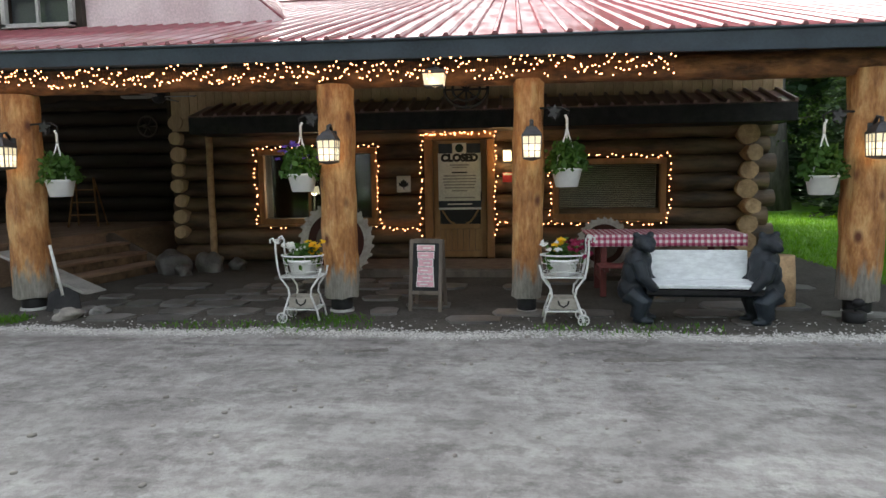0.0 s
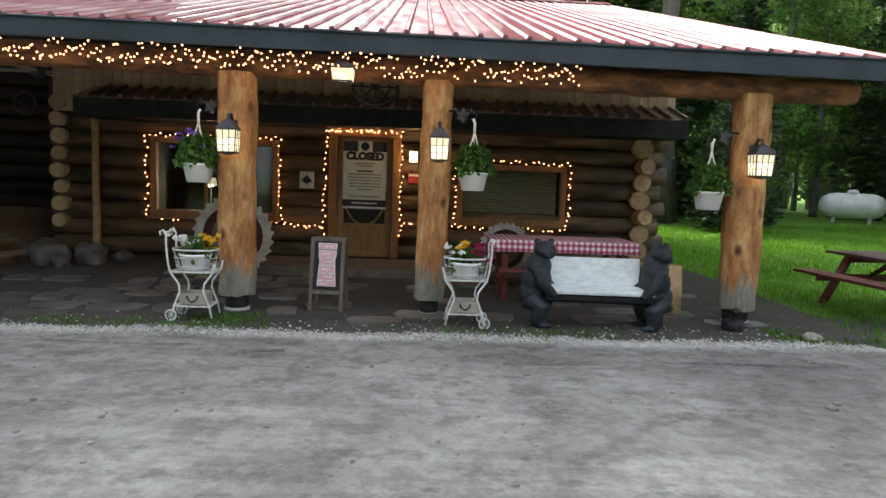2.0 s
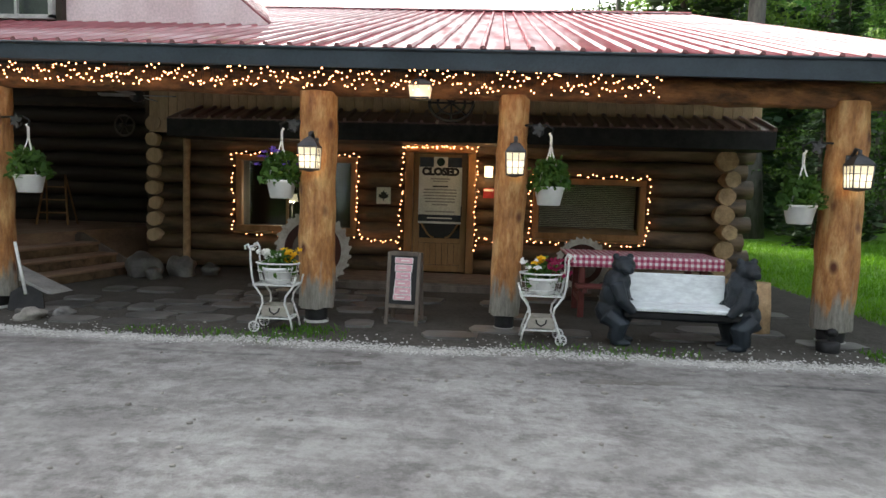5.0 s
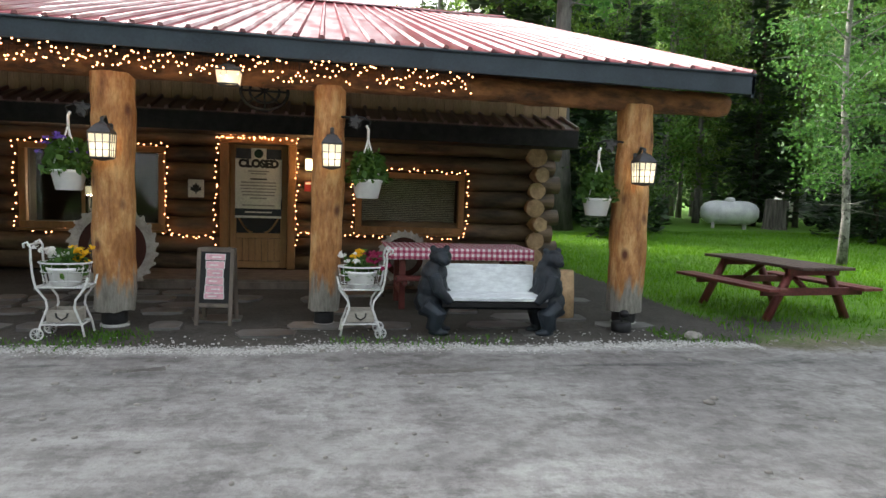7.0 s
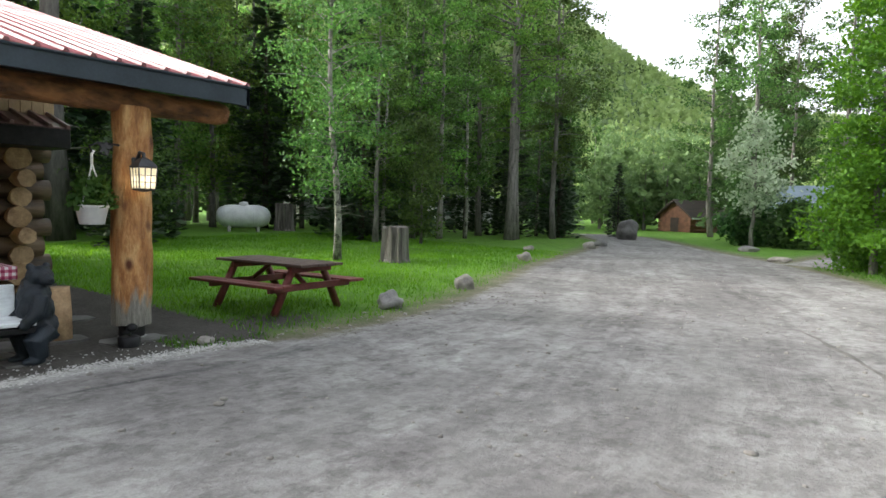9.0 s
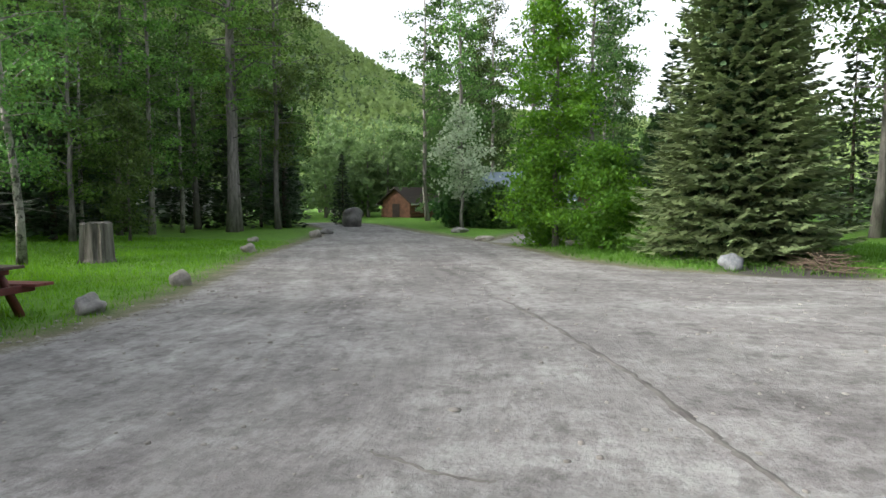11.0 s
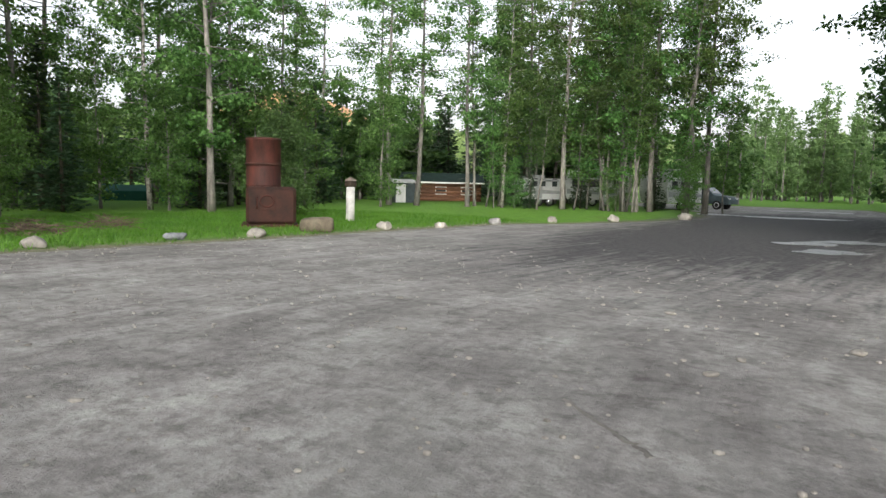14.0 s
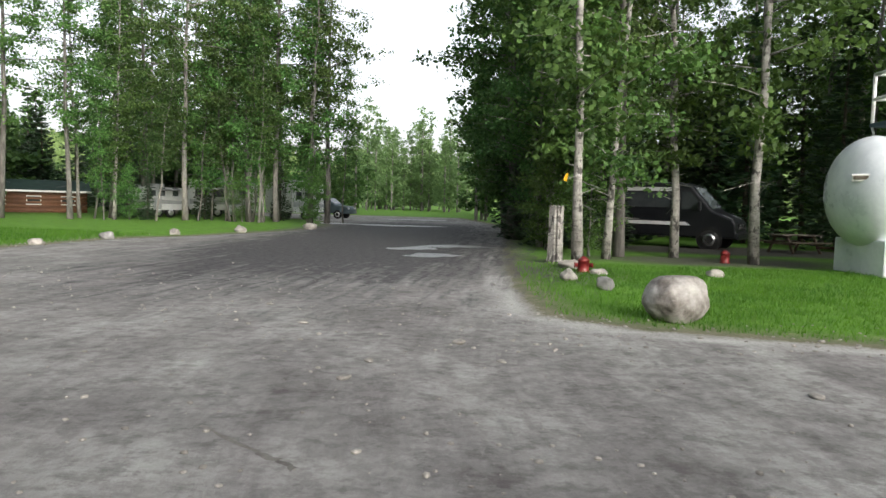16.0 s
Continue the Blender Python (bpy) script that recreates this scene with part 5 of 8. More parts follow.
# the blue spruce by the lot, with its twin-like neighbours
def layered_spruce(seed, h, radius, z0):
    """Tiers of drooping boughs, each a ridged feather of short sprays with an upturned tip, round a core coloured dark
    for inner shade.
    """
    rng = np.random.default_rng(seed)
    e = thing("spruce_tree", (0, 0, -60), "large grey-green spruce with dense layered boughs", "tree")
    part("trunk", Shape().tube([(0, 0, 0), (0, 0, h * 0.5), (0, 0, h * 0.98)], [0.2, 0.12, 0.015], 8, True, 0.04, seed), M_DARKBARK, e)
    outer, core, z, tier = [], [], z0, 0
    while z < h * 0.985:
        u = (z - z0) / (h - z0)
        w = radius * (1 - u) ** 0.9 * min(1.0, 0.80 + u * 3) + 0.1
        nb = max(6, int(2 * math.pi * w / 0.48))
        turn = rng.uniform(0, 6.28)
        for k in range(nb):
            a = turn + 2 * math.pi * (k + rng.uniform(-0.32, 0.32)) / nb
            ln = w * rng.uniform(0.80, 1.12)
            half = 0.27 * rng.uniform(0.75, 1.25) * (0.45 + 0.55 * w / radius)
            out, side = np.array([math.cos(a), math.sin(a), 0]), np.array([-math.sin(a), math.cos(a), 0])
            n = int(56 + 96 * ln / radius)
            t = rng.uniform(max(0.25, 1 - 1.5 / ln), 1.0, n)
            q = (t - t.min()) / (1 - t.min() + 1e-6)
            sp = rng.uniform(-1, 1, n) * half * np.sqrt(np.clip(1.04 - q**2.2, 0.02, 1))
            lift = z + rng.uniform(-0.07, 0.07)
            zz = lift - 0.36 * ln * t + 0.17 * ln * t**4 + 0.22 * ln * u * t - 0.75 * np.abs(sp) ** 1.4 + rng.normal(size=n) * 0.018
            c = out * (ln * t)[:, None] + side * sp[:, None]
            c[:, 2] = zz
            d = out[None] + side * (sp / half * 0.85 + rng.normal(size=n) * 0.15)[:, None]
            d[:, 2] = -0.22 + 0.5 * q**3 - 0.5 * np.abs(sp) / half + rng.normal(size=n) * 0.10
            d /= np.linalg.norm(d, axis=1)[:, None]
            nr = np.array([0, 0, 1.0]) + side * (sp / half * 0.7)[:, None] + rng.normal(size=(n, 3)) * 0.16
            b = np.cross(d, nr)
            b /= np.linalg.norm(b, axis=1)[:, None]
            s = (0.155 * rng.uniform(0.7, 1.25, n))[:, None]
            outer.append(np.stack([c - d * s * 0.5, c - b * s * 0.30 + d * s * 0.1, c + d * s * 0.6, c + b * s * 0.30 + d * s * 0.1], 1).reshape(-1, 3))
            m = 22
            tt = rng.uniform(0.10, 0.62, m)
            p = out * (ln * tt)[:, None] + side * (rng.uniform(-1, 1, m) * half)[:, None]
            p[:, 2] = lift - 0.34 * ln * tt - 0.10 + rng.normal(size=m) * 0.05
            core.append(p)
        z += 0.285 * rng.uniform(0.88, 1.12) * (1 - 0.35 * u)
        tier += 1
    tagged(part("crown", loose_quads("crown", np.concatenate(outer)), M_BLUESPRUCE, e), kind="stuff")
    # inner quads take darker needles, so the crown's inner shade is in the colour
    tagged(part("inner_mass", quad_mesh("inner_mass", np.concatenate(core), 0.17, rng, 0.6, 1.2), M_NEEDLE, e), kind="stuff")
    return e


hero = layered_spruce(61, 10.8, 2.5, 0.45)
hero.matrix_basis = settle((17.2, -2.3), 20)
lime = broadleaf("maple_tree", "bright lime-green bushy young tree", 71, 10.5, 0.6, 1.35, 0.09, 17000, 0.10, M_BARK, M_LEAFLIME, 0.6, "", 60)
lime.matrix_basis = settle((20.6, 2.4), 0, 1.0)
lime2 = broadleaf("maple_tree", "spreading lime-green shrub at the lot's edge", 72, 3.2, 0.2, 1.7, 0.07, 13000, 0.10, M_BARK, M_LEAFLIME, 0.6, "", 50)
lime2.matrix_basis = settle((19.3, 1.0), 40, 0.9)
lime3 = broadleaf("maple_tree", "low lime-green shrub beside the side drive", 76, 2.6, 0.1, 1.4, 0.06, 9000, 0.10, M_BARK, M_LEAFLIME, 0.6, "", 46)
lime3.matrix_basis = settle((21.2, 2.9), 10, 1.0)
blossom = broadleaf("cherry_tree", "flowering tree with white blossom", 73, 6.2, 1.6, 2.0, 0.1, 3000, 0.17, M_BARK, M_BLOSSOM, 0.6, "", 50)
blossom.matrix_basis = settle((33.5, 8.8), 0)
shrub = Kind(broadleaf("shrub", "rounded dark green garden shrub", 74, 2.2, 0.1, 1.3, 0.05, 2600, 0.2, M_BARK, M_LEAFDARK, 0.6, "garden shrubs", 40))
for x, y, sc in ((34.0, 7.0, 1.0), (35.5, 9.5, 1.1), (36.5, 8.2, 0.9), (25.0, 2.2, 0.6)):
    shrub.plant((x, y), x * 40, sc)
willow = broadleaf("willow_shrub", "grey-green feathery willow shrub", 75, 4.0, 0.3, 1.7, 0.07, 13000, 0.085, M_BARK, M_LEAFDARK, 0.6, "", 60)
willow.matrix_basis = settle((20.6, -17.6), 0, 1.0)


def far_woods():
    """Far tree line, too many to count, as one leafy mass with its stems."""
    rng = np.random.default_rng(91)
    stems, quads, vista = Shape(), [], []
    n = 0
    while n < 440:
        # trees from 350 on stand out of view, added to darken window reflections
        yaw = rng.uniform(-212, 2) if n < 265 else (rng.uniform(-179, -167) if n < 320 else (rng.uniform(-74, -62) if n < 350 else rng.uniform(20, 160)))
        d = rng.uniform(52, 95)
        x, y = -math.sin(math.radians(yaw)) * d, math.cos(math.radians(yaw)) * d
        if (n < 265 or n >= 350) and lot_at(np.array([x]), np.array([y]))[0] > -2:
            continue
        top = rng.uniform(11, 17)
        if -168 < yaw < -82:
            top = rng.uniform(6, 10)
        if -108.6 < yaw < -102.8:
            top = rng.uniform(3, 4.5)
        if -73 < yaw < -63:
            d = rng.uniform(60, 100)
            top = rng.uniform(0.10, 0.15) * d
        if -178 < yaw < -168:
            d = rng.uniform(104, 150)
            top = rng.uniform(9.5, 18)
        x, y = -math.sin(math.radians(yaw)) * d, math.cos(math.radians(yaw)) * d
        p, _ = crown_points(rng, top, 0.8, rng.uniform(1.8, 3.2), 26, 900, rng.choice((0.1, 0.35)), 0.42)
        # vista trees take the lit leaf tone, the rest the shaded one
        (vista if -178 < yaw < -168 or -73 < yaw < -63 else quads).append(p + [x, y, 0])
        stems.tube([(x, y, 0), (x, y, top * 0.9)], [0.16, 0.03], 5, False)
        n += 1
    trunks = part("far_trunks", stems, M_BARK)
    tagged(trunks, "grey stems of the far tree line", "woods", kind="stuff")
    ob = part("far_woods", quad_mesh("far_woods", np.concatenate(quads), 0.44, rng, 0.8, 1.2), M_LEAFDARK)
    tagged(ob, "green tree line round the clearing", "woods", kind="stuff")
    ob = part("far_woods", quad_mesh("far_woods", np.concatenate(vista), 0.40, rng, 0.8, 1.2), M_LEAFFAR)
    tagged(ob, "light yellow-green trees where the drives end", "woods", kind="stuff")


far_woods()


def hills():
    """Wooded mountains that close the valley."""
    s = Shape()
    rows, cols = 26, 260
    pts = []
    for i in range(rows):
        for j in range(cols):
            yaw = radians(360 * j / cols)
            c = math.degrees(yaw)
            c = c - 360 if c > 150 else c
            peak = 40 + 18 * math.sin(yaw * 3 + 1) + 10 * math.sin(yaw * 7)
            peak += 262 * math.exp(-(((c + 42) / 26.5) ** 2))
            if -182 < c < -160:
                peak = 34 + 8 * math.sin(c)
            u = i / (rows - 1)
            d = 230 + 420 * u
            x, y = -math.sin(yaw) * d, math.cos(yaw) * d
            h = peak * (3 * u * u - 2 * u**3) - 2
            h += (noise.noise(Vector((x, y, 0)) * 0.02) * 9 + noise.noise(Vector((x, y, 3)) * 0.12) * 4.5) * min(1, u * 4)
            pts.append((x, y, h))
    fs = [(i * cols + j, i * cols + (j + 1) % cols, (i + 1) * cols + (j + 1) % cols, (i + 1) * cols + j) for i in range(rows - 1) for j in range(cols)]
    s.add(pts, fs, False)
    ob = part("mountain_backdrop", s, M_HILL)
    tagged(ob, "steep green wooded mountainside beyond the trees", "mountain", kind="structure")


def slope_trees():
    """The wood on the mountainside, past counting: clumps of foliage standing off the slope."""
    rng = np.random.default_rng(93)
    n = 17000
    c, u = np.where(rng.uniform(0, 1, n) < 0.5, rng.uniform(-82, -20, n), rng.uniform(-209, -82, n)), rng.uniform(0, 1, n) ** 0.8
    yaw, d = np.radians(c), 230 + 420 * u
    x, y = -np.sin(yaw) * d, np.cos(yaw) * d
    peak = 40 + 18 * np.sin(yaw * 3 + 1) + 10 * np.sin(yaw * 7) + 262 * np.exp(-(((c + 42) / 26.5) ** 2))
    peak = np.where((c > -182) & (c < -160), 34 + 8 * np.sin(c), peak)
    h = peak * (3 * u * u - 2 * u**3) - 1
    tall = rng.uniform(4, 10, n)
    pts = []
    for k in range(7):
        f = k / 6
        pts.append(np.stack([x + rng.normal(size=n) * 1.5 * (1.1 - f), y + rng.normal(size=n) * 1.5 * (1.1 - f), h + tall * (0.1 + 0.85 * f)], 1))
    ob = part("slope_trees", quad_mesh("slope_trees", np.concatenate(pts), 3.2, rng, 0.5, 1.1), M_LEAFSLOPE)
    tagged(ob, "light green trees covering the mountainside", "woods", kind="stuff")


def cliff():
    """A far mountain flank behind the row of trees, its sunlight in the colour."""
    pts, rows, cols = [], 14, 60
    for i in range(rows):
        for j in range(cols):
            c = -148 + 34 * j / (cols - 1)
            u = i / (rows - 1)
            d = 700 + 260 * u
            x, y = -math.sin(radians(c)) * d, math.cos(radians(c)) * d
            top = 128 * math.exp(-(((c + 131) / 12) ** 2))
            h = top * u + noise.noise(Vector((x, y, 1)) * 0.012) * 14 * u - 3
            pts.append((x, y, h))
    fs = [(i * cols + j, i * cols + j + 1, (i + 1) * cols + j + 1, (i + 1) * cols + j) for i in range(rows - 1) for j in range(cols - 1)]
    tagged(part("cliff_backdrop", Shape().add(pts, fs), M_SUNLITROCK), "mountain flank in sunset-lit ochre colour, glimpsed through the trees", "mountain", kind="structure")


hills()
slope_trees()
cliff()


# ---- lodge: door, windows, left wing ----
def framed_window(name, hole, label, inner):
    x0, x1, z0, z1 = hole
    cx, cz, w, h = (x0 + x1) / 2, (z0 + z1) / 2, x1 - x0, z1 - z0
    e = thing(name, (cx, WALL_Y, cz), label, "window", kind="structure")
    part("window_frame", Shape().box((0, -0.13, h / 2 + 0.05), (w + 0.2, 0.1, 0.1), b=0.008).box((0, -0.13, -h / 2 - 0.05), (w + 0.2, 0.1, 0.1), b=0.008)
         .box((-w / 2 - 0.05, -0.13, 0), (0.1, 0.1, h - 0.004), b=0.008).box((w / 2 + 0.05, -0.13, 0), (0.1, 0.1, h - 0.004), b=0.008), M_TRIM, e, "honey-stained wooden frame")
    part("window_sill", Shape().box((0, -0.18, -h / 2 - 0.12), (w + 0.24, 0.16, 0.035), b=0.006), M_TRIM, e)
    part("reveal", Shape().box((0, 0.05, h / 2 + 0.01), (w, 0.24, 0.02)).box((0, 0.05, -h / 2 - 0.01), (w, 0.24, 0.02)).box((-w / 2 - 0.01, 0.05, 0), (0.02, 0.24, h)).box((w / 2 + 0.01, 0.05, 0), (0.02, 0.24, h)), M_DARKLOG, e)
    pane = part("pane", Shape().box((0, 0.0, 0), (w - 0.004, 0.008, h - 0.004)), M_GLASS, e)
    pane.visible_shadow = False
    if inner == "blind":
        s = Shape()
        for k in range(26):
            s.box((0, 0.045, -h / 2 + (k + 0.5) * h / 26), (w - 0.04, 0.012, h / 26 * 0.62), Euler((radians(22), 0, 0)))
        part("blind", s, M_CURTAIN, e, "tan woven blind")
    else:
        part("muntin", Shape().box((-w * 0.1, -0.02, 0), (0.05, 0.03, h - 0.01), b=0.005), M_TRIM, e)
    return e


framed_window("window_1", WIN_A, "dark lodge window in a honey-stained frame", "")
framed_window("window_2", WIN_B, "lodge window with a tan woven blind behind the glass", "blind")

dx0, dx1, dz0, dz1 = DOOR
dcx, dw, dh = (dx0 + dx1) / 2, dx1 - dx0, dz1 - dz0
door = thing("door_1", (dcx, WALL_Y - 0.08, dz0), "closed pine screen door with arched braces and boarded lower half", "door", kind="structure")
part("door_frame", Shape().box((-dw / 2 - 0.07, -0.04, dh / 2), (0.13, 0.2, dh), b=0.01).box((dw / 2 + 0.07, -0.04, dh / 2), (0.13, 0.2, dh), b=0.01).box((0, -0.04, dh + 0.07), (dw + 0.27, 0.2, 0.13), b=0.01), M_TRIM, door, "stained door casing")
part("stile", Shape().box((-dw / 2 + 0.055, 0, dh / 2), (0.1, 0.045, dh - 0.01), b=0.006), M_DOOR, door)
part("stile", Shape().box((dw / 2 - 0.055, 0, dh / 2), (0.1, 0.045, dh - 0.01), b=0.006), M_DOOR, door)
for z, hh in ((0.06, 0.11), (0.53, 0.08), (dh - 0.07, 0.12)):
    part("rail", Shape().box((0, 0, z), (dw - 0.214, 0.043, hh), b=0.006), M_DOOR, door)
for k in range(7):
    part("panel_board", Shape().box((-0.3 + 0.1 * k, 0.006, 0.302), (0.095, 0.026, 0.365), b=0.004), M_DOOR, door)
for sgn in (-1, 1):
    arc = [(sgn * (0.335 - 0.24 * (i / 8)), -0.01, 0.86 - 0.28 * math.sin(i / 8 * math.pi / 2)) for i in range(9)]
    part("arched_brace", Shape().tube(arc, 0.017, 6), M_DOOR, door)
part("screen", Shape().box((0, 0.012, 1.24), (dw - 0.21, 0.006, 1.34)), M_SCREEN, door, "black insect screen")
part("door_handle", Shape().tube([(0.36, -0.03, 0.95), (0.36, -0.07, 0.97), (0.36, -0.07, 1.1), (0.36, -0.03, 1.12)], 0.009, 6), M_BLACK, door)

notice = thing("notice_banner", (dcx + 0.0, WALL_Y - 0.14, 0.98), "cream paper closing notice with navy bands, hung on the door", "notice", turn=0)
part("paper", Shape().box((0, 0, 0.44), (0.72, 0.006, 0.84)), M_PAPER, notice)
part("band", Shape().box((-0.235, -0.001, 0.93), (0.23, 0.006, 0.16)), M_NAVY, notice)
part("band", Shape().box((0.235, -0.001, 0.93), (0.23, 0.006, 0.16)), M_NAVY, notice)
part("crest_panel", Shape().box((0, -0.001, 0.935), (0.235, 0.006, 0.17)), M_PAPER, notice)
part("crest", Shape().lathe((0, -0.006, 0.935), [(0.0, -0.003), (0.07, -0.002), (0.07, 0.002), (0.0, 0.003)], 20, False, "y"), M_GREENROOF, notice)
part("band", Shape().box((0, -0.002, 0.0), (0.72, 0.006, 0.11)), M_NAVY, notice)
part("white_edge", Shape().box((0, -0.003, -0.075), (0.72, 0.008, 0.035)), M_WHITE, notice)
cu = bpy.data.curves.new("word", "FONT")
cu.body, cu.size, cu.extrude, cu.offset, cu.align_x, cu.align_y = "CLOSED", 0.165, 0.001, 0.012, "CENTER", "CENTER"
cu.materials.append(M_INK)
word = new("word", cu)
word.parent = notice
word.matrix_basis = pose(0, -0.006, 0.77, 90, 0, 0)
for k, (w, z, m) in enumerate(((0.32, 0.655, M_GREYINK), (0.24, 0.615, M_GREYINK), (0.26, 0.53, M_INK), (0.54, 0.475, M_GREYINK), (0.56, 0.425, M_GREYINK), (0.55, 0.375, M_GREYINK), (0.52, 0.325, M_GREYINK), (0.5, 0.275, M_GREYINK), (0.26, 0.225, M_GREYINK), (0.5, 0.11, M_GREYINK), (0.42, 0.0, M_PAPER))):
    part("text_bar", Shape().box((0, -0.0055, z), (w, 0.004, 0.022)), m, notice)

flag_card = thing("flag_card", (-1.86, WALL_Y - 0.16, 1.33), "small white card with a dark maple leaf on the log wall", "card")
part("card", Shape().box((0, 0, 0), (0.24, 0.012, 0.28), b=0.003), M_PAPER, flag_card)
leaf_out = [(0, 0.09), (0.025, 0.05), (0.05, 0.06), (0.045, 0.015), (0.085, 0.03), (0.075, 0.0), (0.085, -0.02), (0.03, -0.05), (0.01, -0.05), (0.006, -0.09), (-0.006, -0.09), (-0.01, -0.05), (-0.03, -0.05), (-0.085, -0.02), (-0.075, 0.0), (-0.085, 0.03), (-0.045, 0.015), (-0.05, 0.06), (-0.025, 0.05)]
part("leaf_print", Shape().plate(leaf_out, (0, -0.009, 0.0), 0.004), M_INK, flag_card)

sconce = thing("wall_sconce", (-0.11, WALL_Y - 0.16, 1.77), "lit square porch sconce beside the door", "lamp")
part("back_plate", Shape().box((0, 0.03, 0), (0.12, 0.03, 0.24), b=0.006), M_BRONZE, sconce)
part("glass_box", Shape().box((0, -0.05, 0), (0.14, 0.12, 0.18), b=0.01), M_LAMPGLASS, sconce, "glowing amber glass")
part("cap", Shape().box((0, -0.05, 0.10), (0.17, 0.15, 0.02), b=0.005), M_BRONZE, sconce)
plaque = thing("wall_plaque", (-0.10, WALL_Y - 0.155, 1.42), "small dark red plaque under the sconce", "plaque")
part("board", Shape().box((0, 0, 0), (0.18, 0.02, 0.16), b=0.004), M_REDINK, plaque)
part("pale_strip", Shape().box((0, -0.012, 0.05), (0.16, 0.008, 0.035)), M_PAPER, plaque)

# lamp standing inside the dark window
inner = thing("table_lamp", (-3.72, 12.1, 0.06), "lit lamp on a stand inside the lodge", "lamp")
part("stand", Shape().tube([(0, 0, 0), (0, 0, 1.12)], 0.02, 8), M_BRONZE, inner)
part("foot", Shape().lathe((0, 0, 0), [(0.14, 0), (0.14, 0.02), (0.03, 0.04)], 16), M_BRONZE, inner)
sh = part("shade", Shape().lathe((0, 0, 1.1), [(0.11, 0.0), (0.085, 0.14)], 16), M_LAMPGLASS, inner, "glowing pale shade")
sh.visible_shadow = False
il = new("room_light", bpy.data.lights.new("room_light", "POINT"))
il.data.energy, il.data.color, il.data.shadow_soft_size = 4.0, (1.0, 0.78, 0.5), 0.08
il.location = (-3.72, 12.1, 1.22)

# low boarded step in front of the door
step = thing("door_step", (-0.9, 10.3, 0), "low weathered plank step along the lodge wall", "step", kind="structure")
part("riser", Shape().box((0, -0.85, 0.045), (4.6, 0.05, 0.09)), M_SIGNWOOD, step)
for k in range(6):
    part("plank", Shape().box((0, -0.73 + 0.2 * k, 0.1), (4.6 - 0.03 * (k % 2), 0.19, 0.035), b=0.005), M_SIGNWOOD, step)

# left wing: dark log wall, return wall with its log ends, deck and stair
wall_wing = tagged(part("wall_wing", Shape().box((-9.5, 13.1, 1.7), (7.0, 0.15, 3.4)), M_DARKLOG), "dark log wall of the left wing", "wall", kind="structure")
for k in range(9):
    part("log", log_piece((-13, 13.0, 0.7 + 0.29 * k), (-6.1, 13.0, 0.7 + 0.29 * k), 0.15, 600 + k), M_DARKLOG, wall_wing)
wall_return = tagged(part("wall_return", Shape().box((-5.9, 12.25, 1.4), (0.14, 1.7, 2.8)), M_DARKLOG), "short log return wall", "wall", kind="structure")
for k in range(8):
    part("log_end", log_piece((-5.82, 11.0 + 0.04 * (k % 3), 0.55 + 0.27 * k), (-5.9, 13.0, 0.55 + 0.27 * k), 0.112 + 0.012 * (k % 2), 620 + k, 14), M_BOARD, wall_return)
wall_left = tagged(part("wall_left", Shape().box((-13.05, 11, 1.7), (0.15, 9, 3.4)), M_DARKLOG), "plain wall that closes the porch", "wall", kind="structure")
pole = tagged(part("slender_pole", log_piece((-5.24, 11.06, 0.02), (-5.23, 11.06, 2.2), 0.06, 640, 10, 0.3), M_LOGEND), "slender peeled pole against the log wall", "post", kind="structure")
M_TREAD = surface("worn_tread", (0.19, 0.115, 0.075), (0.38, 0.26, 0.18), 4, 0.75, 0.3, stretch=(1, 0.3, 1))
deck = thing("deck", (0, 0, 0), "raised brown plank deck in the porch's dark end", "deck", kind="structure")
DECK = [(-12.9, 8.25), (-7.12, 8.35), (-6.62, 10.95), (-6.35, 12.9), (-12.9, 12.9)]
part("deck_floor", Shape().plate(DECK, (0, 0, 0.595), 0.05, (1, 0, 0), (0, 1, 0)), M_TREAD, deck)
part("deck_skirt", Shape().plate([(x - 0.03, y + 0.03) for x, y in DECK], (0, 0, 0.283), 0.566, (1, 0, 0), (0, 1, 0)), M_TREAD, deck)
stair = thing("stair", (-5.96, 9.3, 0), "short brown plank stair up to the deck", "stair", turn=-10, kind="structure")
for k in range(3):
    part("tread", Shape().box((-0.33 * k, 0, 0.135 + 0.155 * k), (0.36, 1.75, 0.04), b=0.008), M_TREAD, stair)
    part("riser", Shape().box((0.14 - 0.33 * k, 0, 0.058 + 0.155 * k), (0.025, 1.72, 0.112)), M_LOG, stair)
for sy in (-0.9, 0.9):
    part("stringer", Shape().plate([(0.2, 0), (0.2, 0.12), (-0.85, 0.6), (-1.0, 0.6), (-1.0, 0)], (0, sy, 0), 0.04, (1, 0, 0), (0, 0, 1)), M_SIGNWOOD, stair)
plank = part("loose_plank", Shape().box((0, 0, 0), (1.55, 0.34, 0.04), b=0.006), M_CONCRETE)
plank.matrix_basis = pose(-6.22, 8.22, 0.255, 0, 20.0, -8)
tagged(plank, "pale weathered plank leaning as a ramp beside the stair", "plank")
easel = thing("step_ladder", (-7.95, 11.6, 0.625), "folded wooden step ladder on the deck", "ladder", turn=15)
for sx in (-0.2, 0.2):
    part("rail", Shape().tube([(sx * 1.3, -0.2, 0), (sx * 0.8, 0, 0.9)], 0.02, 6), M_TRIM, easel)
    part("leg", Shape().tube([(sx * 1.3, 0.3, 0), (sx * 0.8, 0.02, 0.9)], 0.016, 6), M_TRIM, easel)
for k in range(3):
    part("rung", Shape().box((0, -0.15 + 0.05 * k, 0.22 + 0.23 * k), (0.46 - 0.05 * k, 0.07, 0.02), b=0.004), M_TRIM, easel)
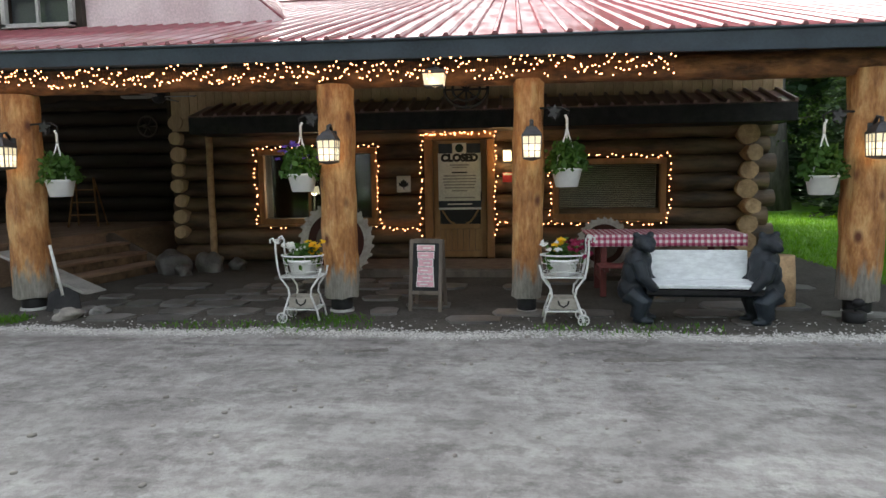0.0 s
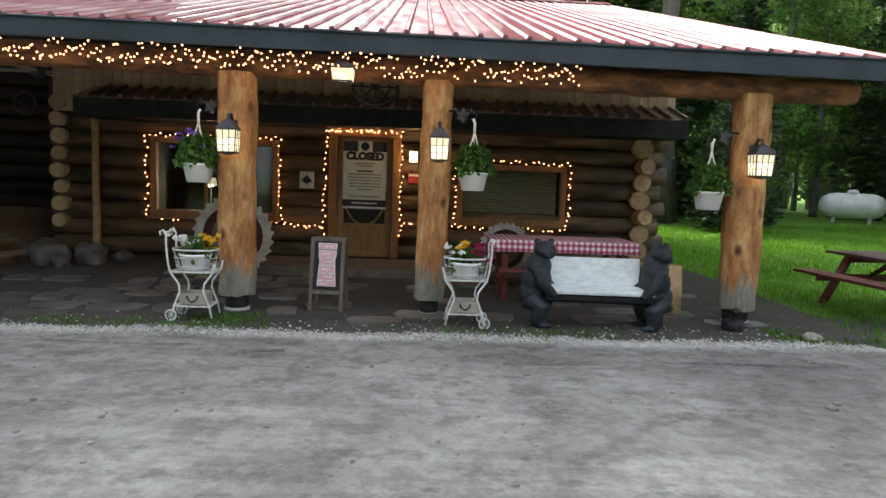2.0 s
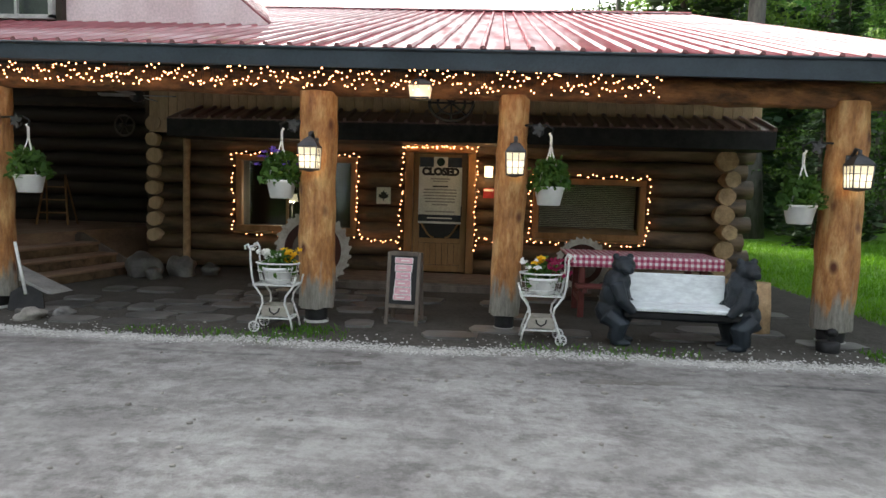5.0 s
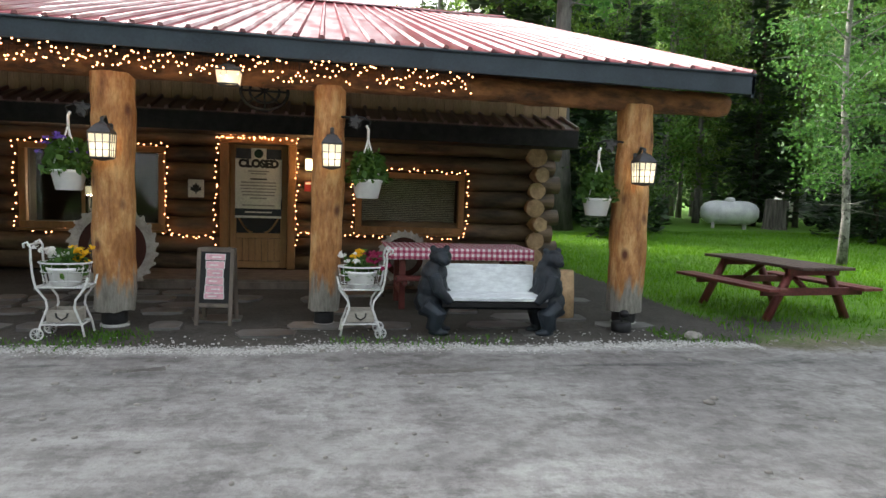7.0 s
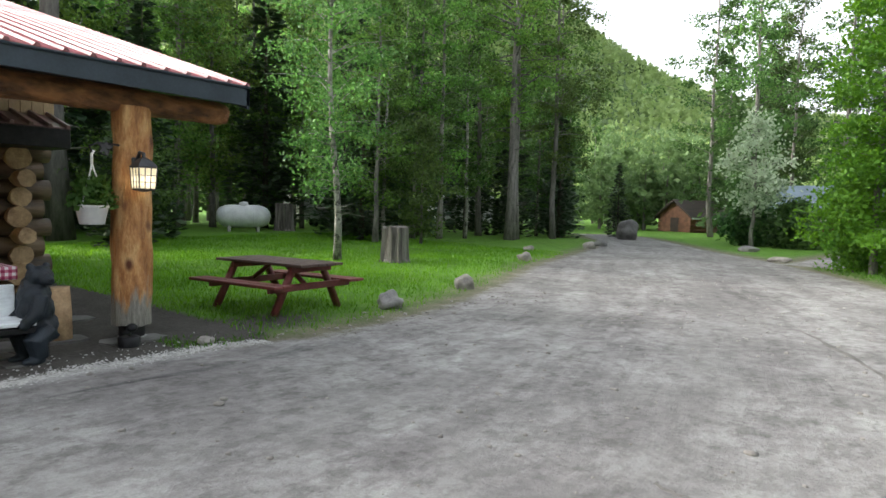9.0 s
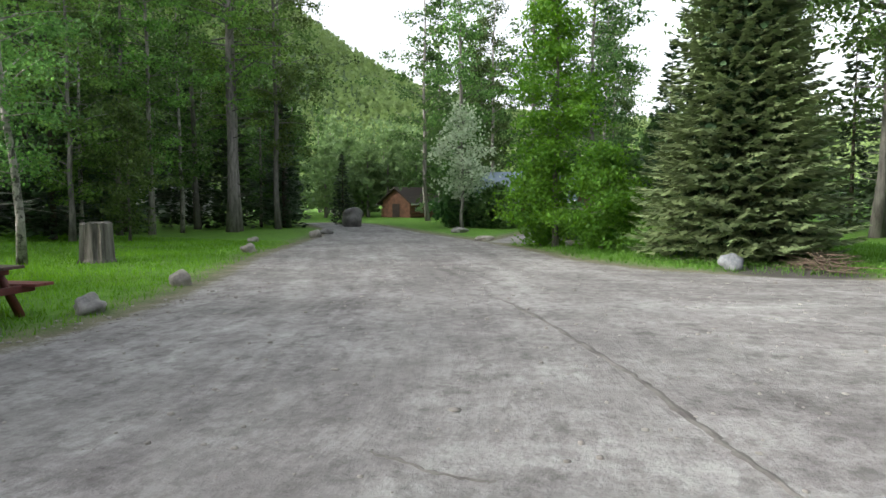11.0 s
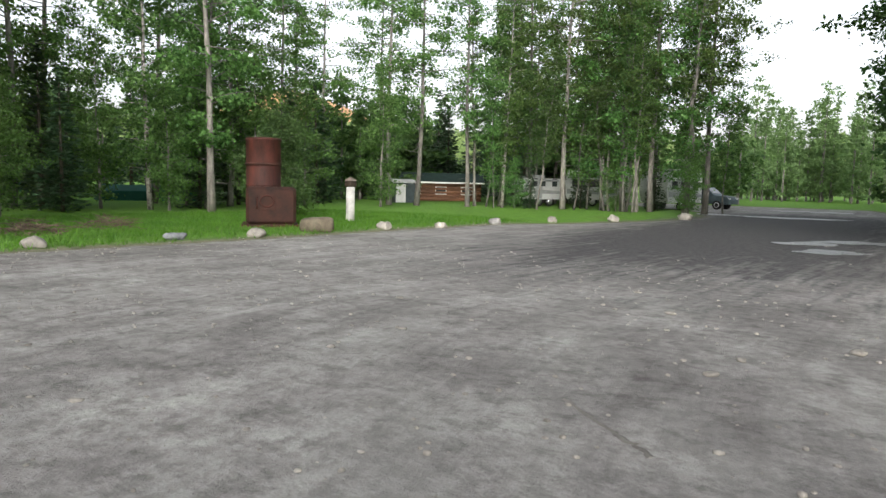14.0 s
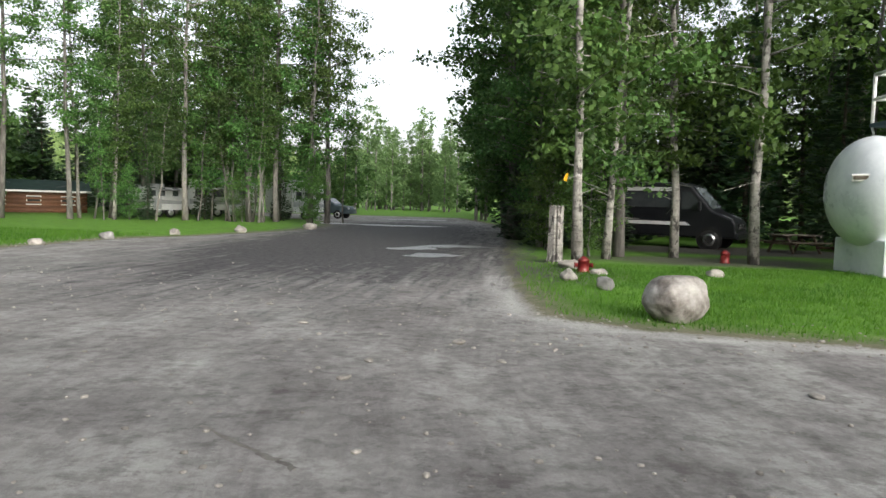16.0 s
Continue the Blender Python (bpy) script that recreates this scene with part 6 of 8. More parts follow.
wheel = thing("spoked_ornament", (-7.32, 12.8, 2.54), "small spoked wooden wheel ornament on the dark log wall", "ornament")
ring = [(0.2 * math.cos(a), 0, 0.2 * math.sin(a)) for a in [i * math.pi / 12 for i in range(25)]]
part("rim", Shape().tube(ring, 0.022, 6, False), M_SIGNWOOD, wheel)
for k in range(6):
    a = k * math.pi / 3
    part("spoke", Shape().tube([(0, 0, 0), (0.2 * math.cos(a), 0, 0.2 * math.sin(a))], 0.012, 5), M_SIGNWOOD, wheel)
part("hub", Shape().lathe((0, 0, 0), [(0.04, -0.03), (0.04, 0.14)], 10, True, "y"), M_SIGNWOOD, wheel)
fan = thing("ceiling_fan", (-5.4, 9.8, 2.73), "pale ceiling fan hanging at rest under the porch roof", "fan", turn=4)
part("rod", Shape().tube([(0, 0, 0.05), (0, 0, 0.80)], 0.014, 8), M_BRONZE, fan)
part("motor", Shape().lathe((0, 0, 0), [(0.0, -0.10), (0.06, -0.09), (0.10, -0.04), (0.10, 0.05), (0.04, 0.09), (0.0, 0.09)], 16), M_BRONZE, fan)
for k in range(4):
    a = radians(90 * k)
    part("blade", Shape().plate([(0.1, -0.03), (0.2, -0.06), (0.56, -0.07), (0.58, 0.0), (0.56, 0.07), (0.2, 0.06), (0.1, 0.03)], (0, 0, 0.0), 0.012, (math.cos(a), math.sin(a), 0), (-math.sin(a), math.cos(a), 0.18)), M_CONCRETE, fan)
for k, (x, y, r) in enumerate(((-5.35, 9.85, 0.25), (-4.82, 10.05, 0.22), (-5.05, 9.6, 0.13), (-4.45, 10.2, 0.13))):
    stone = rock((x, y), r, (1.05, 0.9, 0.95), M_SLAB, "dark grey boulder heaped beside the stair", 70 + k, 3, 0.5)

# upper storey that shows over the porch roof on the left
upper = thing("upper_storey", (0, 0, 0), "dark log upper storey with a window above the porch roof", "wall", kind="structure")
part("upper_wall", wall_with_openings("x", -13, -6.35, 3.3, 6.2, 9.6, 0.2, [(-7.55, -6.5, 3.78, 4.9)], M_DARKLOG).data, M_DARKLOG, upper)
bpy.data.objects.remove(bpy.data.objects["x"])
part("window_frame", Shape().box((-7.02, 9.47, 3.78), (1.15, 0.08, 0.06)).box((-7.02, 9.47, 4.2), (1.0, 0.05, 0.035)).box((-7.02, 9.47, 4.95), (1.15, 0.08, 0.08)).box((-7.56, 9.47, 4.36), (0.07, 0.08, 1.2)).box((-6.48, 9.47, 4.36), (0.07, 0.08, 1.2)).box((-7.02, 9.47, 4.36), (0.04, 0.05, 1.1)), M_CONCRETE, upper, "pale window frame")
pane = part("pane", Shape().box((-7.02, 9.58, 4.36), (1.0, 0.01, 1.1)), M_CARGLASS, upper)
# dark sheet standing for the unlit room behind the pane
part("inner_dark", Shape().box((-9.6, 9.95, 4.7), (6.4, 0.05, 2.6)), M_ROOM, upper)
dormer = thing("dormer_roof", (0, 0, 0), "pink-red ribbed metal dormer roof beside the upper storey", "roof", kind="structure")
part("roof_sheet", Shape().plate([(-6.45, 3.6), (-3.2, 3.6), (-3.2, 3.64), (-6.45, 6.3), (-6.5, 6.2)], (0, 13.4, 0), 7.6), M_SKYPALE, dormer)
for k in range(18):
    part("rib", Shape().tube([(-3.25, 9.75 + 0.4 * k, 3.70), (-6.42, 9.75 + 0.4 * k, 6.30)], 0.03, 4), M_RED, dormer)


# ---- porch things ----
def lantern(x, y, z, energy=0.6):
    e = thing("post_lantern", (x, y, z), "lit dark bronze lantern with leaded amber panes", "lamp", "post lanterns")
    part("back_plate", Shape().box((0.0, 0.115, 0.13), (0.09, 0.03, 0.2), b=0.008), M_BRONZE, e)
    part("arm", Shape().tube([(0, 0.12, 0.2), (0, 0.06, 0.29), (0, 0.0, 0.27), (0, 0, 0.21)], 0.016, 8), M_BRONZE, e)
    part("cap", Shape().lathe((0, 0, 0), [(0.115, 0.115), (0.118, 0.125), (0.09, 0.165), (0.055, 0.205), (0.03, 0.22), (0.015, 0.235)], 4, False), M_BRONZE, e).matrix_basis = pose(0, 0, 0, 0, 0, 45)
    glass = part("glass_box", Shape().lathe((0, 0, 0), [(0.098, -0.115), (0.11, 0.108)], 4, False), M_LAMPGLASS, e, "glowing amber glass panes")
    glass.matrix_basis = pose(0, 0, 0, 0, 0, 45)
    glass.visible_shadow = False
    part("base", Shape().lathe((0, 0, 0), [(0.02, -0.15), (0.1, -0.128), (0.102, -0.114)], 4, False), M_BRONZE, e).matrix_basis = pose(0, 0, 0, 0, 0, 45)
    for k in range(4):
        a = radians(90 * k)
        for u in (-0.0715, -0.024, 0.024, 0.0715):
            c0, c1 = Vector((u * 0.97, -0.0705, -0.115)), Vector((u * 1.08, -0.0795, 0.11))
            r = Matrix.Rotation(a, 3, "Z")
            part("lead_bar", Shape().tube([r @ c0, r @ c1], 0.0045, 4), M_BRONZE, e)
        for zz in (-0.045, 0.03):
            w = 0.073 + zz * 0.03
            r = Matrix.Rotation(a, 3, "Z")
            part("lead_bar", Shape().tube([r @ Vector((-w, -w - 0.002, zz)), r @ Vector((w, -w - 0.002, zz))], 0.004, 4), M_BRONZE, e)
    e.matrix_basis = pose(x, y, z) @ Matrix.Diagonal((1.2, 1.2, 0.92, 1))
    lamp = new("lantern_light", bpy.data.lights.new("lantern_light", "POINT"))
    lamp.data.energy, lamp.data.color, lamp.data.shadow_soft_size = energy, (1.0, 0.66, 0.32), 0.06
    lamp.location = (x, y, z)
    return e


for x, y, z in ((-5.48, 6.66, 1.735), (-1.885, 6.68, 1.735), (0.175, 6.72, 1.735), (3.42, 6.68, 1.69)):
    lantern(x, y, z)

ceil_lamp = thing("porch_lamp", (-0.79, 6.74, 2.42), "lit square amber lamp under the porch ceiling", "lamp")
part("cap", Shape().box((0, 0, 0.07), (0.24, 0.24, 0.04), b=0.008).box((0, 0, 0.10), (0.12, 0.12, 0.04), b=0.008), M_BRONZE, ceil_lamp)
part("stem", Shape().tube([(0, 0, 0.12), (0, 0, 0.21)], 0.02, 8), M_BRONZE, ceil_lamp)
gl = part("glass_box", Shape().lathe((0, 0, 0), [(0.13, -0.06), (0.15, 0.05)], 4, False), M_LAMPGLASS, ceil_lamp, "glowing amber glass")
gl.matrix_basis = pose(0, 0, 0, 0, 0, 45)
gl.visible_shadow = False
part("base", Shape().box((0, 0, -0.068), (0.19, 0.19, 0.016), b=0.004), M_BRONZE, ceil_lamp)
pl = new("porch_light", bpy.data.lights.new("porch_light", "POINT"))
pl.data.energy, pl.data.color, pl.data.shadow_soft_size = 1.6, (1.0, 0.68, 0.34), 0.12
pl.location = (-0.79, 6.74, 2.40)
sl = new("sconce_light", bpy.data.lights.new("sconce_light", "POINT"))
sl.data.energy, sl.data.color, sl.data.shadow_soft_size = 2.0, (1.0, 0.62, 0.28), 0.07
sl.location = (-0.11, WALL_Y - 0.36, 1.77)
medal = thing("iron_medallion", (-0.52, 7.4, 2.40), "black pierced iron medallion hanging under the porch ceiling", "ornament")
for r, t in ((0.24, 0.018), (0.15, 0.014)):
    part("ring", Shape().tube([(r * math.cos(i * math.pi / 14), 0, r * 0.8 * math.sin(i * math.pi / 14)) for i in range(29)], t, 6, False), M_BLACK, medal)
for k in range(8):
    a = k * math.pi / 4
    part("spoke", Shape().tube([(0, 0, 0), (0.24 * math.cos(a), 0, 0.19 * math.sin(a))], 0.012, 5), M_BLACK, medal)
part("chain", Shape().tube([(0, 0, 0.19), (0, 0, 0.46)], 0.008, 5), M_BLACK, medal)


def flowers_on(name, n, spread, height, size, material, seed, parent, label, low=0.0, dx=0.0):
    rng = np.random.default_rng(seed)
    for k in range(n):
        c = np.array([rng.normal() * spread[0], rng.normal() * spread[1], low + rng.uniform(0.2, 1) * height])
        a0, tilt, pts = rng.uniform(0, 6.28), rng.normal(size=2) * 0.5, []
        for j in range(5):
            a = a0 + j * 1.2566
            d = np.array([math.cos(a), math.sin(a) * 0.6, 0.35 * math.sin(a) + tilt[0]])
            e2 = np.array([-math.sin(a), math.cos(a) * 0.6, 0.35 * math.cos(a) + tilt[1]])
            s = size * rng.uniform(0.8, 1.1)
            pts += [0 * c, d * s * 0.6 - e2 * s * 0.42, d * s, d * s * 0.6 + e2 * s * 0.42]
        o = part(name, loose_quads(name, np.array(pts)), material, parent, label)
        o.location = c + [dx, 0, 0]


def leaves_on(n, spread, height, size, material, seed, parent, low=0.0, hang=0.0):
    rng = np.random.default_rng(seed)
    a, r = rng.uniform(0, 6.28, n), np.sqrt(rng.uniform(0, 1, n))
    z = rng.uniform(0, 1, n)
    k = 1.0 - 0.45 * z
    p = np.stack([np.cos(a) * r * spread[0] * k, np.sin(a) * r * spread[1] * k, low + z * height - hang * r**3], 1)
    p += rng.normal(size=p.shape) * 0.02
    return part("foliage", quad_mesh("foliage", p, size, rng, 0.4, 1.25), material, parent)


def hanging_basket(x, z, side, flower, seed, label):
    """A white basket on an iron bracket; side says where its post stands."""
    e = thing("hanging_basket", (x, 6.95, z), label, "plant", "hanging baskets")
    part("pot", Shape().lathe((0, 0, 0), [(0.10, -0.115), (0.115, -0.11), (0.15, 0.05), (0.158, 0.055), (0.158, 0.075), (0.148, 0.078), (0.142, 0.05), (0.0, 0.04)], 20), M_PLASTIC, e, "white plastic pot")
    for k in range(3):
        a = radians(90 + 120 * k)
        part("strap", Shape().tube([(0.15 * math.cos(a), 0.15 * math.sin(a), 0.06), (0.02 * math.cos(a), 0.02 * math.sin(a), 0.42), (0, 0, 0.5)], 0.008, 5), M_PLASTIC, e)
    part("hook", Shape().tube([(0, 0, 0.48), (0.0, 0, 0.58), (0.02 * side, 0, 0.62)], 0.014, 6), M_PLASTIC, e)
    leaves_on(620, (0.25, 0.21), 0.27, 0.062, M_POTGREEN, seed, e, 0.075, 0.03)
    if flower:
        flowers_on("bloom", 16, (0.10, 0.08), 0.30, 0.05, flower, seed + 1, e, "purple pansy", 0.12)
    br = thing("basket_bracket", (x, 6.95, z + 0.6), "black iron scroll bracket with leaf ornament", "bracket", "basket brackets")
    ln = 0.30
    part("bar", Shape().tube([(0.0, 0, 0.0), (-0.02 * side, 0, 0.06), (0.06 * side, 0, 0.1), (ln * side, 0, 0.09)], 0.011, 6), M_BLACK, br)
    part("scroll", Shape().tube([(side * (0.13 + 0.07 * math.cos(a) * (1 - a / 14)), 0, 0.03 + 0.07 * math.sin(a) * (1 - a / 14)) for a in [i * 0.5 for i in range(18)]], 0.008, 5), M_BLACK, br)
    for k in range(5):
        a = radians(20 + 65 * k)
        part("iron_leaf", Shape().plate([(0, 0), (0.03, 0.022), (0.085, 0), (0.03, -0.022)], (side * 0.13, -0.012, 0.05), 0.006, (math.cos(a), 0, math.sin(a)), (-math.sin(a), 0, math.cos(a))), M_BRONZE, br)
    return e


hanging_basket(-5.05, 1.41, -1, None, 81, "white hanging basket of trailing green leaves")
hanging_basket(-2.26, 1.43, 1, M_PURPLEFLOWER, 82, "white hanging basket of green leaves and purple pansies")
hanging_basket(0.54, 1.44, -1, None, 83, "white hanging basket of bright green leaves")
hanging_basket(3.03, 1.33, 1, None, 84, "white hanging basket of dark trailing leaves")


M_BOXWOOD = surface("greyed_box_wood", (0.24, 0.215, 0.18), (0.46, 0.43, 0.38), 5, 0.75, 0.25, stretch=(0.4, 1, 1))


def plant_cart(x, y, flip, blooms, seed, label):
    """A white wire cart: curved legs, wire basket, lower shelf with a box, two wheels."""
    e = thing("plant_cart", (x, y, 0), label, "plant stand", "plant carts")
    f = flip
    for yy in (-0.13, 0.13):
        for sx in (-1, 1):
            leg = [(sx * 0.19, yy, 0.03), (sx * 0.17, yy, 0.13), (sx * 0.11, yy, 0.29), (sx * 0.12, yy, 0.36), (sx * 0.2, yy, 0.47), (sx * 0.22, yy, 0.56)]
            if sx == f:
                leg += [(sx * 0.235, yy, 0.72), (sx * 0.235, yy, 0.82), (sx * 0.26, yy, 0.865), (sx * 0.29, yy, 0.85), (sx * 0.285, yy, 0.815)]
            part("leg", Shape().tube(leg, 0.011, 6), M_WHITEMETAL, e)
    for z, w in ((0.14, 0.17), (0.47, 0.205)):
        for yy in (-0.13, 0.13):
            part("rail", Shape().tube([(-w, yy, z), (w, yy, z)], 0.009, 6), M_WHITEMETAL, e)
        for sx in (-1, 1):
            part("rail", Shape().tube([(sx * w, -0.13, z), (sx * w, 0.13, z)], 0.009, 6), M_WHITEMETAL, e)
        for k in range(5):
            part("shelf_wire", Shape().tube([(-w, -0.1 + 0.05 * k, z), (w, -0.1 + 0.05 * k, z)], 0.0035, 4), M_WHITEMETAL, e)
    for z, r in ((0.68, 0.215), (0.60, 0.205), (0.52, 0.188)):
        part("basket_hoop", Shape().tube([(r * math.cos(i * math.pi / 12), r * 0.68 * math.sin(i * math.pi / 12), z) for i in range(25)], 0.009 if z == 0.68 else 0.004, 6, False), M_WHITEMETAL, e)
    for i in range(10):
        a = i * math.pi / 5
        part("basket_wire", Shape().tube([(0.18 * math.cos(a), 0.122 * math.sin(a), 0.475), (0.215 * math.cos(a), 0.146 * math.sin(a), 0.68)], 0.003, 4), M_WHITEMETAL, e)
    part("handle", Shape().tube([(f * 0.255, -0.13, 0.84), (f * 0.255, 0.13, 0.84)], 0.01, 6), M_WHITEMETAL, e)
    for yy in (-0.15, 0.15):
        w = part("wheel", Shape().tube([(f * 0.19 + 0.05 * math.cos(i * math.pi / 10), yy, 0.058 + 0.05 * math.sin(i * math.pi / 10)) for i in range(21)], 0.008, 6, False), M_WHITEMETAL, e)
        for k in range(4):
            a = k * math.pi / 4
            part("spoke", Shape().tube([(f * 0.19 - 0.05 * math.cos(a), yy, 0.058 - 0.05 * math.sin(a)), (f * 0.19 + 0.05 * math.cos(a), yy, 0.058 + 0.05 * math.sin(a))], 0.004, 4), M_WHITEMETAL, w)
    pot = thing("flower_pot", (x, y, 0.475), "white oval pot of mixed garden flowers", "plant", "potted flowers")
    part("pot", Shape().lathe((0, 0, 0), [(0.105, 0.002), (0.118, 0.01), (0.148, 0.14), (0.158, 0.145), (0.158, 0.165), (0.14, 0.165), (0.13, 0.13), (0.0, 0.12)], 20), M_PLASTIC, pot)
    leaves_on(330, (0.19, 0.13), 0.16, 0.055, M_POTGREEN, seed, pot, 0.13, 0.03)
    for i, (m, n, dx, lab) in enumerate(blooms):
        flowers_on("bloom", n, (0.055, 0.05), 0.17, 0.046, m, seed + 5 + i, pot, lab, 0.18, dx)
    box = thing("wooden_box", (x, y, 0.15), "small whitewashed wooden box with a heart-shaped handle", "box", "boxes on the carts")
    part("body", Shape().box((0, -0.1, 0.06), (0.26, 0.015, 0.11), b=0.003).box((0, 0.1, 0.06), (0.26, 0.015, 0.11), b=0.003).box((-0.122, 0, 0.06), (0.015, 0.184, 0.11)).box((0.122, 0, 0.06), (0.015, 0.184, 0.11)).box((0, 0, 0.008), (0.24, 0.18, 0.012)), M_BOXWOOD, box)
    part("handle", Shape().tube([(-0.05, -0.11, 0.09), (-0.04, -0.12, 0.055), (0, -0.122, 0.03), (0.04, -0.12, 0.055), (0.05, -0.11, 0.09)], 0.008, 5), M_BLACK, box)
    return e


plant_cart(-2.15, 6.52, -1, [(M_WHITEFLOWER, 22, -0.08, "white petunia"), (M_YELLOWFLOWER, 16, 0.12, "yellow pansy")], 90, "white scrolled wire cart with white and yellow flowers")
plant_cart(0.47, 6.5, 1, [(M_YELLOWFLOWER, 9, -0.02, "yellow pansy"), (M_CRIMSON, 18, 0.15, "dark crimson coleus"), (M_WHITEFLOWER, 6, -0.1, "white petunia")], 95, "white scrolled wire cart with yellow and crimson plants")

sign = thing("sandwich_board", (-0.95, 7.15, 0), "grey wooden sandwich board with pink lettering on black", "sign", turn=-6)
for fb, sg in ((-1, 1), (1, -1)):
    rot = Euler((radians(-9 * sg), 0, 0))
    c = 0.09 * fb
    for sx in (-0.165, 0.165):
        part("post", Shape().box((sx, c, 0.385), (0.04, 0.03, 0.78), rot, 0.004), M_SIGNWOOD, sign)
    part("top_rail", Shape().box((0, 0.032 * fb, 0.755), (0.29, 0.03, 0.045), rot, 0.004), M_SIGNWOOD, sign)
    part("foot_rail", Shape().box((0, 0.122 * fb, 0.2), (0.29, 0.03, 0.04), rot, 0.004), M_SIGNWOOD, sign)
    part("panel", Shape().box((0, 0.077 * fb, 0.48), (0.29, 0.012, 0.52), rot), M_BLACK, sign)
rot = Euler((radians(-9), 0, 0))
for k, z in enumerate((0.685, 0.605, 0.525, 0.445, 0.365, 0.295)):
    w, hh = (0.20, 0.19, 0.17, 0.18, 0.19, 0.20)[k], (0.066, 0.078, 0.08, 0.078, 0.078, 0.062)[k]
    yy = -0.077 - 0.012 + (z - 0.48) * 0.158
    bar = part("letter_bar", Shape().box((0, yy, z), (w, 0.006, hh), rot, 0.0029), M_WHITE, sign, "white-edged pink letter block")
    part("fill", Shape().box((0.0, yy - 0.003, z), (w - 0.016, 0.005, hh - 0.010), rot, 0.002), M_PINK, bar)
    part("slot", Shape().box((0.015 * (-1) ** k, yy - 0.005, z), (w * 0.45, 0.005, 0.012), rot), M_WHITE, bar)

# bench held up by two carved bears
bench = thing("bear_bench", (1.80, 6.52, 0), "white plank bench held by two black carved wooden bears", "bench", turn=-3)
part("seat", Shape().box((0.0, -0.015, 0.395), (1.06, 0.26, 0.04), Euler((radians(7), 0, 0)), 0.008), M_BENCHWHITE, bench)
part("seat_rail", Shape().box((0.0, 0.0, 0.335), (1.06, 0.25, 0.05), Euler((radians(7), 0, 0)), 0.006), M_BLACK, bench)
part("support_log", Shape().tube([(-0.5, -0.02, 0.30), (0.5, -0.02, 0.30)], 0.04, 9, True, 0.1, 3), M_BEAR, bench)
part("backrest", Shape().box((-0.02, 0.145, 0.550), (0.92, 0.04, 0.30), Euler((radians(-12), 0, 0)), 0.008), M_BENCHWHITE, bench)


def bear(parent, x, s, look_out):
    """A standing bear in profile, knees bent, arms under the seat; s is the way it faces."""
    b = Shape()
    b.ball((-0.04, 0, 0.32), 0.135, 2, (1.0, 1.0, 1.15), 0.10, 3)
    b.ball((-0.09, 0, 0.28), 0.08, 2, (1.0, 1.1, 1.0), 0.08, 8)
    b.ball((-0.01, 0, 0.46), 0.135, 2, (1.0, 1.0, 1.3), 0.10, 4)
    b.ball((0.0, 0, 0.60), 0.122, 2, (1.0, 1.12, 1.1), 0.08, 6)
    b.ball((0.02, 0, 0.69), 0.08, 2, (1.0, 1.0, 1.0), 0.05, 7)
    hx, hy = (0.05, -0.02) if not look_out else (-0.02, -0.04)
    b.ball((hx, hy, 0.765), 0.094, 2, (1.08, 1.0, 0.98), 0.05, 5)
    mx, my = (0.55, -0.83) if not look_out else (-0.1, -0.99)
    b.tube([(hx + 0.04 * mx, hy + 0.04 * my, 0.755), (hx + 0.10 * mx, hy + 0.10 * my, 0.728), (hx + 0.135 * mx, hy + 0.135 * my, 0.722)], [0.062, 0.046, 0.03], 10)
    for k in (-1, 1):
        b.ball((hx - 0.015 * mx - 0.066 * k * my, hy - 0.015 * my + 0.066 * k * mx, 0.845), 0.031, 2, (1, 1, 1.1))
        b.tube([(0.01, 0.105 * k, 0.60), (0.06, 0.13 * k, 0.45), (0.16, 0.10 * k, 0.335)], [0.062, 0.055, 0.042], 9)
        b.tube([(-0.06, 0.075 * k, 0.29), (0.05, 0.095 * k, 0.21), (0.01, 0.09 * k, 0.06)], [0.108, 0.090, 0.066], 9)
        b.ball((0.06, 0.09 * k, 0.038), 0.055, 2, (1.75, 1.0, 0.68))
    o = part("bear", b, M_BEAR, parent, "black carved bear statue")
    o.matrix_basis = pose(x, 0.03, 0, 0, 0, -14 * s) @ Matrix.Diagonal((1.14 * s, 1.14, 1.02, 1))
    fuse = o.modifiers.new("fuse", "REMESH")
    fuse.mode, fuse.voxel_size, fuse.use_smooth_shade = "VOXEL", 0.011, True
    return o


bear(bench, -0.60, 1, False)
bear(bench, 0.56, -1, True)

stool = thing("stump_stool", (2.86, 7.35, 0), "short barked log stool beside the bench", "stool")
part("trunk", Shape().tube([(0, 0, 0), (0.01, 0, 0.3), (0, 0, 0.56)], [0.125, 0.11, 0.105], 14, True, 0.05, 6), M_LOGEND, stool)

table = thing("trestle_table", (1.75, 8.25, 0), "long wooden table under a checked cloth", "table")
part("tabletop", Shape().box((0, 0, 0.72), (1.75, 0.75, 0.04), b=0.006), M_SIGNWOOD, table)
for sx in (-0.7, 0.7):
    for sy in (-0.3, 0.3):
        part("leg", Shape().box((sx, sy, 0.35), (0.07, 0.07, 0.7), b=0.006), M_PICNIC, table)
    part("crossbar", Shape().box((sx, 0, 0.2), (0.05, 0.53, 0.06), b=0.004), M_PICNIC, table)
part("bench_board", Shape().box((0, -0.52, 0.40), (1.6, 0.2, 0.04), b=0.006), M_PICNIC, table)
for sx in (-0.7, 0.7):
    part("bench_arm", Shape().box((sx, -0.42, 0.355), (0.05, 0.36, 0.045)), M_PICNIC, table)
cloth = Shape()
nx, ny = 36, 14
W, D = 0.90, 0.40
grid = []
